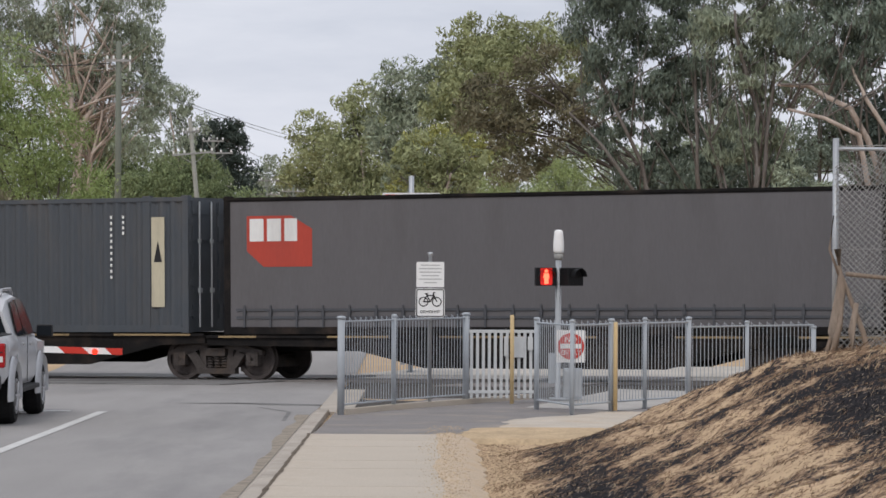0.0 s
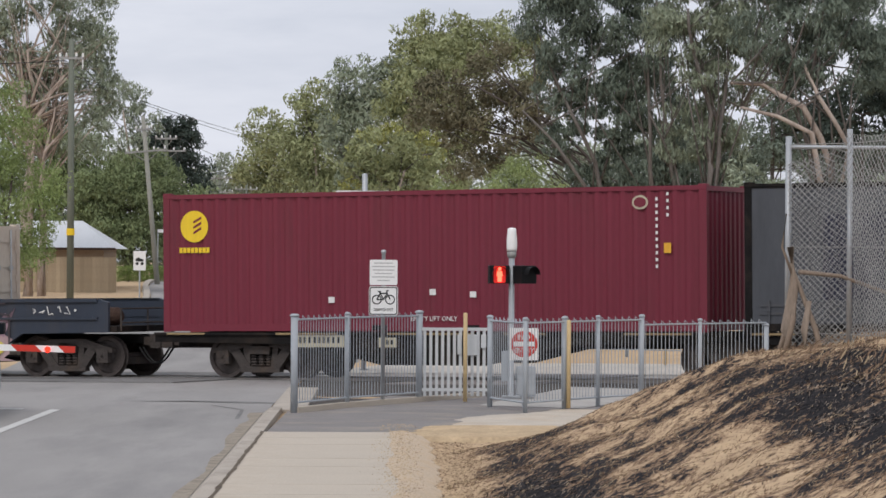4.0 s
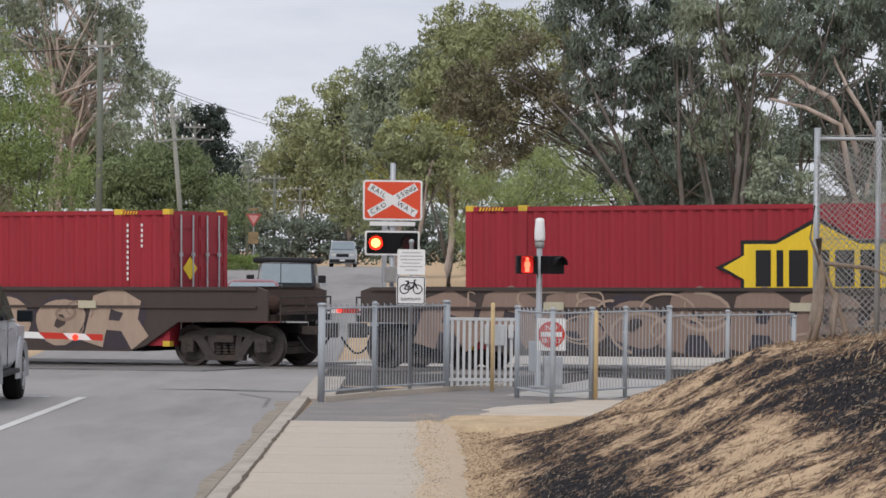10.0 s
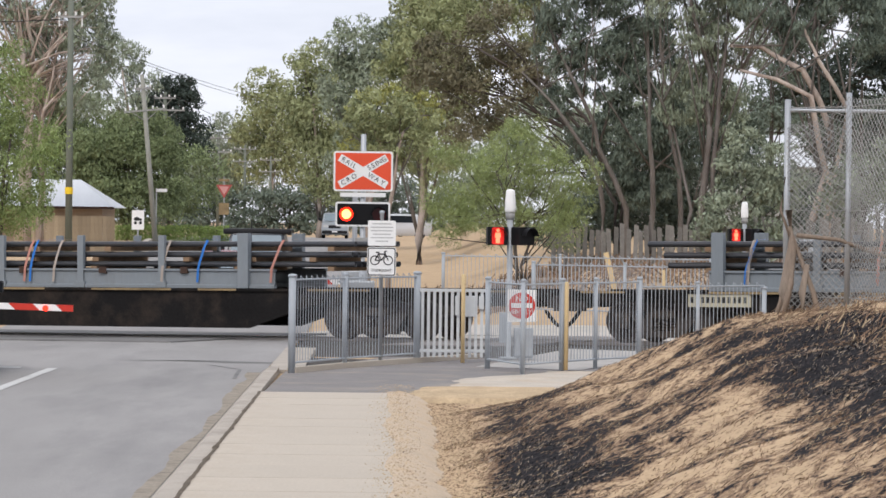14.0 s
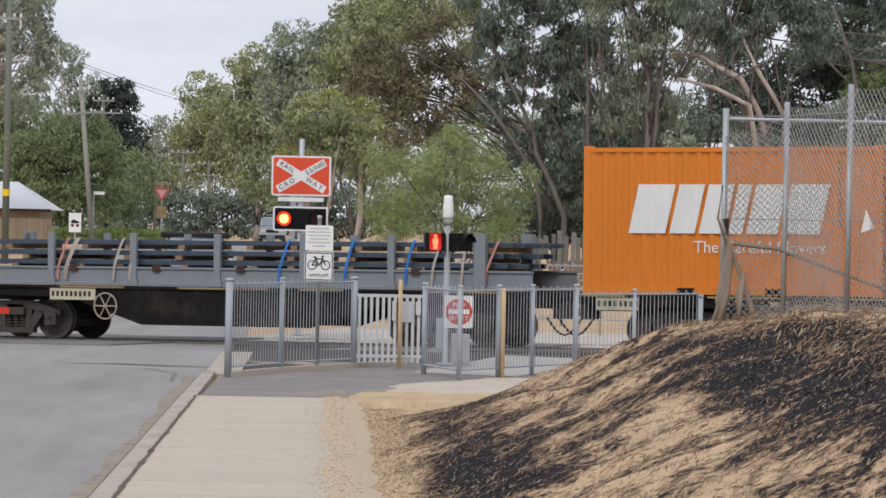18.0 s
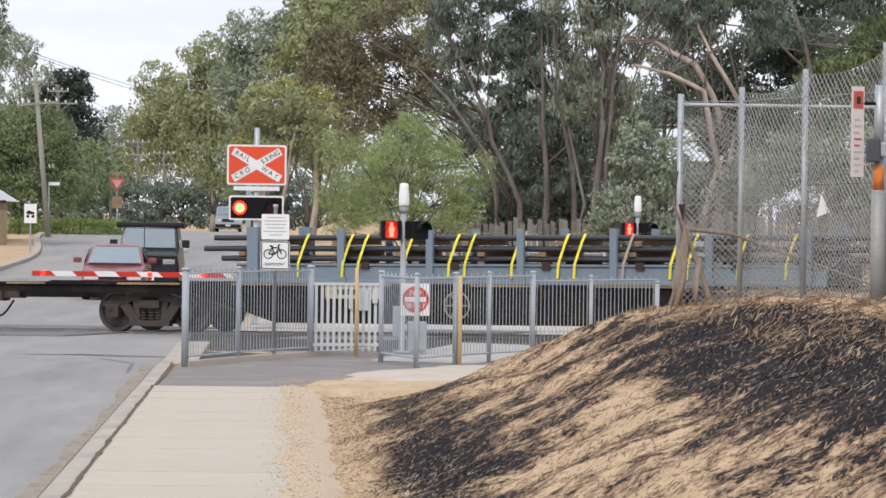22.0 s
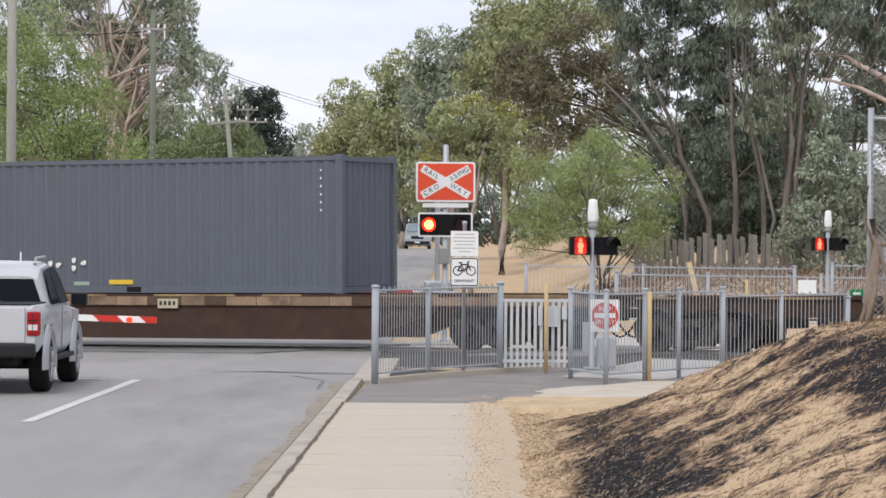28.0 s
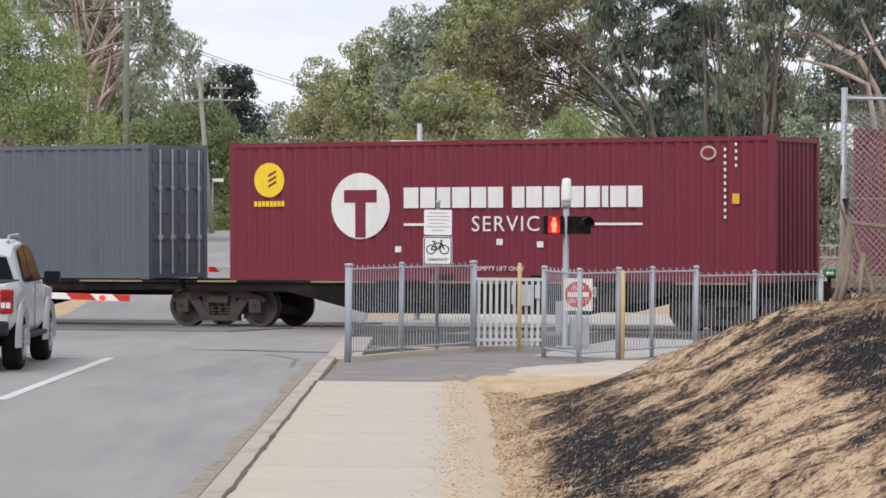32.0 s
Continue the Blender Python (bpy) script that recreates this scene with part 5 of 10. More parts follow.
def fox_badge(c, length, x, z, w, h, clip=None):
    """A pointed yellow badge with black rim; the name on it as black blocks."""
    def star(k, t):
        """The badge's outline: a block with a point on each of its four sides, drawn in by t."""
        a, b, u, v = w / 2 - 2.2 * t, h / 2 - 1.3 * t, w * 0.375 - t, h * 0.27 - t
        g, e = w * 0.2, h * 0.12
        q = [(a, 0), (u, e), (u, v), (g, v), (0, b), (-g, v), (-u, v), (-u, e), (-a, 0), (-u, -e), (-u, -v), (-g, -v), (0, -b), (g, -v), (u, -v), (u, -e)]
        return [(x + m * k, z + n * k) for m, n in q]
    decal(c, "badge_rim", star(1.0, 0.0), D_BLACK, length, "black pointed badge rim", 0.006)
    decal(c, "badge", star(1.0, 0.075), D_YELLOW, length, "yellow pointed badge", 0.011)
    bars(c, length, x - w * 0.3, x + w * 0.3, z - h * 0.19, z + h * 0.17, (0.8, 0.35, 1, 0.8, 1, 1), D_BLACK, proud=0.017, gap=0.3)


for p0, lab in ((101.75, "long crimson corrugated container with a yellow badge in a well wagon"), (123.3, "long crimson container with a yellow badge, doors leading")):
    c = long_box(p0, 48 * FT, C_REDF, lab, 1, (-6.05, 6.05), FLAG)
    fox_badge(c, 48 * FT, 7.5, 1.65, 4.2, 1.95)
    codes(c, 48 * FT, 13.6, 1.35, 2.6, D_WHITE)
    codes(c, 48 * FT, 13.95, 2.05, 2.6, D_WHITE, 5)
    st = Build()
    for i in range(8):
        for x in (13.3 + i * 0.07, 0.3 + i * 0.07):
            st.slab([(x - 24 * FT, 2.79), (x + 0.03 - 24 * FT, 2.79), (x + 0.06 - 24 * FT, 2.86), (x + 0.03 - 24 * FT, 2.86)], -1.226, -1.222)
    tagged(part("warning_stripe", st, D_YELLOW, c), kind="stuff")
    part("door_badge", Build().add([(24 * FT + 0.02, 0.15 - 0.55, 1.9), (24 * FT + 0.02, -0.4 + 0.3, 1.65), (24 * FT + 0.02, -0.4 + 0.0, 1.4), (24 * FT + 0.02, -0.7, 1.65)], [(0, 1, 2, 3)]), D_YELLOW, c)

# -- cradle wagons with steel section
CRADLE = paint("grey_cradle_paint", (0.2, 0.225, 0.245), dirt=(0.14, 0.12, 0.1), bump=0.03)
CRADLE_BLUE = paint("blue_grey_cradle_paint", (0.19, 0.24, 0.28), dirt=(0.13, 0.12, 0.11), bump=0.03)
PIPE = paint("dark_steel_pipe", (0.06, 0.063, 0.07), rough=0.4, metal=0.4)
TUBE = paint("blue_steel_tube", (0.06, 0.085, 0.12), rough=0.4, metal=0.4)
STRAP_Y = material("yellow_webbing", (0.75, 0.65, 0.08), 0.8, bump=0)
STRAP_B = material("blue_webbing", (0.03, 0.15, 0.45), 0.8, bump=0)
STRAP_W = material("pale_webbing", (0.36, 0.31, 0.27), 0.8, bump=0)
STRAP_R = material("faded_red_webbing", (0.42, 0.2, 0.16), 0.8, bump=0)
DUNNAGE = material("dunnage_timber", (0.24, 0.16, 0.1), 0.9, vary=0.4, bump=0.2)


def cradle(p0, p1, mat, label, deck, ends=(0.35, 0.35)):
    """A steel cradle with upright stanchions, from p0 to p1."""
    p, half = (p0 + p1) / 2, (p1 - p0) / 2
    c = rolling("pipe_cradle", label, "steel cradle", p, "pipe cradles")
    c.matrix_basis = on_track(-p, z=deck)
    MOVERS[-1] = (c, p, deck)
    for y0, y1 in ((-1.2, -1.08), (1.08, 1.2)):
        prof = [(y0, 0), (y1, 0), (y1, 0.06), (y1 - 0.04, 0.08), (y1 - 0.04, 0.34), (y1, 0.36), (y1, 0.4), (y0, 0.4), (y0, 0.36), (y0 + 0.04, 0.34), (y0 + 0.04, 0.08), (y0, 0.06)]
        b = Build()
        for x in (-half - ends[1], half + ends[0]):
            b.v += [(x, y, z) for y, z in prof]
        b.f = [(i, (i + 1) % 12, 12 + (i + 1) % 12, 12 + i) for i in range(12)] + [tuple(range(12)), tuple(range(12, 24))]
        part("side_beam", b, mat, c)
    me = Build().bevel_box(-0.075, 0.075, -0.05, 0.05, 0.0, 1.1, 0.008).mesh("stanchion", mat)
    foot = Build().bevel_box(-0.12, 0.12, -0.07, 0.07, 0.0, 0.13, 0.008).mesh("stanchion_foot", mat)
    rail_end = Build().bevel_box(-0.09, 0.09, -0.075, 0.075, 0.3, 0.44, 0.008).mesh("clamp_plate", M_RUST)
    for i in range(7):
        x = -half + 2 * half * i / 6
        for y in (-1.16, 1.16):
            part("stanchion", me, None, c, m=pose(x, y, 0))
            part("stanchion_foot", foot, None, c, m=pose(x, y, 0))
            if 0 < i < 6:
                part("clamp_plate", rail_end, None, c, m=pose(x + 0.55, y * 0.985, 0))
    big = Build().bevel_box(-0.125, 0.125, -0.08, 0.08, 0.0, 1.14, 0.01).mesh("end_stanchion", mat)
    for x in (-half, half):
        for y in (-1.19, 1.19):
            part("end_stanchion", big, None, c, m=pose(x, y, 0))
    for i in range(8):
        x = -half + 2 * half * (i + 0.5) / 8
        part("cross_bearer", Build().box(x - 0.08, x + 0.08, -1.1, 1.1, 0.1, 0.34), mat, c)
    return c, half


def pipe_load(p0, p1, deck, mat, label, kind="pipe", seed=1, straps=(), over=(0.0, 0.0)):
    p, half = (p0 + p1) / 2, (p1 - p0) / 2
    c = rolling("steel_load", label, "steel sections", p, "steel loads")
    c.matrix_basis = on_track(-p, z=deck)
    MOVERS[-1] = (c, p, deck)
    rng = random.Random(seed)
    r = 0.056
    dun = Build().bevel_box(-0.075, 0.075, -1.03, 1.03, 0, 0.09, 0.008).mesh("dunnage", DUNNAGE)
    for row, z in enumerate((0.44, 0.64, 0.86)):
        n = 10
        for j in range(n):
            y = -0.96 + 1.92 * j / (n - 1)
            a, b = -half + rng.uniform(0, 0.5) - 0.15 * row, half - rng.uniform(0, 0.6)
            q = Build()
            if kind == "pipe":
                q.lathe([(r * 0.85, a + 0.02), (r, a), (r, b), (r * 0.85, b - 0.02)], (0, y, z + r), "X", 12)
            else:
                q.bevel_box(a, b, y - 0.055, y + 0.055, z, z + 0.1, 0.01)
            part("pipe" if kind == "pipe" else "square_tube", q, mat, c, smooth=False)
        for i in range(9):
            x = -half + 1.0 + (2 * half - 2.0) * (i + rng.uniform(-0.2, 0.2)) / 8
            part("dunnage", dun, None, c, m=pose(x, rng.uniform(-0.06, 0.02), z - 0.09 if row else 0.36))
    for x, m, lean in straps:
        b = Build()
        run = [(0, -1.225, 0.12), (0.02, -1.225, 0.4), (lean * 0.35, -1.19, 0.55), (lean * 0.8, -1.1, 0.85), (lean, -1.0, 1.0), (lean, 0.0, 1.02), (lean, 1.0, 1.0)]
        v = []
        for dx, yy, zz in run:
            v += [(x + dx - 0.028, yy, zz), (x + dx + 0.028, yy, zz)]
        b.add(v, [(2 * i, 2 * i + 1, 2 * i + 3, 2 * i + 2) for i in range(len(run) - 1)])
        part("strap", b, m, c)
    return c


SS = lambda seed, half, n: [(random.Random(seed + i).uniform(-half, half), (STRAP_W, STRAP_B, STRAP_W, STRAP_R, STRAP_W)[i % 5], random.Random(seed + 50 + i).uniform(0.02, 0.2)) for i in range(n)]
flat_wagon(141.5, 160.4, "dark flat wagon with a deep belly under a steel cradle", (143.8, 158.4), deck=1.03, belly=0.82, wheel_at=-0.9, plates=((-6.2, 1.3, 0.26),))
cradle(145.1, 157.2, CRADLE, "grey steel cradle with upright stanchions", 1.035, (0.9, 0.2))
pipe_load(143.7, 158.6, 1.035, PIPE, "dark steel pipes strapped in two layers in a cradle", "pipe", 5, SS(60, 6.4, 14))
flat_wagon(161.3, 184.6, "long brown flat wagon under a steel cradle", (164.7, 181.4), deck=1.03, belly=0.82, wheel_at=-6.2)
cradle(167.7, 179.6, CRADLE, "grey steel cradle with upright stanchions", 1.035, (0.7, 0.5))
pipe_load(165.0, 181.0, 1.035, PIPE, "dark steel pipes strapped in two layers in a cradle", "pipe", 9, SS(80, 7.2, 15))
# -- red and orange boxes
flat_wagon(185.7, 206.6, "black container flat wagon with white number plates", (188.1, 204.2), belly=0.74, deck=1.11, wheel_at=1.2, plates=((-6.0, 0.5, 0.2), (-9.4, 0.9, 0.24)))
c = container(187.5, 40 * FT, 2.896, C_RED, "bright red corrugated container with a white tall peaked mark", deck=1.115)
for i in range(4):
    decal(c, "mark_stroke", [(4.75 + i * 0.18, 1.0), (4.92 + i * 0.17, 1.0), (6.2 - i * 0.012, 2.6 - i * 0.24), (6.18 - i * 0.012, 2.72 - i * 0.24)], D_WHITE, 40 * FT)
decal(c, "mark_stroke", [(6.5, 1.0), (6.85, 1.0), (6.22, 2.75), (6.15, 2.6)], D_WHITE, 40 * FT)
decal(c, "mark_stroke", [(5.85, 1.35), (6.55, 1.35), (6.5, 1.55), (5.9, 1.55)], D_WHITE, 40 * FT)
bars(c, 40 * FT, 4.75, 6.9, 0.5, 0.75, (1, 1, 0.9, 0.9, 1, 1, 1, 0.9), D_WHITE)
part("lettering", lettering("EMPTY LIFT ONLY", 0.12, D_WHITE), None, c, m=pose(-0.2, -1.232, 0.26))
codes(c, 40 * FT, 11.3, 1.1, 2.7, D_WHITE)
codes(c, 40 * FT, 11.55, 2.2, 2.7, D_WHITE, 4)
decal(c, "round_badge", disc(10.95, 2.6, 0.16, 18, 0.13), D_BLACK, 40 * FT)
part("end_mark", Build().add([(20 * FT + 0.008, -0.75, 1.2), (20 * FT + 0.008, -0.55, 1.2), (20 * FT + 0.008, -0.3, 2.2), (20 * FT + 0.008, -0.1, 1.2), (20 * FT + 0.008, 0.1, 1.2), (20 * FT + 0.008, -0.25, 2.3)], [(0, 1, 2, 5), (2, 3, 4, 5)]), D_WHITE, c)
c = container(200.2, 20 * FT, 2.896, C_ORANGE, "orange corrugated short container with white slanted blocks", doors=1, deck=1.115)
bars(c, 20 * FT, 0.95, 4.85, 1.2, 2.15, (1.1, 0.75, 0.75, 0.4, 0.9, 1.1), D_WHITE, slant=0.22, gap=0.12)
part("lettering", lettering("The Careful Movers", 0.33, D_WHITE), None, c, m=pose(3.65 - 10 * FT, -1.232, 0.93))
codes(c, 20 * FT, 5.25, 1.3, 2.6, M_DECK)
# -- square tubes
flat_wagon(207.2, 221.3, "dark flat wagon under a grey steel cradle", (209.4, 219.4), belly=0.8, deck=1.14, wheel_at=-2.8, plates=((-3.6, 1.1, 0.24),))
cradle(208.5, 220.4, CRADLE, "grey steel cradle with upright stanchions", 1.145, (1.1, 0.2))
pipe_load(207.6, 220.3, 1.145, TUBE, "blue-grey square steel tubes strapped in a cradle", "tube", 12, SS(100, 5.8, 12))

# -- tarpaulin load
TARP_Y = material("yellow_tarpaulin", (0.55, 0.3, 0.02), 0.6, vary=0.12, scale=0.7, fine=5, bump=0.5, dirt=(0.33, 0.2, 0.08), dirt_amount=0.5, dirt_scale=0.6)


def upper_tone(m, colour, z0, z1):
    """Blends a cover's upper part to a second colour, from z0 up to z1, with an uneven edge."""
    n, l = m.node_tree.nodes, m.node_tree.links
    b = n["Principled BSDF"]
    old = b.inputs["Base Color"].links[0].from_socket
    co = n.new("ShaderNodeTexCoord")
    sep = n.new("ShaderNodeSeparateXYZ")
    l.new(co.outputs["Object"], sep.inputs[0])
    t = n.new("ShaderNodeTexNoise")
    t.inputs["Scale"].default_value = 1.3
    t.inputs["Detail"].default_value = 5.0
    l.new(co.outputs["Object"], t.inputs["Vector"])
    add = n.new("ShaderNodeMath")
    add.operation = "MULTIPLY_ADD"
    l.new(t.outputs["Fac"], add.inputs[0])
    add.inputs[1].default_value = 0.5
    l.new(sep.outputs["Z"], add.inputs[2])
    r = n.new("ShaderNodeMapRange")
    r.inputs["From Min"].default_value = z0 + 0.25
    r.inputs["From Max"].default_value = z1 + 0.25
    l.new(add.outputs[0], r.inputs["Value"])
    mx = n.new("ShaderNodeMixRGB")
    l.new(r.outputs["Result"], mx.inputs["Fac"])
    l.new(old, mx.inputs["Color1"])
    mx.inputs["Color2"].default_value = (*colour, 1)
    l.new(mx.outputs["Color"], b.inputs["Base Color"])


upper_tone(TARP_Y, (0.4, 0.25, 0.11), 1.42, 1.85)
TARP_R = material("crimson_tarpaulin", (0.36, 0.03, 0.04), 0.6, vary=0.15, scale=0.7, fine=5, bump=0.5)
TARP_P = material("purple_brown_tarpaulin", (0.17, 0.09, 0.08), 0.75, vary=0.2, scale=0.5, fine=5, bump=0.5, dirt=(0.29, 0.19, 0.155), dirt_amount=0.6, dirt_scale=0.4)
upper_tone(TARP_P, (0.27, 0.175, 0.15), 1.75, 2.6)
TARP_R2 = material("dark_tie_cord", (0.08, 0.045, 0.04), 0.9, bump=0)
TARP_G = material("dark_green_tarpaulin", (0.022, 0.062, 0.055), 0.6, vary=0.2, scale=0.7, fine=5, bump=0.5)
TARP_B = material("shiny_dark_blue_sheeting", (0.07, 0.088, 0.125), 0.4, vary=0.3, scale=1.0, fine=5, bump=0.8, spec=0.5, stretch=(0.5, 2.0, 2.5))


def draped(b, xs, top, lo, half_w=1.2, seed=1, rows=10, rough=0.03, roof=True, lo_fn=None, creases=0.0):
    """Cloth over a load: both sides and the top along xs; top(x) is the ridge height."""
    rng = random.Random(seed)
    loops = []
    for x in xs:
        t = top(x)
        low = lo_fn(x) if lo_fn else lo
        prof = []
        for k in range(rows + 1):
            z = low + (t - 0.12 - low) * k / rows
            w = noise.noise(Vector((x * 1.3, z * 1.1, seed))) * rough * 2.2 + noise.noise(Vector((x * 3.7, z * 1.6, seed + 9))) * rough
            w += creases * (noise.noise(Vector((x * 1.1 + z * 2, z * 9.0, seed + 3))) + 0.5 * noise.noise(Vector((x * 2.6 - z * 3, z * 22.0, seed + 5))))
            w += rough * 1.5 * noise.noise(Vector((x * 4.2 + z * 0.9, z * 0.5, seed + 12)))
            prof.append((-half_w - w + 0.1 * (k / rows) ** 6, z))
        if roof:
            for k, (yy, up) in enumerate(((-half_w + 0.2, 0.05), (-0.6, 0.1), (0, 0.12), (0.6, 0.1), (half_w - 0.2, 0.05))):
                prof.append((yy, t - 0.12 + up * 1.0 + noise.noise(Vector((x * 1.1, yy, seed + 4))) * 0.05))
            prof += [(-y, z) for y, z in reversed(prof[:rows + 1])]
        loops.append([(x, y, z) for y, z in prof])
    m = len(loops[0])
    v = [p for lp in loops for p in lp]
    f = [(i * m + k, i * m + k + 1, (i + 1) * m + k + 1, (i + 1) * m + k) for i in range(len(loops) - 1) for k in range(m - 1)]
    b.add(v, f)
    return loops


def cap(b, loop, lo):
    """Closes a draped end down to lo."""
    n = len(loop)
    x = loop[0][0]
    c = (x, 0, lo)
    b.add(loop + [c], [(i, i + 1, n) for i in range(n - 1)])


flat_wagon(221.7, 241.3, "brown flat wagon with timber-edged deck", (224.6, 239.2), deck=1.06, belly=0.85, mat=M_RUST, wheel_at=-5.0, plates=((-6.9, 0.7, 0.24), (-2.5, 0.5, 0.2), (1.5, 0.5, 0.2)))
S0, S1 = 222.95, 234.85
tarp = rolling("tarpaulin_load", "load under a yellow and crimson tarpaulin with stencilled arrows", "tarpaulin load", (S0 + S1) / 2)
tarp.matrix_basis = on_track(-(S0 + S1) / 2, z=1.065)
MOVERS[-1] = (tarp, (S0 + S1) / 2, 1.065)
TL = (S1 - S0) / 2


def tarp_top(x):
    a = -TL
    pts = [(-TL, 1.95), (-TL + 0.6, 2.45), (-0.95, 2.4), (0.3, 2.02), (1.8, 1.95), (2.2, 2.1), (3.0, 2.45), (4.0, 2.43), (4.9, 2.1), (5.4, 1.92), (TL, 1.85)]
    for (x0, z0), (x1, z1) in zip(pts, pts[1:]):
        if x <= x1:
            return z0 + (z1 - z0) * (x - x0) / (x1 - x0)
    return pts[-1][1]


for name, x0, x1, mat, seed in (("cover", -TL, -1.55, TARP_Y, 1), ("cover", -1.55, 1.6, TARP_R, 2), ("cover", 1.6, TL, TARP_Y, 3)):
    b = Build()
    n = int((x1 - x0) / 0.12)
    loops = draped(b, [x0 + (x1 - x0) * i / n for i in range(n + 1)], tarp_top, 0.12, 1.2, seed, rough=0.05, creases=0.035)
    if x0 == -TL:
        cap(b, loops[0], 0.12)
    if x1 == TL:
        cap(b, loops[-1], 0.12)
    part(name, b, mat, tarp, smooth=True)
arrow = Build().box(-0.025, 0.025, -1.275, -1.268, 0.25, 1.25).slab([(-0.14, 1.2), (0.14, 1.2), (0, 1.42)], -1.275, -1.268).mesh("stencilled_arrow", M_RUST)
for x in (-5.4, -4.3, -3.2, -2.1, 2.1, 3.1, 4.0, 4.9):
    part("stencilled_arrow", arrow, None, tarp, m=pose(x, 0, 0))
for x in (-3.65, 4.05):
    bars(tarp, 0, x - 0.75, x + 0.75, 0.75, 1.1, (0.9, 0.35, 1.1, 1, 1), M_RUST, proud=0.055, gap=0.6)
c = container(235.1, 20 * FT, 2.896, C_BLUE, "navy blue corrugated short container with a pale blue dial mark", doors=1, corners=FLAG, deck=1.07)
def half_disc(x, z, r, a0=0.0, a1=math.pi, n=24):
    return [(x + r * math.cos(a0 + (a1 - a0) * i / n), z + r * math.sin(a0 + (a1 - a0) * i / n)) for i in range(n + 1)]
decal(c, "dial_rim", half_disc(3.0, 1.42, 1.16), D_ORANGE, 20 * FT, "amber dial rim")
decal(c, "dial_band", half_disc(3.0, 1.42, 1.09), C_BLUE, 20 * FT, proud=0.011)
decal(c, "dial_face", half_disc(3.0, 1.42, 0.82), D_SKY, 20 * FT, "sky blue dial face", 0.016)
tick = Build()
for i in range(25):
    a = math.pi * (i + 0.5) / 25
    for r in (0.9, 0.98):
        tick.slab([(3.0 - 10 * FT + r * math.cos(a) - 0.018, 1.42 + r * math.sin(a)), (3.0 - 10 * FT + r * math.cos(a) + 0.018, 1.42 + r * math.sin(a)), (3.0 - 10 * FT + (r + 0.05) * math.cos(a) + 0.018, 1.42 + (r + 0.05) * math.sin(a)), (3.0 - 10 * FT + (r + 0.05) * math.cos(a) - 0.018, 1.42 + (r + 0.05) * math.sin(a))], -1.236, -1.231)
tagged(part("dial_tick", tick, D_WHITE, c), kind="stuff")
decal(c, "needle", [(2.98, 1.55), (3.06, 1.6), (2.66, 2.1), (2.6, 2.05)], D_WHITE, 20 * FT, proud=0.022)
decal(c, "needle_hub", disc(3.03, 1.58, 0.11, 16), D_WHITE, 20 * FT, proud=0.023)
bars(c, 20 * FT, 1.85, 4.2, 1.02, 1.42, (1.1, 1, 1, 1, 0.9, 1, 1, 1, 1.1), D_WHITE, proud=0.026)
part("lettering", lettering("REMOVALS & STORAGE", 0.21, D_WHITE), None, c, m=pose(3.0 - 10 * FT, -1.232, 0.88))
bars(c, 20 * FT, 1.85, 4.15, 0.42, 0.7, (0.5, 1, 1, 1, -0.3, 1, 1, 1, -0.3, 1, 1, 1), D_WHITE)
bars(c, 20 * FT, 1.8, 4.15, 0.25, 0.33, (1,) * 24, D_WHITE)
codes(c, 20 * FT, 5.2, 1.2, 2.55, D_WHITE)
decal(c, "label_plate", rect(0.35, 0.62, 1.9, 2.5), D_WHITE, 20 * FT)
decal(c, "label_mark", disc(0.48, 2.25, 0.1, 14), D_RED, 20 * FT, proud=0.012)
# -- pipes with yellow straps
flat_wagon(242.3, 266.2, "long brown flat wagon with rusty frame under a blue-grey cradle", (246.0, 262.6), deck=1.03, belly=0.8, mat=M_UNDER, wheel_at=-1.3, plates=((-3.6, 1.2, 0.26),))
cradle(248.35, 260.1, CRADLE_BLUE, "blue-grey steel cradle with upright stanchions", 1.035, (0.4, 0.4))
pipe_load(245.8, 261.2, 1.035, PIPE, "dark steel pipes bound with yellow straps in a cradle", "pipe", 17, [(-5.6 + 0.78 * i + 0.25 * math.sin(i * 2.1), STRAP_W if i == 9 else STRAP_Y, 0.16) for i in range(14)])
# -- sheeted load
flat_wagon(267.6, 283.2, "dark flat wagon under a grey cradle", (269.1, 281.9), deck=1.03, belly=0.8, wheel_at=-1.5, plates=((-4.9, 1.1, 0.26),))
cradle(269.5, 281.6, CRADLE, "grey steel cradle with upright stanchions", 1.035, (1.2, 0.2))
sh = rolling("sheeted_load", "steel load wrapped in wrinkled dark blue plastic sheeting", "sheeted load", 275.6)
sh.matrix_basis = on_track(-275.6, z=1.035)
MOVERS[-1] = (sh, 275.6, 1.035)
b = Build()
xs = [-7.0 + 14.0 * i / 260 for i in range(261)]
loops = draped(b, xs, lambda x: 1.16 + 0.03 * math.sin(x * 3) - 0.35 * smooth(6.0, 7.0, abs(x)), 0.36, 1.04, 4, rough=0.06, rows=44, creases=0.15)
cap(b, loops[0], 0.36)
cap(b, loops[-1], 0.36)
part("sheeting", b, TARP_B, sh, smooth=True)
for x in (-3.9, 2.6):
    part("strap", Build().add([(x - 0.03, -1.16, 0.4), (x + 0.03, -1.16, 0.4), (x + 0.1, -1.02, 1.12), (x + 0.04, -1.02, 1.12)], [(0, 1, 2, 3)]), STRAP_B, sh)
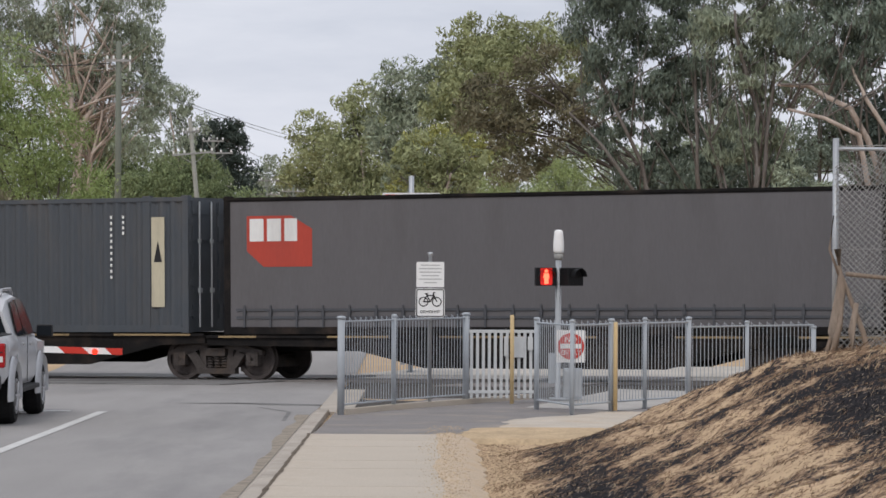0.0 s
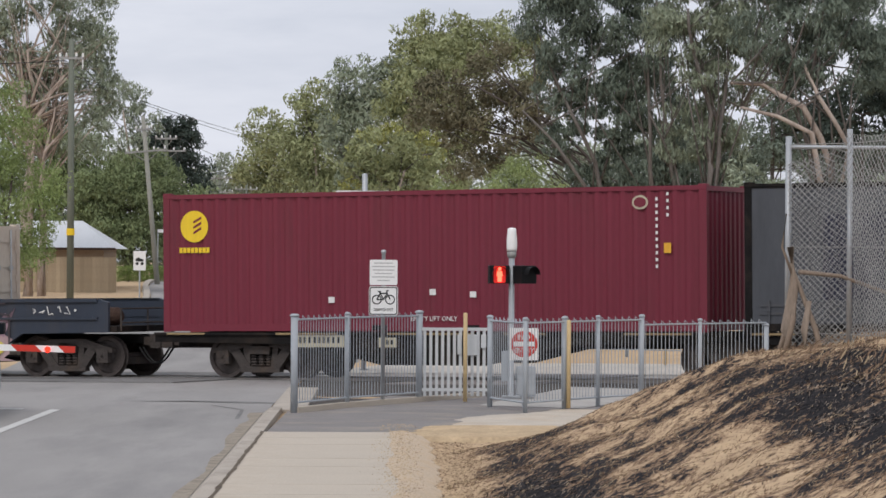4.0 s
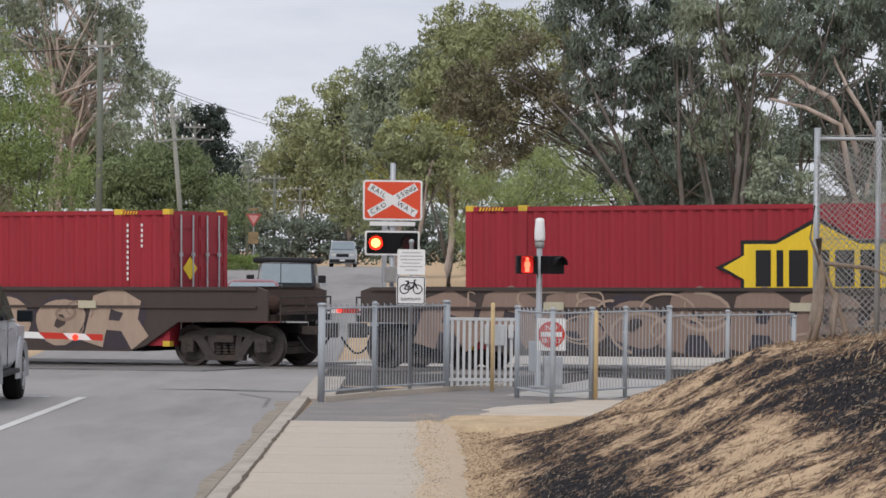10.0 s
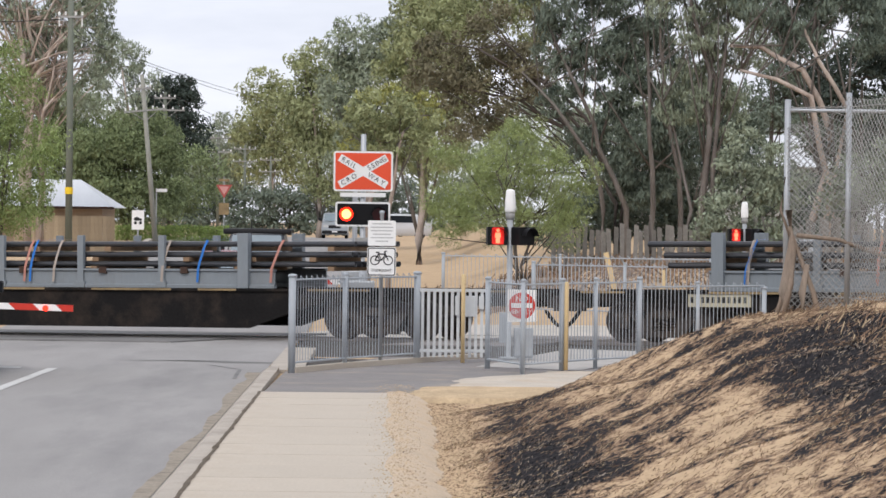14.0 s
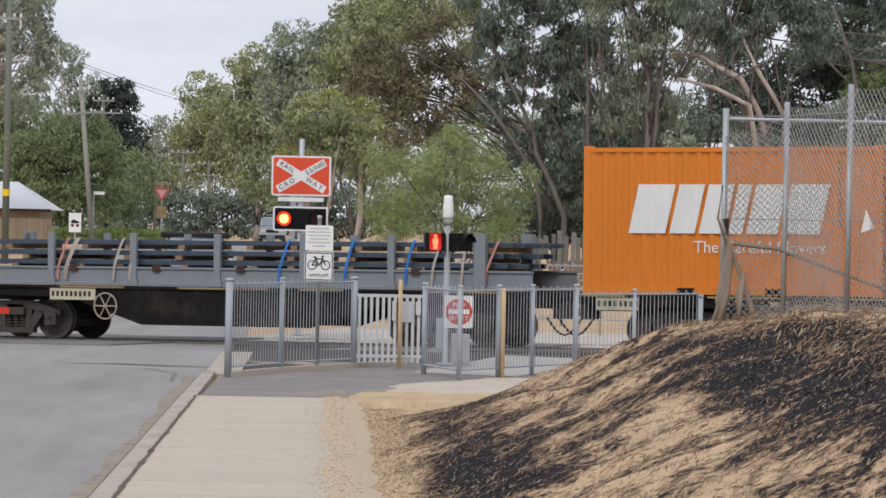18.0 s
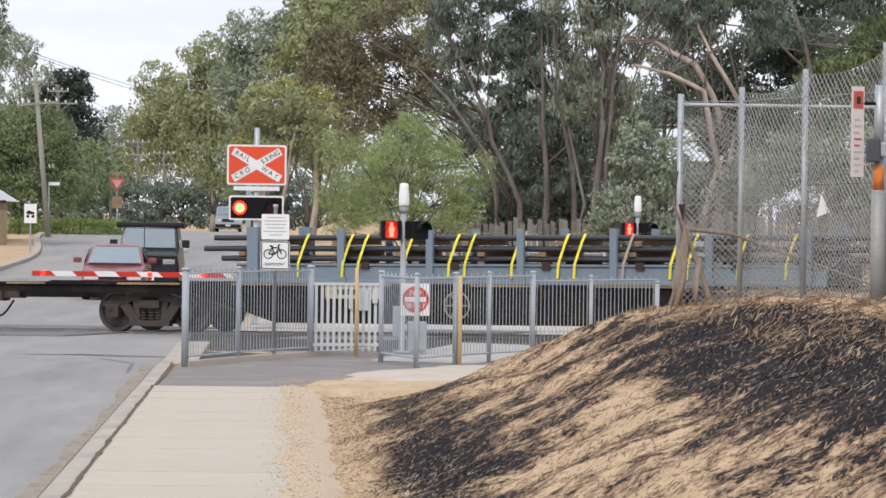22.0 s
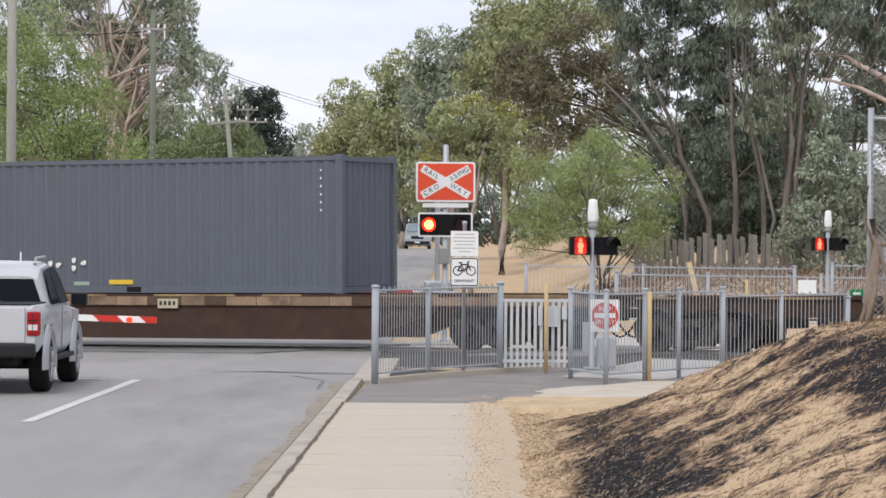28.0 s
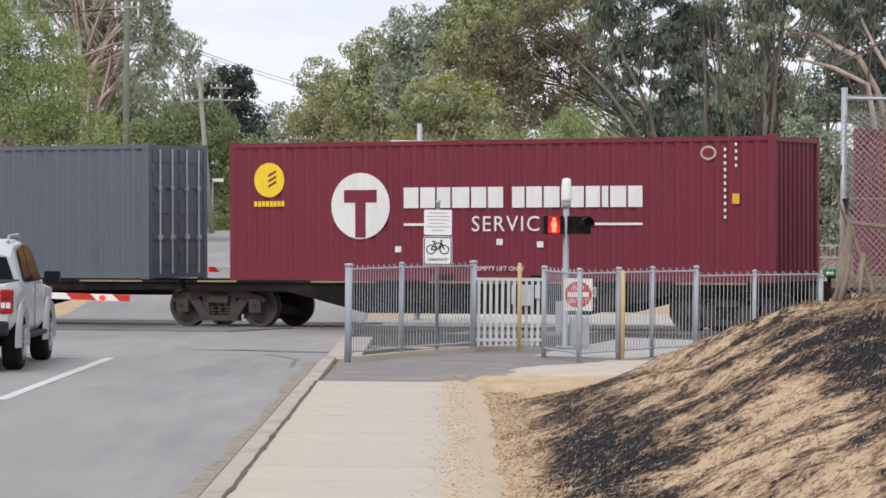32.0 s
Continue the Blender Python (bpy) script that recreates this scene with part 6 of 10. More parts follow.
# -- packed boards under a cover
flat_wagon(284.2, 299.7, "red-brown flat wagon with yellow lashing points", (287.0, 298.0), deck=1.06, belly=0.66, mat=M_RUST, plates=((1.6, 0.5, 0.2),))
PACK = material("silvery_packaging", (0.44, 0.44, 0.44), 0.6, random=0.3, vary=0.2, scale=3, fine=20, bump=0.1)
PK0, PK1 = 286.45, 298.55
pk = rolling("covered_packs", "white packs of boards under a faded brown tarpaulin", "covered load", (PK0 + PK1) / 2)
pk.matrix_basis = on_track(-(PK0 + PK1) / 2, z=1.065)
MOVERS[-1] = (pk, (PK0 + PK1) / 2, 1.065)
PH = (PK1 - PK0) / 2
me = Build().bevel_box(0.01, 0.5, -1.12, 1.12, 0.0, 0.2, 0.015).mesh("pack", PACK)
for i in range(24):
    for j in range(9):
        part("pack", me, None, pk, m=pose(-PH + 0.04 + i * 0.5, 0, 0.22 + j * 0.21))
wire = Build()
for i in range(39):
    x = -PH + 0.1 + i * 0.31
    wire.box(x, x + 0.013, -1.15, -1.135, 0.1, 2.1)
tagged(part("strap_wire", wire, M_STEEL, pk), kind="stuff")
STRAP_YP = material("faded_yellow_webbing", (0.42, 0.37, 0.22), 0.85, bump=0, vary=0.2)
STRAP_BP = material("faded_blue_webbing", (0.1, 0.16, 0.28), 0.85, bump=0, vary=0.2)
for z in (0.2, 0.62, 1.04, 1.46):
    tagged(part("strap_wire", Build().box(-PH + 0.05, PH - 0.05, -1.14, -1.128, z, z + 0.022), M_STEEL, pk), kind="stuff")
for x, m in ((5.9, STRAP_W), (4.9, STRAP_W), (2.6, STRAP_BP), (3.6, STRAP_YP), (1.1, STRAP_W), (0.1, STRAP_W), (5.5, STRAP_R), (1.6, STRAP_R)):
    part("strap", Build().box(x, x + 0.07, -1.17, -1.156, 0.05, 1.6), m, pk)


def pk_top(x):
    return 2.5 + 0.46 * smooth(-2.0, -0.6, x) + 0.05 * smooth(-0.9, -0.6, x) * smooth(0.6, -0.5, x) + 0.02 * math.sin(x * 2.3) - 0.12 * smooth(PH - 0.5, PH, abs(x))


b = Build()
xs = [-PH - 0.05 + (2 * PH + 0.1) * i / 130 for i in range(131)]
loops = draped(b, xs, pk_top, 1.0, 1.3, 6, rough=0.045, creases=0.03, lo_fn=lambda x: 1.12 + 0.63 * smooth(-6.5, 0.6, x) - 0.1 * smooth(-0.4, 0.6, x) + 0.05 * noise.noise(Vector((x * 2.1, 0.3, 2))))
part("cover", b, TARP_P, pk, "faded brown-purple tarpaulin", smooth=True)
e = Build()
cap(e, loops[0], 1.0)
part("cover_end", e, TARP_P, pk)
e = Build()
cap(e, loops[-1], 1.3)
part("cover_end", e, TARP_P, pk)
b = Build()
draped(b, [-PH + 5.75 * i / 110 for i in range(111)], lambda x: 1.95, 0.12, 1.19, 8, rough=0.03, roof=False, creases=0.012, lo_fn=lambda x: 0.1 + 0.02 * (x + PH) + 0.04 * noise.noise(Vector((x * 1.9, 4.3, 2))))
part("side_sheet", b, TARP_G, pk, "dark green side sheet", smooth=True)
lash = Build().slab([(-0.4, 0.08), (-0.28, -0.12), (0.28, -0.12), (0.4, 0.08), (0.3, 0.08), (0.22, -0.04), (-0.22, -0.04), (-0.3, 0.08)], -1.26, -1.19).mesh("lashing_point", FLAG)
rng = random.Random(12)
tuft = Build().lathe([(0.001, -0.04), (0.035, -0.02), (0.03, 0.02), (0.001, 0.04)], (0, 0, 0), "Z", 7).mesh("tie_tuft", TARP_R2)
for k in range(13):
    x = -PH + 0.5 + (2 * PH - 1.0) * k / 12 + rng.uniform(-0.2, 0.2)
    part("tie_tuft", tuft, None, pk, m=pose(x, -1.33, pk_top(x) - 0.32 - 0.25 * (k % 2) * rng.random()))
for x in (-5.7, -1.3, 0.4, 1.9, 4.6):
    part("lashing_point", lash, None, pk, m=pose(x, 0, 0.16))
part("rope", Build().tube((-PH + 0.1, -1.24, 1.0), (-PH + 1.0, -1.26, 0.05), 0.02, n=6), STRAP_W, pk)
# -- blue boxes
flat_wagon(300.0, 318.9, "rusty brown container flat wagon with dashed yellow deck edge", (302.2, 316.4), deck=1.19, belly=0.66, mat=M_RUST, wheel_at=-2.9, plates=((-4.4, 0.9, 0.24),), edge=FLAG)
c = container(300.25, 40 * FT, 2.896, C_TEAL, "steel blue corrugated container with a cream disc mark, dark doors", doors=1, deck=1.195)
decal(c, "round_mark", disc(6.0, 1.95, 0.64, 32), M_PLATE, 40 * FT, "cream disc")
decal(c, "figure_mark", [(5.7, 1.4), (6.25, 1.4), (6.1, 1.62), (6.3, 1.75), (5.98, 1.95), (6.0, 2.15), (5.85, 2.45), (5.72, 2.5), (5.8, 2.2), (5.7, 1.9), (5.85, 1.6)], D_BLACK, 40 * FT, proud=0.012)
decal(c, "name_block", [(5.3, 1.2), (5.95, 1.2), (6.6, 1.28), (6.6, 1.58), (5.95, 1.5), (5.3, 1.5)], D_WHITE, 40 * FT, proud=0.016)
bars(c, 40 * FT, 5.98, 6.55, 1.28, 1.5, (1, 1, 0.8, 0.8), C_TEAL, proud=0.021)
decal(c, "poster_mark", rect(0.6, 1.35, 1.5, 2.45), C_BLUE, 40 * FT, "dark blue rectangle")
decal(c, "poster_peak", [(0.85, 2.1), (1.1, 2.1), (0.975, 2.4)], D_WHITE, 40 * FT, proud=0.012)
bars(c, 40 * FT, 0.7, 1.25, 1.62, 1.82, (1,) * 6, D_WHITE, proud=0.012)
bars(c, 40 * FT, 0.6, 1.35, 1.47, 1.54, (1,) * 3, D_WHITE, proud=0.012)
codes(c, 40 * FT, 11.3, 1.3, 2.6, D_WHITE)
decal(c, "label_plate", rect(11.1, 11.42, 0.42, 0.8), FLAG, 40 * FT)
c = container(312.7, 20 * FT, 2.84, C_ROYAL, "royal blue corrugated short container with white faceted gem mark", doors=1, deck=1.195)
for poly in ([(0.55, 1.85), (0.75, 2.08), (0.9, 1.85)], [(0.78, 2.08), (1.1, 2.08), (0.94, 1.87)], [(1.13, 2.08), (1.45, 2.08), (1.3, 1.87)], [(0.98, 1.85), (1.12, 2.04), (1.26, 1.85)], [(1.34, 1.85), (1.48, 2.07), (1.7, 1.85)], [(0.58, 1.81), (0.92, 1.81), (1.08, 1.1)], [(0.96, 1.81), (1.28, 1.81), (1.12, 1.05)], [(1.32, 1.81), (1.68, 1.81), (1.16, 1.1)]):
    decal(c, "gem_facet", poly, D_WHITE, 20 * FT)
bars(c, 20 * FT, 2.05, 4.75, 1.5, 1.95, (1, 0.6, 0.3, 0.3, 0.3, 0.3, 1, 1, 1, 1), D_WHITE)
part("lettering", lettering("removals & storage", 0.36, D_WHITE), None, c, m=pose(3.4 - 10 * FT, -1.232, 1.16))
codes(c, 20 * FT, 4.95, 1.1, 2.4, D_WHITE)
decal(c, "label_plate", rect(5.2, 5.32, 1.75, 1.92), FLAG, 20 * FT)
# -- empty deck, then a grey box on a rusty flat
flat_wagon(319.4, 327.4, "short rusty empty flat wagon with yellow-brown deck edge", (320.8, 326.0), deck=1.1, belly=0.4, mat=M_RUST)
flat_wagon(327.95, 351.9, "long rusty flat wagon with yellow-brown deck edge and a brake wheel", (330.15, 350.3), deck=1.14, belly=0.94, mat=M_RUST, edge=M_DECK, wheel_at=-5.5, plates=((-7.5, 1.1, 0.3), (2.0, 0.5, 0.2)), handmat=M_DECK, sill=M_SILL)
c = container(333.74, 40 * FT, 2.896, C_GREY, "blue-grey corrugated container with scraped patches", deck=1.145)
for x, z in ((4.35, 0.55), (5.0, 0.65), (5.0, 0.5), (5.6, 0.72), (5.6, 0.55), (5.85, 0.66), (5.2, 0.62)):
    decal(c, "scuff_patch", blob(random.Random(int(x * 100)), x, z, 0.14, 0.11, 9), D_WHITE, 40 * FT)
for x in (4.7, 6.8):
    decal(c, "label_strip", rect(x - 0.3, x + 0.3, 0.2, 0.3), FLAG, 40 * FT)
decal(c, "label_strip", rect(5.6, 6.0, 0.18, 0.26), G_TEAL, 40 * FT)
decal(c, "label_strip", rect(0.08, 0.18, 1.6, 1.75), G_TEAL, 40 * FT)
codes(c, 40 * FT, 11.7, 1.6, 2.6, D_WHITE, 6, 0.05)
# -- red short box and maroon box
flat_wagon(352.25, 372.65, "rusty container flat wagon with yellow-brown deck edge and a brake wheel", (354.85, 370.1), deck=1.12, belly=0.88, mat=M_UNDER, edge=M_DECK, wheel_at=-3.6, plates=((-1.0, 0.7, 0.2),), handmat=M_DECK, sill=M_SILL)
c = container(353.3, 20 * FT, 2.84, C_CRIM, "crimson corrugated short container with a large yellow badge", corners=FLAG, deck=1.125)
fox_badge(c, 20 * FT, 3.05, 1.55, 4.1, 2.3)
codes(c, 20 * FT, 5.25, 1.0, 2.5, D_WHITE, 12)
codes(c, 20 * FT, 4.9, 2.0, 2.55, D_WHITE, 4)
decal(c, "label_plate", rect(5.1, 5.4, 0.45, 0.85), FLAG, 20 * FT)
decal(c, "label_plate", rect(0.7, 0.82, 1.75, 1.9), D_ORANGE, 20 * FT)
part("end_badge", Build().add([(10 * FT + 0.008, -0.45 + a, 2.5 + z) for a, z in ((-0.4, 0), (-0.25, 0.15), (0, 0.22), (0.25, 0.15), (0.4, 0), (0.25, -0.15), (0, -0.22), (-0.25, -0.15))], [tuple(range(8))]), D_YELLOW, c)
c = maroon_box(359.93, "maroon corrugated container with a yellow badge and worn paint", deck=1.125, height=2.82)
leasing_mark(c, 40 * FT, 1.0, 2.1, 0.36, False)
for k in range(3):
    bars(c, 40 * FT, 1.55, 2.4 - 0.12 * (k != 1), 2.22 - k * 0.18, 2.34 - k * 0.18, (1,) * (4, 8, 6)[k], FLAG)
# -- maroon box with white words, and the grey box behind it
flat_wagon(373.4, 387.0, "black articulated container flat wagon with shared bogie", (374.8, 386.3), belly=0.66, ends=(True, False), plates=((2.4, 0.6, 0.2),))
c = maroon_box(373.72, "maroon corrugated container with a white disc and white word blocks")
leasing_mark(c, 40 * FT, 0.95, 2.1, 0.36)
decal(c, "white_disc", disc(3.1, 1.55, 0.68, 36), D_WHITE, 40 * FT, "white disc")
decal(c, "disc_mark", rect(2.72, 3.48, 1.62, 1.88), C_MAROON, 40 * FT, proud=0.012)
decal(c, "disc_mark", [(2.98, 0.9), (3.22, 0.9), (3.22, 1.62), (2.98, 1.62)], C_MAROON, 40 * FT, proud=0.012)
bars(c, 40 * FT, 4.1, 6.35, 1.5, 1.92, (1, 1, 0.9, 1.15, 1, 1), D_WHITE, gap=0.12)
bars(c, 40 * FT, 6.55, 9.4, 1.5, 1.92, (0.8, 1, 1, 0.4, 0.9, 0.9, 0.4, 1, 0.9), D_WHITE, gap=0.12)
part("lettering", lettering("SERVICES", 0.44, D_WHITE, spacing=1.15), None, c, m=pose(6.65 - 20 * FT, -1.232, 1.16))
for x0, x1 in ((4.1, 5.0), (8.15, 9.4)):
    decal(c, "white_rule", rect(x0, x1, 1.14, 1.19), D_WHITE, 40 * FT)
flat_wagon(387.1, 401.3, "black articulated container flat wagon with shared bogie", (399.2,), belly=0.66, ends=(False, True))
c = container(387.9, 40 * FT, 2.896, C_GREY, "blue-grey corrugated container with door rods leading", doors=1)


def train_motion():
    times = [2.0 * i for i in range(17)]
    for ob, p, *z in MOVERS:
        walk(ob, [(t, on_track(travelled(t) - p, z=z[0] if z else 0.0)) for t in times])
    for w, p, k in ROLLERS:
        # turns only while it is near the crossing
        seen = [i / 30 for i in range(0, 961) if -20.5 < travelled(i / 30) - p < 6.0]
        if not seen:
            continue
        start = travelled(seen[0])
        rows = [(t, pose(k, 0, WHEEL_R, 0, math.degrees((travelled(t) - start) / WHEEL_R))) for t in seen]
        if seen[0] > 0.02:
            rows.insert(0, (0.0, rows[0][1]))
        if seen[-1] < 31.98:
            rows.append((32.0, rows[-1][1]))
        walk(w, rows)

# ---- trees: kind, label, distance, leaves, leaf size, fullness, bark, stems, crown masses ----
TREES = [
    ("gum_tree", "tall pale-barked gum tree with open grey-green crown", 165, L_GUM, 0.16, 0.74, M_BARK,
     [(0.46, [(-17.5, 4.6), (-17.5, 6.7), (-17.5, 8.3), (-17.6, 9.4), (-17.9, 10.6), (-18.2, 12.4)]), (0.3, [(-17.4, 7.6), (-17.2, 9.0), (-16.4, 10.2), (-15.4, 11.4)]), (0.26, [(-17.4, 8.2), (-17.3, 10.6), (-17.5, 12.2)]), (0.24, [(-16.9, 4.8), (-16.8, 6.4), (-16.7, 7.4), (-15.9, 8.3)]), (0.16, [(-16.7, 7.0), (-16.4, 8.4), (-16.2, 9.5)]), (0.18, [(-17.5, 7.2), (-18.5, 9.5), (-19.6, 11.7)])],
     [(-14.3, 12.6, 1.3, 1.2), (-14.2, 11.0, 1.2, 1.1), (-14.9, 14.2, 1.6, 1.2), (-17.7, 15.4, 3.0, 1.9), (-15.1, 13.3, 1.8, 1.6), (-19.6, 13.3, 2.4, 1.9), (-15.0, 10.8, 1.6, 1.2), (-21.7, 11.7, 2.2, 1.9), (-17.1, 9.8, 1.9, 1.4), (-22.8, 14.6, 2.4, 2.2), (-20.1, 16.5, 2.7, 1.6), (-16.6, 11.7, 1.9, 1.6), (-14.4, 9.5, 1.4, 1.4), (-18.2, 11.4, 1.6, 1.4), (-15.8, 8.1, 1.6, 1.4)]),
    ("leafy_shrub", "large leafy green shrub by the road", 120, L_SHRUB, 0.1, 1.3, M_BARK_DARK,
     [(0.16, [(-14.2, 3.6), (-14.6, 5.6), (-15.0, 6.7)]), (0.12, [(-13.7, 3.6), (-13.3, 5.2)])],
     [(-14.6, 7.7, 1.4, 1.4), (-14.0, 6.4, 1.7, 1.6), (-15.8, 5.8, 2.2, 2.0), (-13.0, 5.0, 1.5, 1.1), (-17.8, 6.7, 2.2, 2.2), (-14.8, 3.8, 2.4, 1.2), (-13.5, 7.5, 1.0, 1.2), (-15.4, 8.9, 1.6, 1.4), (-12.5, 4.0, 1.0, 1.0), (-16.6, 8.3, 1.8, 1.6), (-12.9, 3.2, 1.0, 1.0), (-14.0, 2.6, 2.0, 0.9), (-12.3, 4.8, 0.7, 0.8), (-13.3, 2.5, 1.4, 0.9), (-12.4, 2.8, 0.7, 0.8), (-14.4, 2.1, 1.8, 0.7)]),
    ("dry_bush", "brown half-dead roadside bush", 112, L_DRY, 0.13, 0.8, M_BARK_DARK,
     [(0.10, [(-14.0, 2.0), (-14.2, 3.5)])],
     [(-14.2, 3.5, 1.4, 1.5), (-15.5, 3.0, 1.5, 1.3)]),
    ("slender_gum", "slender gum tree with thin see-through foliage", 210, L_GUM, 0.19, 0.55, M_BARK,
     [(0.20, [(-15.6, 4.6), (-16.1, 8.0), (-16.7, 11.5)])],
     [(-16.7, 11.8, 1.7, 1.9), (-15.5, 10.3, 1.3, 1.5), (-17.7, 9.7, 1.5, 1.7)]),
    ("pine_tree", "dark needle-leaved tree behind the poles", 240, L_PINE, 0.25, 1.5, M_BARK_DARK,
     [(0.30, [(-15.7, 4.1), (-15.8, 12.0)])],
     [(-17.3, 9.8, 1.6, 1.5), (-18.0, 8.6, 1.4, 1.1), (-14.8, 10.6, 1.3, 1.0), (-15.9, 10.0, 2.3, 2.4), (-15.1, 11.4, 1.4, 1.1), (-16.9, 8.0, 2.4, 2.0), (-14.7, 8.0, 2.0, 2.0)]),
    ("round_tree", "dense round-crowned green tree", 206, L_DENSE, 0.17, 2.4, M_BARK_DARK,
     [(0.25, [(-15.9, 1.8), (-15.9, 5.2)])],
     [(-15.3, 6.9, 2.7, 2.0), (-16.3, 5.2, 3.0, 2.4), (-17.4, 3.9, 2.0, 2.0), (-14.1, 4.9, 1.9, 2.4), (-15.3, 3.2, 2.7, 1.4), (-18.0, 6.2, 1.7, 1.7)]),
    ("far_wood", "dark green wood closing the view behind the house", 235, L_DENSE, 0.24, 2.0, M_BARK_DARK,
     [(0.25, [(-20.6, 2.5), (-20.6, 7.5)]), (0.25, [(-27.9, 2.5), (-27.9, 8.7)])],
     [(-20.6, 7.9, 2.7, 3.1), (-22.9, 8.7, 3.1, 3.5), (-26.0, 8.3, 3.5, 3.5), (-29.0, 8.7, 3.5, 3.9), (-32.5, 8.7, 3.9, 4.2), (-21.7, 4.5, 3.5, 2.3), (-26.4, 4.1, 4.2, 2.3), (-31.0, 4.1, 4.2, 2.3), (-18.6, 7.5, 1.9, 2.3), (-13.3, 5.2, 2.3, 2.3), (-14.8, 3.7, 3.1, 1.5)]),
    ("roadside_tree", "grey-green tree beside the far road", 395, L_GUM, 0.40, 1.2, M_BARK,
     [(0.30, [(-19.7, 4.0), (-19.7, 10.5)])],
     [(-19.7, 10.8, 3.6, 3.9), (-21.6, 7.9, 3.9, 3.2), (-17.1, 8.5, 3.2, 3.9)]),
    ("roadside_tree", "tall olive tree beside the far road", 372, L_OLIVE, 0.38, 1.3, M_BARK,
     [(0.35, [(-13.1, 3.9), (-13.4, 12.4)])],
     [(-14.0, 16.4, 2.7, 2.7), (-12.7, 12.4, 4.6, 4.9), (-15.5, 10.0, 3.0, 3.7), (-10.0, 9.4, 3.7, 4.9)]),
    ("roadside_tree", "tall olive tree beside the far road", 246, L_OLIVE, 0.28, 1.3, M_BARK,
     [(0.40, [(-5.4, 3.3), (-5.8, 10.6)])],
     [(-5.8, 13.4, 2.4, 2.0), (-4.8, 10.2, 3.2, 3.6), (-7.0, 10.6, 2.0, 2.4), (-4.2, 6.2, 2.8, 2.8)]),
    ("roadside_tree", "broad grey-green tree behind the crossing", 178, L_GUM, 0.22, 1.3, M_BARK,
     [(0.35, [(-1.4, 3.1), (-1.7, 8.6)])],
     [(-1.9, 11.5, 1.9, 1.6), (-1.1, 8.9, 2.3, 2.6), (-2.7, 9.2, 1.5, 1.8), (0.2, 11.5, 1.8, 1.8), (-1.3, 5.7, 2.3, 2.0)]),
    ("roadside_tree", "broad olive tree behind the crossing", 150, L_OLIVE, 0.19, 1.3, M_BARK,
     [(0.35, [(1.1, 2.9), (1.0, 8.8)])],
     [(1.1, 11.9, 1.5, 1.2), (1.5, 10.1, 2.1, 2.0), (0.1, 8.3, 1.5, 1.5), (2.6, 11.5, 1.7, 1.5), (2.1, 8.1, 2.0, 1.5), (1.1, 5.9, 2.2, 1.7)]),
    ("small_tree", "small tree with yellow-green tops and bare twigs", 105.5, L_YELLOW, 0.10, 0.8, M_BARK,
     [(0.14, [(-0.8, 2.2), (-0.7, 3.4), (-0.5, 4.6), (-0.8, 5.5)])],
     [(-1.4, 4.7, 0.4, 0.4), (-0.8, 6.1, 0.6, 0.3), (-0.2, 6.3, 0.4, 0.3), (0.9, 5.9, 0.5, 0.4), (1.1, 5.6, 0.4, 0.3), (-1.2, 5.6, 0.4, 0.3), (-1.6, 4.3, 0.3, 0.3), (0.3, 6.1, 0.3, 0.2), (-0.7, 5.3, 0.5, 0.3)]),
    ("small_tree", "small dull olive tree with bare twigs", 103.5, L_OLIVE, 0.12, 1.0, M_BARK,
     [(0.12, [(-0.2, 2.6), (-0.1, 3.8), (0.3, 5.0)])],
     [(-0.4, 5.6, 1.2, 0.7), (0.8, 5.2, 1.0, 0.6), (-1.1, 5.2, 0.8, 0.7), (0.1, 4.7, 1.2, 0.7)]),
    ("spreading_tree", "spreading brown-twigged tree with thin foliage", 118, L_DRY, 0.14, 0.8, M_BARK_DARK,
     [(0.15, [(7.7, 3.0), (6.7, 5.1), (5.0, 7.1), (2.8, 8.2)]), (0.13, [(7.9, 3.0), (6.5, 5.9), (4.8, 7.4), (3.4, 8.8)]), (0.14, [(7.5, 3.0), (5.9, 5.5), (4.2, 6.5), (2.2, 6.9)])],
     [(2.2, 8.0, 1.7, 1.2), (3.8, 8.8, 1.5, 1.2), (1.5, 6.9, 1.5, 1.1), (3.8, 7.1, 1.7, 1.2), (2.8, 5.9, 1.7, 0.9), (5.0, 7.6, 1.2, 1.0)]),
    ("spreading_tree", "spreading olive tree with sunlit top", 122, L_OLIVE, 0.14, 1.0, M_BARK_DARK,
     [(0.15, [(7.5, 3.0), (5.9, 5.6), (3.5, 9.2)])],
     [(1.9, 9.6, 1.6, 0.9), (3.5, 10.2, 1.6, 1.0), (1.3, 8.6, 1.2, 1.0), (4.7, 9.4, 1.2, 1.2)]),
    ("wattle_bush", "fine-leaved bright green wattle beside the track", 96, L_WATTLE, 0.05, 2.0, M_BARK_DARK,
     [(0.10, [(3.4, 1.1), (3.2, 2.6), (2.8, 3.7)]), (0.08, [(3.6, 1.1), (4.0, 2.6)])],
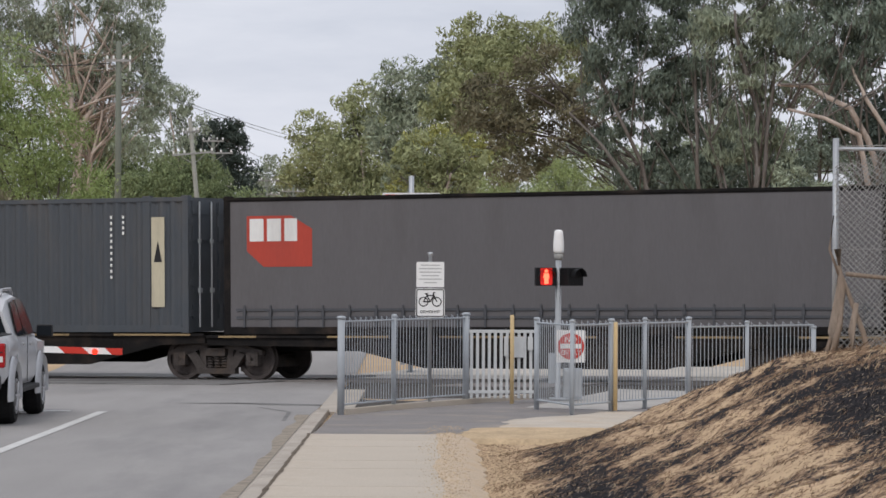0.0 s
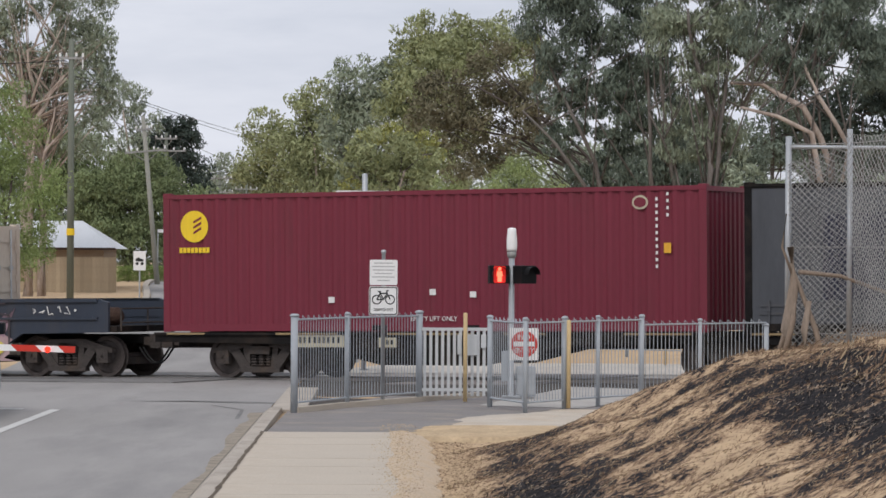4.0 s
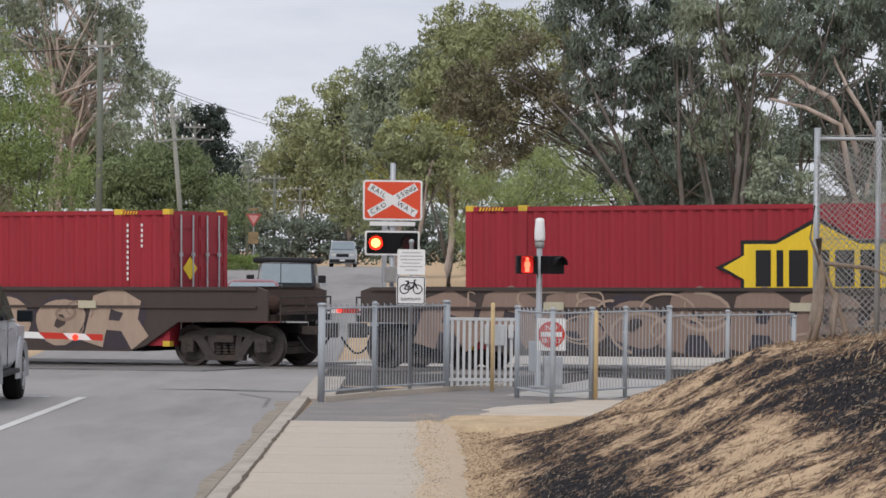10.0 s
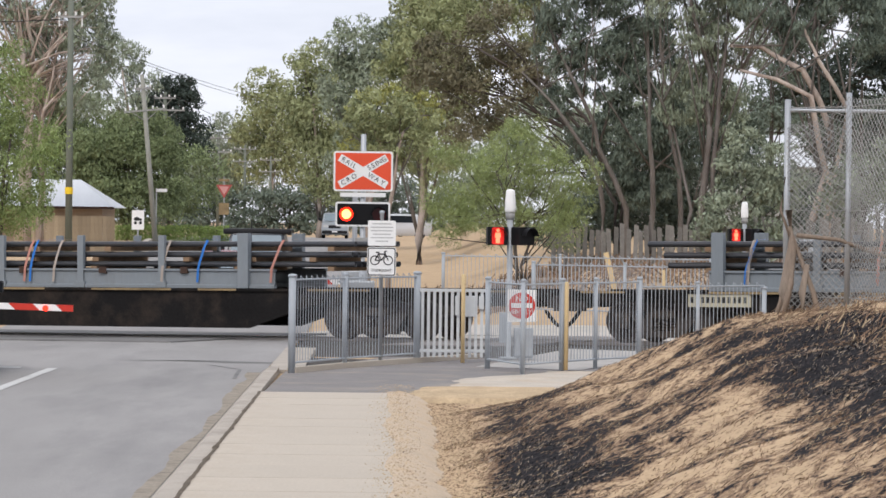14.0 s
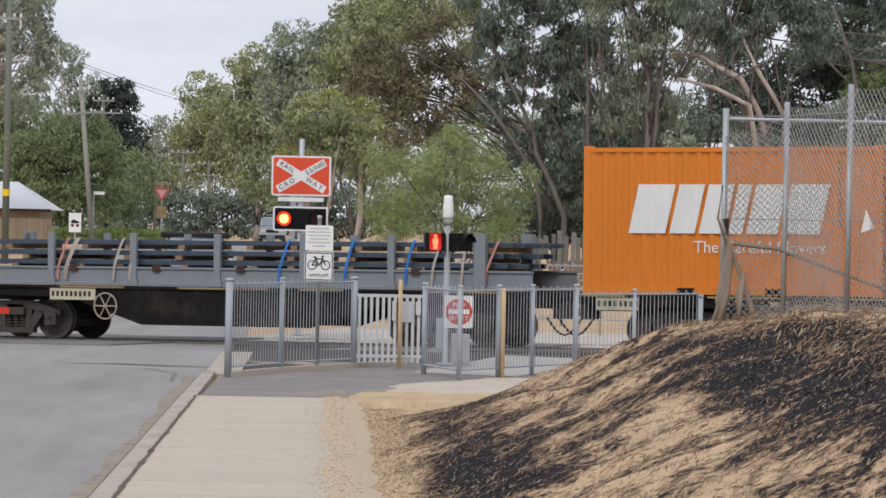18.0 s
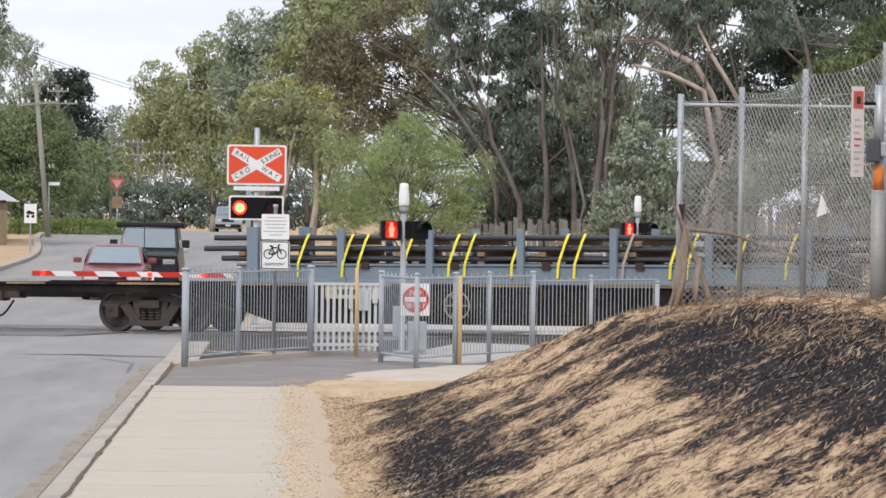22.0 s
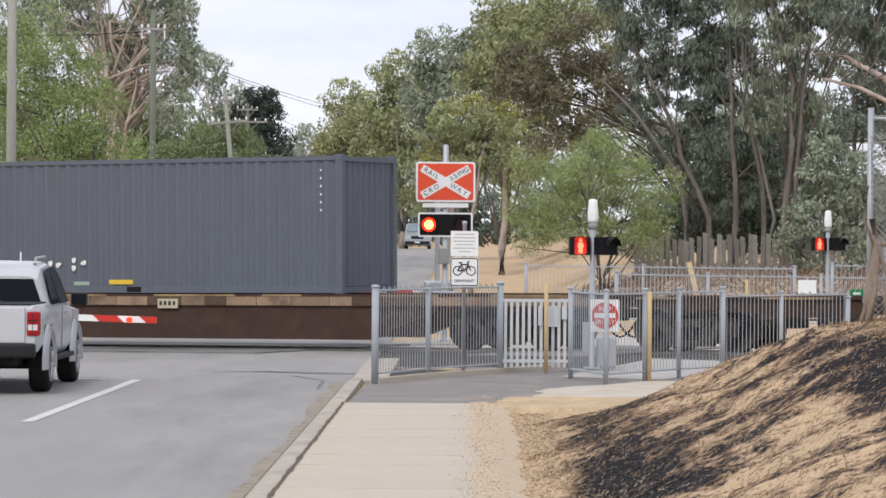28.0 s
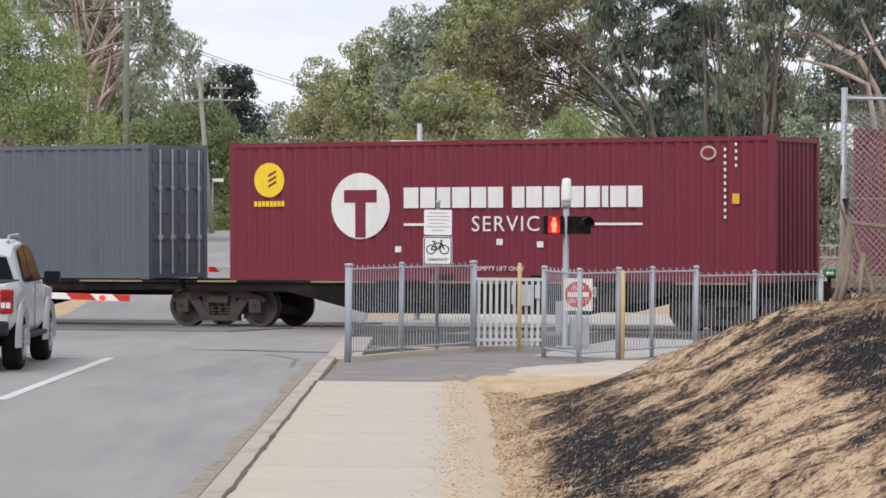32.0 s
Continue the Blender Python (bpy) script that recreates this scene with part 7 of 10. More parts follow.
     [(1.1, 3.2, 0.6, 0.7), (1.4, 4.3, 0.5, 0.5), (3.6, 5.0, 0.7, 0.4), (5.3, 3.6, 0.5, 0.6), (1.6, 2.2, 0.8, 0.6), (3.2, 4.4, 0.9, 0.6), (2.5, 4.0, 0.7, 0.6), (4.0, 4.2, 0.8, 0.6), (2.1, 3.3, 0.9, 0.8), (3.0, 3.5, 1.1, 0.9), (4.3, 3.4, 0.9, 0.8), (1.7, 2.6, 0.7, 0.8), (2.8, 2.4, 1.3, 0.8), (4.0, 2.5, 1.1, 0.8), (5.0, 2.9, 0.6, 0.7), (4.8, 2.1, 0.7, 0.6), (1.8, 4.1, 0.3, 0.3), (4.6, 4.2, 0.4, 0.3), (3.4, 5.0, 0.4, 0.3)]),
    ("big_gum", "big dark-leaved gum tree with many leaning trunks", 112, L_GUM_DARK, 0.12, 1.1, M_BARK_GREY,
     [(0.15, [(7.5, 2.8), (6.7, 4.8), (6.0, 6.3), (5.1, 8.1), (4.3, 10.5)]), (0.16, [(8.3, 2.8), (8.2, 5.3), (8.3, 7.6), (8.1, 10.1)]), (0.14, [(6.7, 2.8), (6.4, 4.4), (5.1, 6.1), (4.1, 7.2)]), (0.15, [(9.3, 2.8), (8.8, 5.3), (8.6, 8.1), (8.4, 10.7)])],
     [(5.1, 9.8, 1.3, 1.3), (6.4, 10.3, 1.5, 1.3), (5.4, 8.1, 1.1, 1.1), (6.9, 8.3, 1.3, 1.3), (8.0, 9.8, 1.3, 1.5), (8.6, 7.4, 1.1, 1.3), (6.2, 6.8, 0.8, 0.8), (7.5, 11.8, 2.2, 1.1), (4.9, 11.6, 1.7, 1.1), (7.1, 5.5, 0.8, 0.7), (8.2, 5.0, 0.9, 1.0), (9.2, 5.6, 0.9, 1.0), (7.6, 6.6, 0.9, 0.9), (8.8, 4.0, 0.9, 0.9), (7.0, 4.2, 0.7, 0.8), (7.9, 3.4, 0.8, 0.7), (6.2, 5.0, 0.7, 0.7), (9.5, 4.6, 0.6, 0.8), (5.2, 6.3, 0.7, 0.6)]),
    ("big_gum", "big grey-green gum tree with pale trunks", 108, L_GUM, 0.12, 1.0, M_BARK_GREY,
     [(0.20, [(9.5, 2.8), (9.8, 5.2), (9.8, 7.0), (9.3, 9.0), (9.0, 10.2)]), (0.17, [(9.9, 2.8), (9.9, 5.6), (10.3, 7.4), (10.4, 9.5)]), (0.10, [(9.1, 2.8), (8.6, 5.2), (7.8, 7.0)])],
     [(9.1, 9.8, 1.4, 1.4), (10.4, 9.1, 1.2, 1.2), (9.7, 7.9, 1.1, 0.9), (10.9, 10.2, 1.4, 1.1), (9.0, 6.5, 1.0, 1.1), (10.2, 5.9, 0.9, 1.1), (9.7, 11.6, 1.9, 1.1), (11.1, 7.7, 0.9, 0.7)]),
    ("big_gum", "dark gum with long pale crooked branches", 104, L_GUM_DARK, 0.12, 1.0, M_BARK,
     [(0.22, [(12.5, 2.2), (13.2, 5.1), (12.2, 7.0), (11.0, 7.7), (10.0, 7.7)]), (0.18, [(12.9, 2.2), (13.6, 5.8), (12.7, 7.3), (12.2, 8.4)]), (0.18, [(13.2, 3.1), (12.5, 6.2), (11.4, 6.7), (10.3, 7.0)])],
     [(11.4, 9.2, 1.4, 1.0), (12.9, 9.6, 1.4, 1.2), (12.2, 8.0, 1.0, 0.8), (13.9, 8.4, 1.2, 1.0), (13.2, 10.8, 1.9, 1.0), (11.2, 10.9, 1.5, 0.9)]),
    ("understory", "dull green understory bushes", 98, L_GUM, 0.12, 1.0, M_BARK_DARK,
     [(0.08, [(9.9, 1.1), (9.8, 3.0)])],
     [(9.9, 4.2, 1.0, 1.0), (10.4, 2.9, 1.0, 1.1), (9.4, 2.4, 0.9, 1.1), (11.0, 3.7, 0.8, 1.1), (10.1, 1.8, 1.3, 0.8)]),
    ("understory", "dark undergrowth below the gum trees", 120, L_GUM_DARK, 0.13, 1.8, M_BARK_DARK,
     [(0.10, [(9.2, 1.6), (9.2, 3.6)])],
     [(8.8, 3.6, 1.8, 1.4), (8.2, 4.8, 1.4, 1.2), (10.0, 5.4, 1.4, 1.2), (10.9, 6.7, 1.2, 1.2), (10.5, 3.6, 1.6, 1.6), (7.4, 2.8, 1.6, 1.2), (9.8, 2.4, 2.2, 1.0), (12.1, 5.0, 1.4, 1.4), (6.2, 2.2, 1.6, 1.0), (14.1, 2.8, 2.4, 1.6)]),
    ("pine_tree", "dark dense tree behind the wire fence", 118, L_PINE, 0.17, 1.4, M_BARK_DARK,
     [(0.20, [(16.0, 2.8), (15.9, 7.4)])],
     [(15.8, 7.6, 1.6, 1.1), (15.0, 6.9, 1.0, 0.9), (16.9, 8.0, 1.2, 0.9)]),
    ("big_gum", "green-topped gum behind the wire fence", 112, L_BUSH, 0.12, 1.2, M_BARK_GREY,
     [(0.18, [(17.6, 2.8), (17.4, 5.3), (16.6, 8.1), (16.1, 9.8)]), (0.12, [(17.9, 2.8), (16.8, 7.2), (15.2, 8.7)])],
     [(18.3, 7.4, 1.3, 1.0), (19.2, 8.1, 1.1, 0.9), (17.2, 7.0, 0.8, 0.8), (20.1, 7.4, 1.1, 1.1)]),
    ("big_gum", "dark gum tree above the wire fence", 116, L_GUM_DARK, 0.12, 1.3, M_BARK_GREY,
     [(0.22, [(21.2, 2.8), (21.0, 6.4), (20.5, 10.0)])],
     [(16.9, 8.9, 1.1, 0.8), (18.0, 8.2, 1.0, 0.7), (17.4, 10.4, 1.5, 1.1), (19.3, 10.0, 1.7, 1.1), (21.2, 10.0, 1.9, 1.3), (23.1, 9.6, 1.7, 1.5), (20.3, 11.7, 3.0, 1.1), (16.5, 9.5, 1.0, 0.9), (24.6, 8.3, 1.7, 1.7)]),
    ("understory", "grey-green bushes behind the wire fence", 102, L_GUM, 0.13, 1.0, M_BARK_DARK,
     [(0.08, [(15.3, 1.4), (15.3, 3.4)])],
     [(13.6, 3.4, 1.2, 1.2), (15.3, 4.1, 1.3, 1.2), (17.0, 4.2, 1.3, 1.3), (18.7, 4.6, 1.5, 1.5), (16.3, 2.7, 2.0, 0.8), (19.7, 3.1, 2.0, 1.2), (21.3, 4.6, 1.5, 1.7)]),
    ("far_wood", "dull green wood closing the view behind the gum trees", 165, L_GUM, 0.24, 1.5, M_BARK_DARK,
     [(0.25, [(11.3, 2.5), (11.3, 6.8)]), (0.25, [(5.8, 2.5), (5.8, 6.8)]), (0.25, [(22.1, 2.5), (22.1, 6.8)])],
     [(3.1, 6.0, 3.0, 2.4), (7.2, 6.8, 3.0, 2.4), (11.3, 7.1, 3.0, 2.4), (15.3, 6.8, 3.0, 2.7), (19.4, 6.5, 3.2, 2.7), (23.4, 6.2, 3.2, 2.7), (5.8, 3.5, 4.3, 1.4), (12.6, 3.3, 4.3, 1.4), (19.4, 3.3, 4.3, 1.4), (27.5, 6.0, 3.8, 3.0), (31.5, 6.2, 3.8, 3.0)]),
    ("far_wood", "dark wood closing the view behind the gum trees", 140, L_GUM_DARK, 0.17, 1.5, M_BARK_DARK,
     [(0.20, [(11.8, 2.4), (11.6, 9.6)]), (0.20, [(15.3, 2.4), (15.1, 8.4)])],
     [(16.0, 7.7, 1.8, 1.8), (18.7, 6.1, 2.1, 1.8), (21.0, 6.6, 2.1, 1.8), (24.5, 7.3, 2.1, 1.8), (27.0, 7.3, 2.1, 1.8), (9.4, 9.4, 1.5, 1.2), (16.0, 10.2, 1.6, 1.2), (20.2, 9.6, 1.6, 1.4), (22.6, 10.6, 1.8, 1.2), (18.2, 12.0, 1.6, 1.2), (25.4, 9.4, 2.0, 1.6)]),
    ("roadside_tree", "low dark trees closing the far end of the road", 330, L_GUM_DARK, 0.40, 1.4, M_BARK_DARK,
     [(0.30, [(-10.0, 3.2), (-10.0, 4.8)])],
     [(-18.1, 4.2, 3.2, 1.6), (-14.3, 4.0, 3.2, 1.6), (-10.5, 4.2, 3.2, 1.5), (-6.7, 4.2, 3.2, 1.9), (-2.9, 4.2, 3.2, 2.2), (-20.8, 3.7, 2.7, 1.4), (0.9, 4.2, 3.8, 2.2), (-20.8, 2.1, 3.2, 1.1), (-17.5, 2.1, 3.2, 1.2), (-14.3, 2.1, 3.2, 1.1), (-11.0, 2.2, 3.2, 1.1), (-7.2, 2.1, 3.2, 1.2), (-3.5, 2.1, 3.2, 1.2), (0.3, 2.1, 3.2, 1.2), (3.6, 2.4, 3.2, 1.4)]),
    ("roadside_tree", "tall trees beside the far road", 400, L_GUM_DARK, 0.42, 1.3, M_BARK_DARK,
     [(0.30, [(-23.2, 3.3), (-23.2, 7.9)])],
     [(-23.2, 7.9, 2.6, 3.3), (-20.6, 6.6, 3.0, 2.6), (-35.7, 7.9, 3.9, 3.9), (-38.3, 9.9, 3.9, 4.6)]),
]



def leaf_cloud(name, clumps, size, count, mat, seed, droop=0.5, thin=1.0):
    """Many small pointed leaves scattered in round clumps; rng by seed."""
    r = np.random.default_rng(seed)
    c = np.array(clumps)                       # x y z rx ry rz
    weight = c[:, 3] * c[:, 5]
    pick = r.choice(len(c), count, p=weight / weight.sum())
    d = r.normal(size=(count, 3))
    d /= np.linalg.norm(d, axis=1)[:, None]
    rad = r.uniform(0.15, 1.0, count) ** 0.45
    pos = c[pick, :3] + d * c[pick, 3:] * rad[:, None]
    a = r.normal(size=(count, 3))
    a[:, 2] -= droop
    a /= np.linalg.norm(a, axis=1)[:, None]
    b = np.cross(a, r.normal(size=(count, 3)))
    b /= np.linalg.norm(b, axis=1)[:, None] + 1e-9
    ln = size * r.uniform(0.7, 1.5, count)[:, None]
    wd = ln * r.uniform(0.28, 0.5, count)[:, None] * thin
    v = np.stack([pos - a * ln * 0.5, pos + b * wd * 0.5, pos + a * ln * 0.5, pos - b * wd * 0.5], axis=1).reshape(-1, 3)
    me = bpy.data.meshes.new(name)
    me.vertices.add(len(v))
    me.vertices.foreach_set("co", v.ravel())
    me.loops.add(len(v))
    me.loops.foreach_set("vertex_index", np.arange(len(v)))
    me.polygons.add(count)
    me.polygons.foreach_set("loop_start", np.arange(count) * 4)
    me.polygons.foreach_set("loop_total", np.full(count, 4))
    me.update(calc_edges=True)
    me.materials.append(mat)
    return me


def plant(index, kind, label, far, leaves, size, full, bark, stems, masses):
    rng = random.Random(index * 31 + 7)
    bx = sum(s[1][0][0] for s in stems) / len(stems)
    base = ground_height(bx, far)
    t = thing(kind, label, "bush" if "bush" in kind or "shrub" in kind or kind == "understory" else "tree", pose(bx, far, base), "trees behind the track")
    clumps, twigs = [], Build()
    tips = []
    for x, z, rx, rz in masses:
        n = max(14, int(24 * full + rx * rz * 2.4))
        for i in range(n):
            a, q = rng.uniform(0, 6.283), rng.random() ** 0.5
            k = rng.uniform(0.2, 0.36)
            h = rng.uniform(-1, 1)
            cx, cz = x - bx + rx * q * math.cos(a) * 0.86, z - base + rz * q * math.sin(a) * 0.86
            cy = h * rx * 0.75 * math.sqrt(max(0.0, 1 - q * q * 0.7))
            s = (rx + rz) / 2 * k
            clumps.append((cx, cy, max(cz, 0.25), s * rng.uniform(0.9, 1.5), s * 1.2, s * rng.uniform(0.6, 1.0)))
            if i % 3 == 0:
                tips.append((cx, cy, cz))
    for r0, pts in stems:
        front = {"big_gum": 0.6, "gum_tree": 1.2, "spreading_tree": 0.8}.get(kind, 0.2)
        path = [(pts[0][0] - bx, -front, -0.3)] + [(x - bx + rng.uniform(-0.1, 0.1), -front + rng.uniform(-0.5, 0.5) * (k > 0), z - base) for k, (x, z) in enumerate(pts)]
        fine, n = [], len(path)
        for k in range(n - 1):
            for u in (0, 0.5):
                p = [path[k][j] + (path[k + 1][j] - path[k][j]) * u for j in range(3)]
                if k or u:
                    p = [p[0] + rng.uniform(-0.09, 0.09), p[1], p[2]]
                fine.append(p)
        fine.append(path[-1])
        part("trunk", Build().path(fine, [0.62 * r0 * (1 - 0.75 * k / (len(fine) - 1)) + 0.012 for k in range(len(fine))], 7), bark, t, smooth=True)
        for tip in rng.sample(tips, min(len(tips), 22 if kind == "gum_tree" else 11)):
            k = rng.randrange(len(fine) // 3, len(fine))
            a = fine[k]
            if tip[2] < a[2] - 0.5:
                continue
            mid = [(a[j] + tip[j]) / 2 + rng.uniform(-0.25, 0.25) for j in range(3)]
            twigs.path([a, mid, tip], [r0 * 0.2 * (1 - k / (1.6 * len(fine))) + 0.01, r0 * 0.1 + 0.008, 0.008], 5)
    if twigs.v:
        tagged(part("limb", twigs, M_BARK_GREY if bark == M_BARK and kind != "gum_tree" else bark, t, smooth=True), kind="stuff")
    area_ = sum(rx * rz for _, _, rx, rz in masses) * 3.14
    count = int(min(52000, area_ / (size * size * 0.4) * 4.2 * full))
    long_, droop, thin = {"wattle_bush": (1.7, -0.9, 0.4), "big_gum": (1.55, 1.9, 0.55), "gum_tree": (1.4, 1.6, 0.6), "slender_gum": (1.4, 1.6, 0.6)}.get(kind, (1.1, 0.9, 0.85))
    part("crown", leaf_cloud("crown", clumps, size * long_, count, leaves, index + 1, droop, thin), None, t)
    return t


for i_, spec in enumerate(TREES):
    plant(i_, *spec)

# ---- the pedestrian maze ----
def post_mesh(h, r, mat, name="post"):
    b = Build().tube((0, 0, -0.05), (0, 0, h), r, n=10)
    b.lathe([(r * 1.25, h - 0.015), (r * 1.3, h + 0.005), (r * 0.9, h + 0.025), (0.005, h + 0.03)], (0, 0, 0), "Z", 10)
    return b.mesh(name, mat, True)


def fence_run(points, h, label, z=0.06, gap=0.105, r=0.04, bar=0.0062, mat=None, loop_top=True, low=0.12, name="pedestrian_fence", end_r=0.042, joined=False):
    """Posts, two rails and thin uprights between them, along points."""
    mat = mat or M_FENCE
    t = thing(name, label, "fence", pose(points[0][0], points[0][1], z), "crossing fences")
    for i, (x, y, *rest) in enumerate(points):
        if joined and i == 0:
            continue
        hh = rest[0] if rest else h
        part("post", post_mesh(hh, end_r if i in (0, len(points) - 1) else r * 0.85, mat), None, t, m=pose(x - points[0][0], y - points[0][1], 0))
    for (x0, y0, *_), (x1, y1, *_2) in zip(points, points[1:]):
        a = Vector((x0 - points[0][0], y0 - points[0][1], 0))
        c = Vector((x1 - points[0][0], y1 - points[0][1], 0))
        d = c - a
        for zz in (low, h - 0.06):
            part("rail", Build().tube(a + Vector((0, 0, zz)), c + Vector((0, 0, zz)), 0.016, n=6), mat, t)
        bars_ = Build()
        n = max(2, int(d.length / gap))
        for k in range(1, n):
            p = a + d * k / n
            bars_.tube(p + Vector((0, 0, low)), p + Vector((0, 0, h - (0.0 if loop_top and k % 2 else 0.06))), bar, n=4, caps=False)
            if loop_top and k % 2 and k < n - 1:
                q = a + d * (k + 1) / n
                bars_.tube(p + Vector((0, 0, h)), q + Vector((0, 0, h - 0.06)), bar, n=4, caps=False)
        tagged(part("bar_infill", bars_, mat, t), kind="stuff")
    return t


fence_run([(-1.51, 51.42), (-0.75, 53.47), (0.38, 55.74)], 1.42, "grey steel tube fence with close upright bars", end_r=0.055)
fence_run([(1.47, 53.74), (1.95, 51.82), (2.60, 53.07)], 1.38, "grey steel tube fence bent round the path")
fence_run([(2.60, 53.07), (3.18, 54.16), (3.95, 55.31)], 1.38, "grey steel tube fence with close upright bars", joined=True)
fence_run([(3.95, 55.31), (5.0, 56.6), (6.24, 58.0, 1.2)], 1.3, "grey steel tube fence running to the track", joined=True)
# far side of the track
fence_run([(3.2, 79.0), (5.2, 77.6), (7.6, 76.2), (10.2, 74.9)], 1.2, "pale steel fence on the far side of the track", z=0.22, gap=0.1)
fence_run([(1.2, 84.0), (4.0, 83.0), (7.5, 81.5)], 1.2, "pale steel fence on the far side of the track", z=0.35, gap=0.1)
fence_run([(8.2, 79.6), (10.5, 78.6), (13.5, 77.4)], 1.25, "pale steel fence on the far side of the track", z=0.4, gap=0.1)

# swing gate with pale wide pickets
gate = thing("swing_gate", "pale steel picket swing gate, shut, hung on an ochre post", "gate", pose(0.42, 55.72, 0.06))
gd = Vector((1.06, 0.12, 0))
gm = pose(0, 0, 0, 0, 0, math.degrees(math.atan2(gd.y, gd.x)))
gl = gd.length
for z in (0.14, 1.12):
    part("gate_rail", Build().box(0, gl, -0.02, 0.02, z, z + 0.05), M_WHITE_GATE, gate, m=gm)
pk_me = Build().bevel_box(-0.024, 0.024, -0.012, 0.012, 0.06, 1.14, 0.005).mesh("picket", M_WHITE_GATE)
for k in range(11):
    part("picket", pk_me, None, gate, m=gm @ pose(0.05 + k * (gl - 0.1) / 10, 0, 0))
for a, b, lo in ((0.54, 0.6, 0.74), (0.66, 0.84, 0.72), (0.9, 0.98, 0.84)):
    part("latch_plate", Build().bevel_box(gl * a, gl * b, -0.05, -0.02, lo, 1.06, 0.01), M_WHITE_GATE, gate, m=gm)
for x, y, h, lab in ((1.12, 55.5, 1.43, "gate"), (2.66, 53.0, 1.36, "maze"), (6.1, 77.9, 1.3, "far")):
    solid("ochre_post", Build().lathe([(0.033, 0), (0.033, h - 0.02), (0.024, h)], (0, 0, 0), "Z", 12), M_YELLOW_POST, "ochre yellow steel guide post of the foot crossing", "post", pose(x, y, ground_height(x, y) + 0.05), "ochre posts", smooth=True)
solid("leaning_post", Build().box(-0.06, 0.06, -0.06, 0.06, 0, 1.2), M_YELLOW_POST, "leaning ochre timber post beyond the track", "post", pose(5.45, 84.0, 0.45, 0, -14, 0))

# low concrete plinth along the road-side fence
plinth = Build()
pts = [(-1.51, 51.42), (-0.75, 53.47), (0.38, 55.74), (1.4, 57.8)]
for (x0, y0), (x1, y1) in zip(pts, pts[1:]):
    d = Vector((x1 - x0, y1 - y0, 0)).normalized()
    s_ = Vector((-d.y, d.x, 0)) * 0.07
    plinth.add([(x0 + s_.x, y0 + s_.y, 0), (x0 - s_.x, y0 - s_.y, 0), (x1 - s_.x, y1 - s_.y, 0), (x1 + s_.x, y1 + s_.y, 0), (x0 + s_.x, y0 + s_.y, 0.11), (x0 - s_.x, y0 - s_.y, 0.11), (x1 - s_.x, y1 - s_.y, 0.11), (x1 + s_.x, y1 + s_.y, 0.11)], [(0, 1, 2, 3), (4, 5, 6, 7), (0, 1, 5, 4), (1, 2, 6, 5), (2, 3, 7, 6), (3, 0, 4, 7)])
solid("plinth", plinth, M_CONCRETE, "low concrete strip under the fence", "plinth", kind="structure")
# raised path inside the maze
M_MAZE = material("grey_path_concrete", (0.4, 0.38, 0.355), 0.9, vary=0.15, scale=1.2, fine=30, bump=0.3)
deck = Build()
deck.add([(1.3, 54.3, 0.036), (2.9, 53.4, 0.036), (5.2, 61.0, 0.04), (3.2, 62.5, 0.04)], [(0, 1, 2, 3)])
solid("maze_path", deck, M_MAZE, "grey concrete path through the maze", "footpath", kind="structure")


# ---- signals and signs ----
def rounded(w, h, r, n=5):
    out = []
    for cx, cz, a0 in ((w / 2 - r, h / 2 - r, 0), (-w / 2 + r, h / 2 - r, 90), (-w / 2 + r, -h / 2 + r, 180), (w / 2 - r, -h / 2 + r, 270)):
        out += [(cx + r * math.cos(math.radians(a0 + 90 * i / n)), cz + r * math.sin(math.radians(a0 + 90 * i / n))) for i in range(n + 1)]
    return out


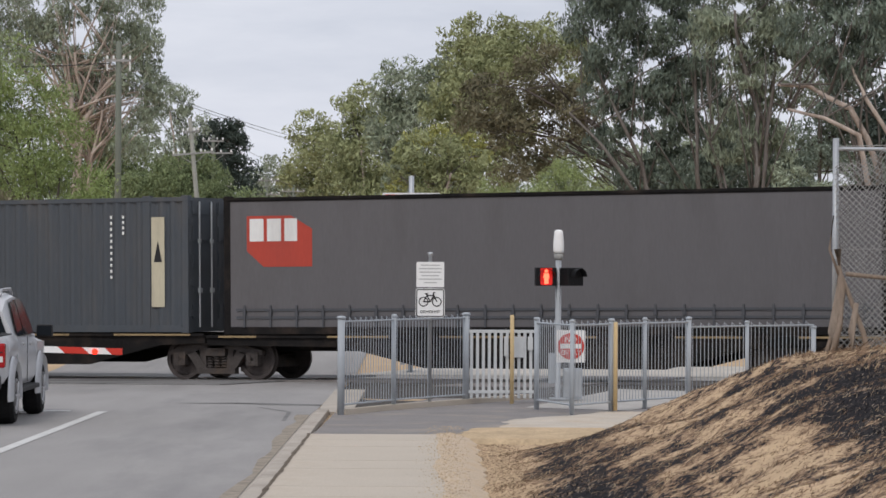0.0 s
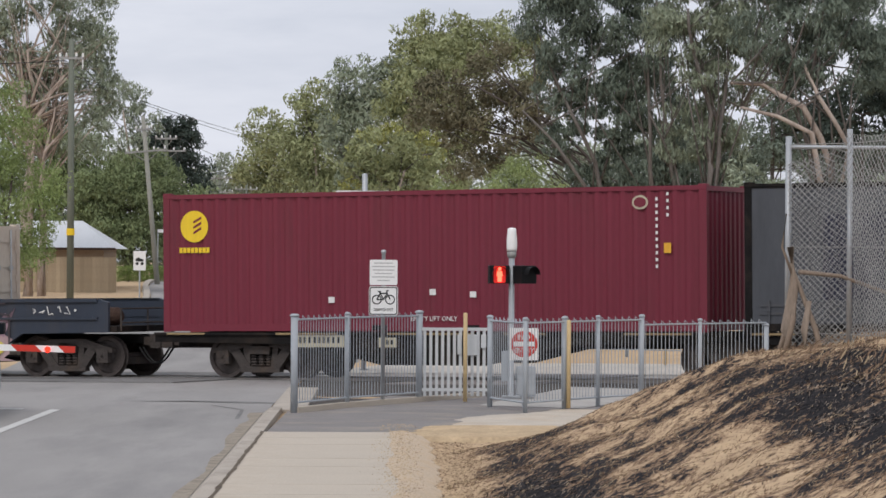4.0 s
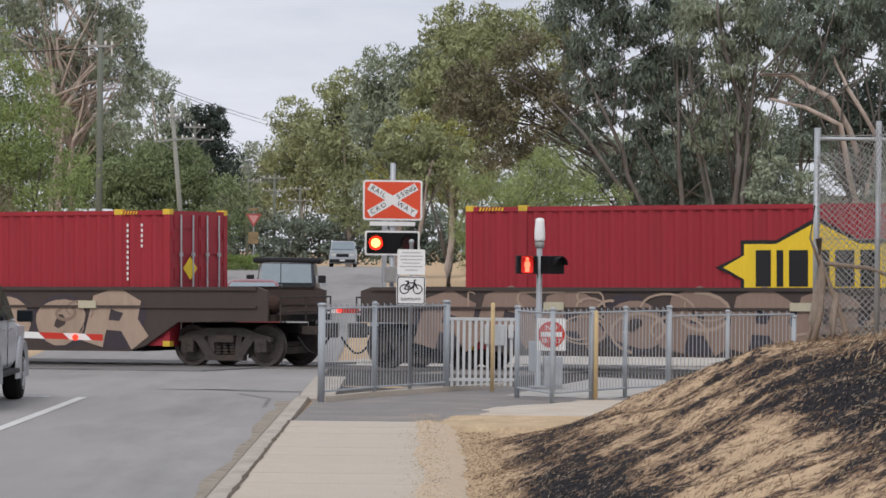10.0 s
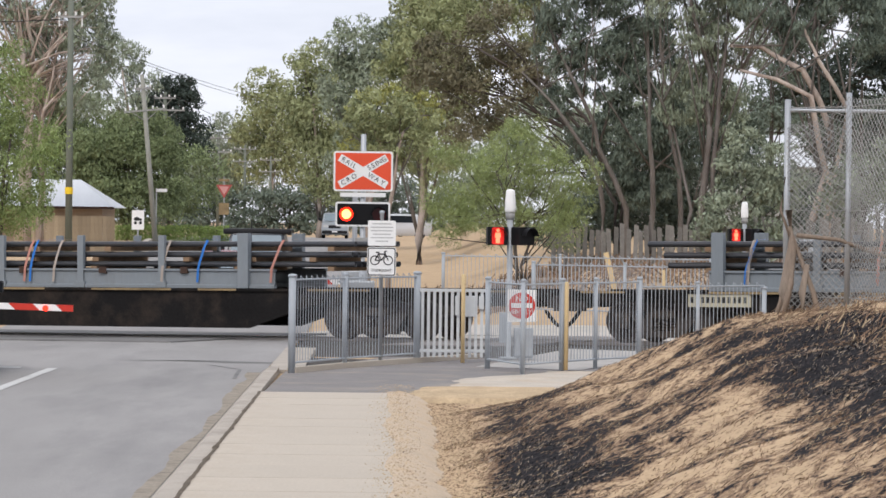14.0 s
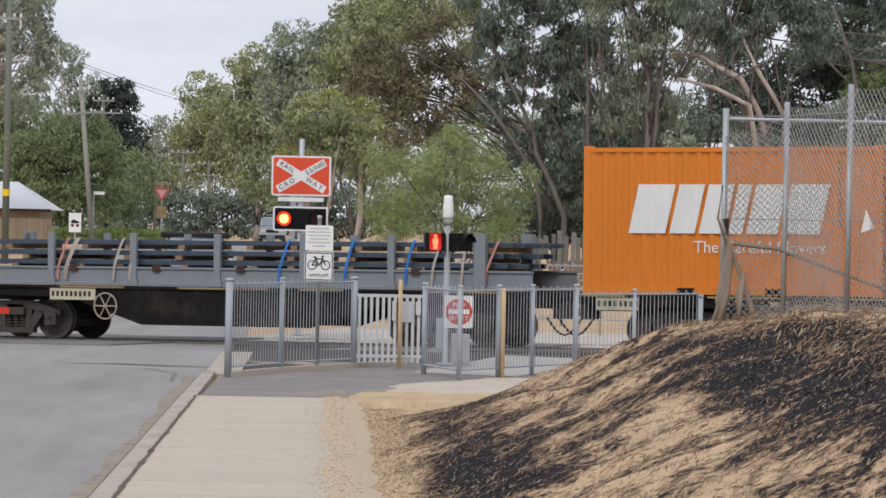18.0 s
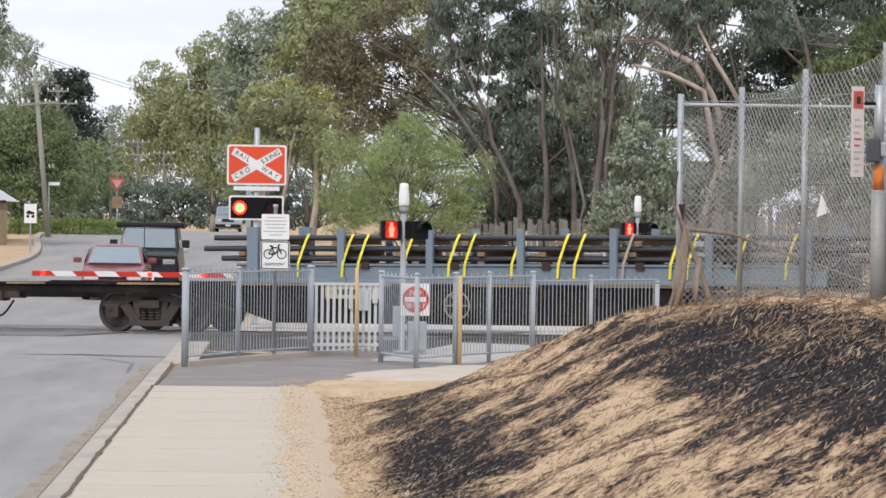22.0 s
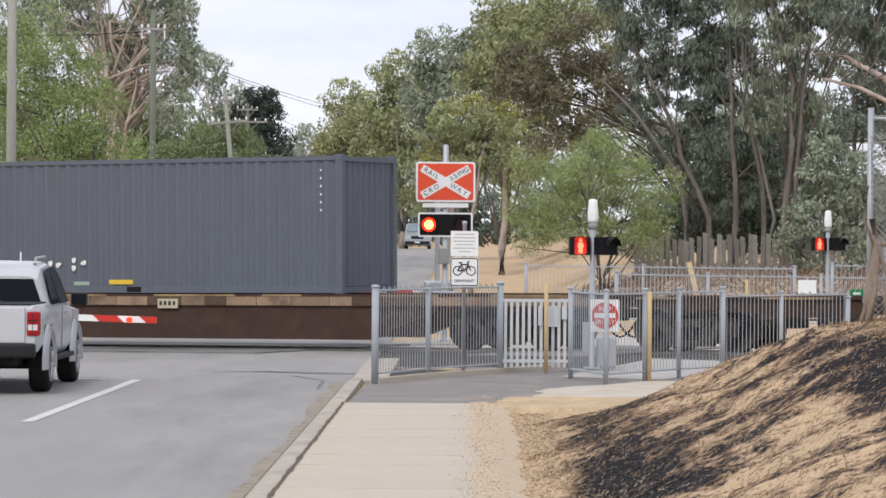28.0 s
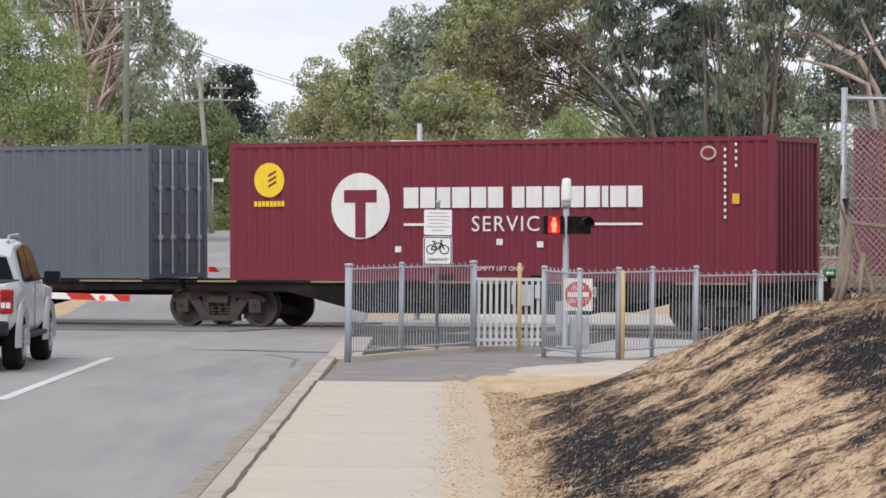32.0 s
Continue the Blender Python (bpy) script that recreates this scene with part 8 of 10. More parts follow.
def walker_signal(x, y, z0, label, s=1.0):
    """A pole with a white beacon on top and a pedestrian lamp on each side, one lit red."""
    t = thing("pedestrian_signal", label, "pedestrian signal", pose(x, y, z0), "pedestrian signals")
    part("pole", Build().lathe([(0.075, 0.0), (0.075, 0.02), (0.048, 0.03), (0.048, 2.36)], (0, 0, 0), "Z", 14), M_GALV, t, smooth=True)
    part("base_plate", Build().bevel_box(-0.14, 0.14, -0.14, 0.14, 0, 0.03, 0.008), M_GALV, t)
    part("collar", Build().lathe([(0.05, 2.3), (0.075, 2.33), (0.08, 2.4), (0.06, 2.42)], (0, 0, 0), "Z", 14), M_GALV_DULL, t, smooth=True)
    part("beacon", Build().lathe([(0.082, 2.42), (0.088, 2.46), (0.088, 2.6), (0.075, 2.72), (0.072, 2.78), (0.05, 2.8), (0.01, 2.805)], (0, 0, 0), "Z", 18), M_WHITE, t, "white cylindrical sounder", smooth=True)
    for k, turn in ((-1, 6), (1, 40)):
        h = part("lamp_housing", Build().bevel_box(-0.17, 0.17, -0.11, 0.11, -0.15, 0.15, 0.015), M_BLACK, t, m=pose(k * 0.215, -0.02, 2.03, 0, 0, turn))
        part("bracket", Build().tube((0, 0, 2.03), (k * 0.2, 0, 2.03), 0.02, n=6), M_GALV_DULL, t)
        hood = Build()
        for q in range(10):
            a, b = math.radians(q * 18), math.radians(q * 18 + 18)
            hood.add([(0.13 * math.cos(a), -0.11, 0.13 * math.sin(a)), (0.13 * math.cos(b), -0.11, 0.13 * math.sin(b)), (0.135 * math.cos(b), -0.24, 0.135 * math.sin(b)), (0.135 * math.cos(a), -0.24, 0.135 * math.sin(a))], [(0, 1, 2, 3)])
        part("hood", hood, M_BLACK, h)
        if k < 0:
            f = Build()
            f.slab(disc(0, 0.092, 0.03, 12), -0.118, -0.112)
            f.slab([(-0.04, 0.055), (0.04, 0.055), (0.052, -0.02), (0.034, -0.03), (0.036, -0.12), (-0.036, -0.12), (-0.034, -0.03), (-0.052, -0.02)], -0.118, -0.112)
            part("lit_figure", f, M_LAMP_FIGURE, h, "lit red standing figure")
            part("lamp_window", Build().slab(rounded(0.2, 0.28, 0.03), -0.1125, -0.1121), M_LAMP_DIM, h, "dull red lamp window round the figure")
            part("lens", Build().slab(disc(0, 0, 0.125, 20), -0.112, -0.1), M_LAMP_OFF, h)
        else:
            part("lens", Build().slab(disc(0, 0, 0.125, 20), -0.112, -0.1), M_BLACK, h)
    return t


walker_signal(1.91, 57.0, 0.06, "grey pole with white sounder and lit red pedestrian lamp")
walker_signal(8.13, 80.0, 0.06, "signal pole with a lit red pedestrian lamp beyond the track")
cab = thing("control_cabinet", "pale grey steel control cabinet at the signal pole", "cabinet", pose(2.16, 57.15, 0.07))
part("body", Build().bevel_box(-0.16, 0.16, -0.12, 0.12, 0, 0.5, 0.015), M_FENCE, cab)
part("door", Build().bevel_box(-0.14, 0.14, -0.135, -0.118, 0.03, 0.47, 0.006), M_GALV, cab)
part("side_box", Build().bevel_box(-0.4, -0.22, -0.1, 0.1, 0.25, 0.75, 0.012), M_FENCE, cab)

# bicycle sign and notice
sg = thing("bicycle_sign", "notice plate over a white bicycle dismount sign on a post", "sign", pose(-0.2, 54.6, 0.06))
part("post", Build().lathe([(0.03, 0), (0.03, 2.36), (0.04, 2.37), (0.04, 2.41), (0.01, 2.42)], (0, 0, 0), "Z", 10), M_GALV, sg, smooth=True)


pl = part("notice_plate", Build().slab(rounded(0.44, 0.4, 0.02), -0.045, -0.035), M_WHITE, sg, m=pose(0, 0, 2.06))
for i in range(6):
    w = (0.3, 0.36, 0.34, 0.28, 0.36, 0.2)[i]
    part("text_line", Build().box(-w / 2, w / 2, -0.048, -0.046, 0.14 - i * 0.055, 0.156 - i * 0.055), M_GREY_TEXT, pl)
pl = part("sign_plate", Build().slab(rounded(0.46, 0.46, 0.04), -0.045, -0.035), M_WHITE, sg, m=pose(0, 0, 1.61))
rim = Build()
o, i2 = rounded(0.44, 0.44, 0.035), rounded(0.41, 0.41, 0.025)
n = len(o)
rim.add([(x, -0.048, z) for x, z in o] + [(x, -0.048, z) for x, z in i2], [(k, (k + 1) % n, n + (k + 1) % n, n + k) for k in range(n)])
part("border", rim, M_BLACK, pl)
bike = Build()
for cx in (-0.105, 0.105):
    for k in range(18):
        a, b = 2 * math.pi * k / 18, 2 * math.pi * (k + 1) / 18
        bike.tube((cx + 0.07 * math.cos(a), -0.049, 0.02 + 0.07 * math.sin(a)), (cx + 0.07 * math.cos(b), -0.049, 0.02 + 0.07 * math.sin(b)), 0.008, n=4)
for a, b in (((-0.105, 0.02), (-0.05, 0.12)), ((-0.05, 0.12), (0.06, 0.12)), ((0.06, 0.12), (0.105, 0.02)), ((-0.05, 0.12), (0.0, 0.02)), ((0.0, 0.02), (0.06, 0.12)), ((-0.105, 0.02), (0.0, 0.02)), ((0.06, 0.12), (0.045, 0.16)), ((0.045, 0.16), (0.08, 0.165)), ((-0.05, 0.12), (-0.06, 0.145)), ((-0.09, 0.147), (-0.035, 0.147))):
    bike.tube((a[0], -0.049, a[1]), (b[0], -0.049, b[1]), 0.009, n=4)
part("bicycle_symbol", bike, M_BLACK, pl)
part("lettering", lettering("DISMOUNT", 0.062, M_BLACK), None, pl, m=pose(0, -0.049, -0.14))

# NO ENTRY
ne = thing("no_entry_sign", "white plate with a red no entry disc hung on the fence", "sign", pose(1.98, 53.2, 0.06))
pl = part("plate", Build().slab(rounded(0.45, 0.5, 0.02), -0.01, 0), M_WHITE, ne, m=pose(0, 0, 0.97))
part("red_disc", Build().slab(disc(0, 0, 0.205, 32), -0.014, -0.0105), M_SIGN_RED, pl)
part("white_bar", Build().slab(rect(-0.165, 0.165, -0.035, 0.04), -0.018, -0.0145), M_WHITE, pl)
part("lettering", lettering("NO", 0.12, M_WHITE), None, pl, m=pose(0, -0.019, 0.105))
part("lettering", lettering("ENTRY", 0.1, M_WHITE), None, pl, m=pose(0, -0.019, -0.1))
part("hanger", Build().box(-0.2, 0.2, 0.0, 0.02, 0.18, 0.21).box(-0.2, 0.2, 0, 0.02, -0.2, -0.17).box(-0.025, 0.025, 0, 0.04, -0.97, 0.4), M_FENCE, pl)
nm = thing("small_notice", "small white notice on the far fence", "sign", pose(7.3, 76.3, 0.25))
part("plate", Build().box(-0.2, 0.2, -0.05, -0.03, 0.75, 1.05), M_WHITE, nm)
part("post", Build().tube((0, 0, -0.1), (0, 0, 1.1), 0.02, n=6), M_GALV, nm)
ex = thing("green_arrow_sign", "small green sign with a white arrow on the far fence", "sign", pose(8.35, 75.9, 0.25))
part("plate", Build().box(-0.15, 0.15, -0.05, -0.03, 0.68, 0.86), material("sign_green", (0.02, 0.2, 0.08), 0.5, bump=0), ex)
part("arrow", Build().slab([(-0.09, 0.77), (-0.03, 0.82), (-0.03, 0.79), (0.09, 0.79), (0.09, 0.75), (-0.03, 0.75), (-0.03, 0.72)], -0.055, -0.051), M_WHITE, ex)
part("post", Build().tube((0, 0, -0.1), (0, 0, 0.9), 0.02, n=6), M_GALV, ex)

# ---- the road's flashing signal beyond the track ----
rx = thing("crossing_signal", "railway crossing board over two red road lamps on a galvanised post", "crossing signal", pose(-0.7, 75.6, -0.1))
part("post", Build().lathe([(0.09, 0), (0.09, 0.03), (0.06, 0.04), (0.06, 4.3), (0.02, 4.32)], (0, 0, 0), "Z", 12), M_GALV, rx, smooth=True)
bd = part("target_board", Build().slab(rounded(1.3, 0.88, 0.06), -0.1, -0.085), M_WHITE, rx, m=pose(0, 0, 3.5))
part("red_field", Build().slab(rounded(1.22, 0.8, 0.04), -0.104, -0.101), M_SIGN_ORANGE, bd)
for k in (1, -1):
    ang = -math.degrees(math.atan2(0.62, 1.06)) * k
    arm = part("cross_arm", Build().slab([(-0.6, -0.085), (0.6, -0.085), (0.6, 0.085), (-0.6, 0.085)], -0.108 - 0.004 * (k > 0), -0.105), M_WHITE, bd, m=pose(0, 0, 0, 0, -ang, 0))
a1 = math.degrees(math.atan2(0.62, 1.06))
for text, k, spots in (("RAILWAY", 1, (-0.5, -0.39, -0.3, -0.22, 0.2, 0.35, 0.49)), ("CROSSING", -1, (-0.5, -0.37, -0.23, 0.15, 0.25, 0.33, 0.41, 0.52))):
    # one word on each arm, its letters kept clear of the middle
    for ch, u in zip(text, spots):
        part("letter", lettering(ch, 0.15, M_DARK_TEXT), None, bd, m=pose(0, -0.114, 0, 0, a1 * k, 0) @ pose(u, 0, 0))
part("plate_below", Build().box(-0.5, 0.5, -0.1, -0.085, -0.56, -0.47), M_WHITE, bd)
lb = part("lamp_board", Build().slab(rounded(1.2, 0.54, 0.05), -0.1, -0.06), M_WHITE, rx, m=pose(0, 0, 2.56))
part("black_field", Build().slab(rounded(1.12, 0.46, 0.03), -0.106, -0.101), M_BLACK, lb)
for k in (-1, 1):
    part("lamp", Build().slab(disc(k * 0.36, 0, 0.15, 28), -0.118, -0.107), M_LAMP_RED if k < 0 else M_LAMP_OFF, lb, "lit red lamp" if k < 0 else "dark lamp")
    if k < 0:
        part("lamp_core", Build().slab(disc(k * 0.36, 0, 0.1, 24), -0.122, -0.119), M_LAMP_CORE, lb)
    hd = Build()
    for q in range(14):
        a, b = math.radians(-10 + q * 14.3), math.radians(-10 + q * 14.3 + 14.3)
        hd.add([(k * 0.36 + 0.165 * math.cos(a), -0.106, 0.165 * math.sin(a)), (k * 0.36 + 0.165 * math.cos(b), -0.106, 0.165 * math.sin(b)), (k * 0.36 + 0.17 * math.cos(b), -0.32, 0.17 * math.sin(b)), (k * 0.36 + 0.17 * math.cos(a), -0.32, 0.17 * math.sin(a))], [(0, 1, 2, 3)])
    part("lamp_hood", hd, M_BLACK, lb)
part("junction_box", Build().bevel_box(-0.16, 0.16, -0.16, -0.06, 1.7, 2.05, 0.02), M_GALV_DULL, rx)
part("counterweight_arm", Build().path([(0, -0.1, 1.0), (-0.3, -0.1, 0.95), (-0.5, -0.1, 1.1)], [0.04, 0.04, 0.03], 8), M_GALV, rx)
part("mechanism_box", Build().bevel_box(-0.28, 0.28, -0.25, 0.25, 0.45, 1.1, 0.03), M_GALV, rx)


def boom(x0, x1, y, z, label, lights, rise=0.0, cuts=()):
    """A red and white boom arm, down across its lane, with small red lamps."""
    t = thing("boom_gate", label, "boom gate", pose(x0, y, 0), "boom gates")
    k = 1 if x1 > x0 else -1
    full = abs(x1 - x0)
    ends = [0.0]
    while ends[-1] < full - 0.2:
        i = len(ends) - 1
        ends.append(min(full, ends[-1] + (cuts[i] if i < len(cuts) else 0.48)))
    sh = 0.06
    for i, (a, b) in enumerate(zip(ends, ends[1:])):
        a, b = k * (full - b), k * (full - a)
        lo, hi = min(a, b), max(a, b)
        za, zb = z + rise * (full - abs(lo)), z + rise * (full - abs(hi))
        tip = i == 0
        b_ = Build().slab([(lo + sh * (not (tip and k < 0)), za - 0.058), (hi + sh * (not (tip and k > 0)), zb - 0.058), (hi - sh * (not (tip and k > 0)), zb + 0.058), (lo - sh * (not (tip and k < 0)), za + 0.058)], -0.02, 0.02)
        part("stripe", b_, M_WHITE if i % 2 else M_SIGN_RED, t)
    for lx in lights:
        part("lamp", Build().lathe([(0.05, -0.04), (0.055, 0), (0.03, 0.03)], (lx, -0.02, z), "Y", 12), M_LAMP_RED, t, "lit red lamp")
    mech = Build().bevel_box(-0.3, 0.3, -0.25, 0.25, 0.3, 1.2, 0.04).tube((0, 0, 0), (0, 0, 3.2), 0.06, n=10)
    part("mechanism", mech, M_GALV, t)
    return t


boom(-10.0, -5.71, 61.5, 0.69, "red and white striped boom arm lowered over the near lane", (3.8, 1.4), 0.025, (0.25, 0.4, 0.44))
boom(-0.9, -5.75, 78.0, 0.93, "red and white striped boom arm lowered over the far lane", (-4.6, -2.2, -1.0))

# ---- chain wire fence on the bank ----
def wire_mesh(a, b, z0, z1, top=None, pitch=0.085, r=0.0042):
    """Woven wire between two points; a diamond net of thin strands."""
    a, b = Vector(a), Vector(b)
    d = b - a
    L = d.length
    d.normalize()
    bld = Build()
    h = z1 - z0
    side = Vector((-d.y, d.x, 0))
    n = int((L + h) / pitch)
    for k in range(n + 1):
        for sgn in (1, -1):
            s0 = k * pitch - (h if sgn > 0 else 0)
            p = []
            lo, hi = (max(0, -s0), min(h, L - s0)) if sgn > 0 else (max(0, s0 - L), min(h, s0))
            if hi - lo < 0.05:
                continue
            m = max(1, int((hi - lo) / 0.4))
            for i in range(m + 1):
                q = lo + (hi - lo) * i / m
                s = s0 + q if sgn > 0 else s0 - q
                tt = top(s / L) if top else 0.0
                zz = z0 + q * (1 + tt / h)
                bulge = 0.06 * math.sin(s * 1.7 + q * 2.1)
                p.append(a + d * s + side * (bulge + 0.004 * sgn) + Vector((0, 0, zz)))
            for u, w in zip(p, p[1:]):
                bld.tube(u, w, r, n=3, caps=False)
    return bld


cf = thing("chain_wire_fence", "sagging galvanised chain wire fence on steel posts", "fence", pose(4.78, 42.0, 0))
ox, oy = 4.78, 42.0


def fpost(x, y, z0, z1, r, name="post", mat=None):
    part(name, Build().tube((x - ox, y - oy, z0), (x - ox, y - oy, z1), r, n=12), mat or M_GALV, cf, smooth=True)


LINE = [(5.45, 41.4), (5.95, 39.6), (6.57, 37.8), (7.3, 35.6), (8.3, 32.8)]
TOPS = [3.92, 4.07, 4.3, 4.28, 4.25]
fpost(4.78, 42.0, 1.1, 3.85, 0.038)
for (x, y), zt in zip(LINE, TOPS):
    fpost(x, y, 1.1, zt, 0.034)
fpost(8.3, 42.0, 0.8, 4.2, 0.08, "timber_post", M_WOOD)
part("top_rail", Build().tube((0, 0, 3.72), (3.5, 0, 3.72), 0.024, n=10), M_GALV, cf)
part("wire_net", wire_mesh((0.0, 0.0, 0), (3.5, 0, 0), 1.3, 3.55, lambda u: -0.08 * math.sin(u * 3.1)), M_GALV_DULL, cf)
for (x0, y0), (x1, y1), za, zb in zip([(4.8, 41.98)] + LINE, LINE, [3.6] + TOPS, TOPS):
    part("wire_net", wire_mesh((x0 - ox, y0 - oy, 0), (x1 - ox, y1 - oy, 0), 1.3, 3.82, lambda u, a=za, b=zb: a + (b - a) * u - 3.86 - 0.12 * math.sin(u * 3.14)), M_GALV_DULL, cf)
for z in (1.45, 2.5, 3.75):
    pts = [(4.8 - ox, 0.0, z)] + [(x - ox, y - oy, z) for x, y in LINE]
    part("strain_wire", Build().path(pts, [0.006] * len(pts), 4), M_GALV_DULL, cf)
warn = part("warning_triangle", Build().slab([(-0.08, -0.12), (0.08, -0.06), (-0.03, 0.14)], -0.01, 0.0), M_WHITE, cf, m=pose(6.1 - ox, -2.9, 2.48))

M_FADED = material("faded_plate", (0.62, 0.56, 0.53), 0.6, vary=0.08, bump=0)
M_FADED_RED = material("faded_red_panel", (0.45, 0.1, 0.08), 0.6, vary=0.1, bump=0)
mk = thing("marker_post", "grey marker pipe with an orange band and sign plates", "marker post", pose(6.4, 37.2, 1.3))
part("pipe", Build().tube((0, 0, -0.1), (0, 0, 1.36), 0.078, n=14).tube((0, 0, 1.36), (0, 0, 1.75), 0.056, n=14), M_GALV_DULL, mk, smooth=True)
part("orange_band", Build().tube((0, 0, 1.36), (0, 0, 1.62), 0.06, n=14), material("orange_band_paint", (0.62, 0.19, 0.05), 0.7, bump=0, vary=0.2, dirt=(0.2, 0.1, 0.06), dirt_amount=0.8, dirt_scale=6), mk, smooth=True)
part("clamp_box", Build().bevel_box(-0.13, 0.0, -0.12, 0.1, 1.66, 1.92, 0.02), C_DARKEND, mk)
part("clamp_box", Build().bevel_box(0.0, 0.11, -0.1, 0.1, 1.72, 1.88, 0.02), M_GALV, mk, "pale grey clamp")
part("upper_pipe", Build().tube((0, 0, 1.75), (0, 0, 2.5), 0.055, n=12), M_GALV, mk, smooth=True)
sp = part("sign_plate", Build().box(-0.075, 0.075, -0.02, 0.0, 1.5, 2.48), M_FADED, mk, m=pose(-0.25, -0.05, 0, 0, 0, 20))
part("red_panel", Build().box(-0.06, 0.06, -0.025, -0.021, 2.24, 2.43), M_FADED_RED, sp)
part("panel_patch", Build().box(-0.025, 0.025, -0.029, -0.026, 2.29, 2.37), M_DARK_TEXT, sp)
for i in range(9):
    part("text_line", Build().box(-0.045, 0.02 + 0.025 * (i % 2), -0.025, -0.021, 1.55 + i * 0.07, 1.57 + i * 0.07), M_FADED_RED if i in (4, 5) else M_GREY_TEXT, sp)
part("arm", Build().tube((-0.2, -0.03, 2.3), (0.05, 0, 2.3), 0.02, n=6), M_BLACK, mk)
solid("yellow_marker", Build().box(-0.02, 0.02, -0.01, 0.01, 0, 0.22), D_YELLOW, "small yellow marker stake in the dry grass", "stake", pose(7.0, 38.0, 1.45, 0, 6, 0))

# dead branches heaped at the end of the fence
br = thing("dead_branches", "grey dead branches leaning against the fence post", "branches", pose(4.75, 41.5, 1.0))
rng = random.Random(5)
for pts, r in (([(0.0, 0, 0.0), (-0.04, 0, 0.5), (0.05, 0, 1.05), (0.0, 0, 1.5)], 0.09), ([(0.42, -0.1, 0.0), (0.3, -0.1, 0.5), (0.12, 0, 1.0), (0.0, 0, 1.3)], 0.04), ([(0.1, 0, 1.2), (0.6, -0.1, 1.15), (1.3, -0.2, 0.9), (2.3, -0.3, 0.55), (3.2, -0.3, 0.35)], 0.028), ([(0.2, -0.1, 0), (0.16, -0.1, 0.5), (0.22, -0.1, 0.85)], 0.06), ([(-0.12, -0.1, 0), (0.02, -0.1, 0.6), (0.06, 0, 0.9)], 0.05), ([(-0.2, 0, 0), (-0.08, 0, 0.4), (-0.02, 0, 0.8)], 0.04), ([(0.3, 0, 0.0), (0.5, 0.0, 0.35)], 0.03), ([(0.05, 0, 1.1), (-0.1, 0, 1.5), (-0.05, 0, 1.9)], 0.02)):
    part("branch", Build().path(pts, [r * (1 - 0.5 * k / (len(pts) - 1)) for k in range(len(pts))], 8), M_WOOD, br, smooth=True)

# ---- vehicles ----
def loft(b, sections):
    """A closed body through mirrored half-sections: (y, [(x, z) from the bottom middle outwards and up])."""
    n = len(sections[0][1])
    rings = []
    for y, half in sections:
        rings.append([(x, y, z) for x, z in half] + [(-x, y, z) for x, z in reversed(half)])
    m = 2 * n
    v = [p for r in rings for p in r]
    f = [(i * m + k, i * m + (k + 1) % m, (i + 1) * m + (k + 1) % m, (i + 1) * m + k) for i in range(len(rings) - 1) for k in range(m)]
    f += [tuple(reversed(range(m))), tuple(range((len(rings) - 1) * m, len(rings) * m))]
    b.add(v, f)
    return b


def car_wheel(car, x, y, r, w, rim_mat, side):
    t = part("wheel", Build().lathe([(r * 0.62, -w / 2), (r * 0.92, -w / 2), (r, -w / 2 + 0.05), (r, w / 2 - 0.05), (r * 0.92, w / 2), (r * 0.62, w / 2)], (0, 0, 0), "X", 28), M_TYRE, car, "black tyre", m=pose(x, y, r), smooth=False)
    rim = Build()
    s = side * (w / 2 - 0.02)
    rim.lathe([(r * 0.63, -0.03), (r * 0.64, 0.03), (r * 0.56, 0.035), (r * 0.54, -0.02), (0.02, -0.03)] if side > 0 else [(0.02, 0.03), (r * 0.54, 0.02), (r * 0.56, -0.035), (r * 0.64, -0.03), (r * 0.63, 0.03)], (s, 0, 0), "X", 24)
    for k in range(6):
        a = math.pi * k / 3
        rim.tube((s + side * 0.02, 0, 0), (s + side * 0.02, r * 0.58 * math.cos(a), r * 0.58 * math.sin(a)), 0.035, 0.03, n=6)
    part("rim", rim, rim_mat, t)


V_WHITE = material("white_car_paint", (0.5, 0.51, 0.53), 0.25, vary=0.04, scale=1.5, fine=20, bump=0.0, spec=0.6, dirt=(0.45, 0.43, 0.4), dirt_amount=0.3, dirt_scale=1.2)
V_RED = material("maroon_car_paint", (0.2, 0.045, 0.05), 0.25, vary=0.06, bump=0, spec=0.6)
V_DARK = material("black_car_paint", (0.012, 0.016, 0.024), 0.3, vary=0.1, bump=0, spec=0.6)
V_SILVER = material("silver_car_paint", (0.42, 0.45, 0.48), 0.3, 0.3, vary=0.05, bump=0)
V_RIM = material("alloy_rim", (0.4, 0.4, 0.41), 0.35, 0.7, vary=0.1, bump=0)
V_TRIM = material("black_plastic_trim", (0.018, 0.018, 0.02), 0.6, vary=0.2, bump=0.1)
V_TAIL = material("tail_lamp_red", (0.33, 0.012, 0.015), 0.2, vary=0.1, bump=0)
V_CLEAR = material("clear_lamp", (0.6, 0.6, 0.58), 0.15, vary=0.1, bump=0, spec=0.7)

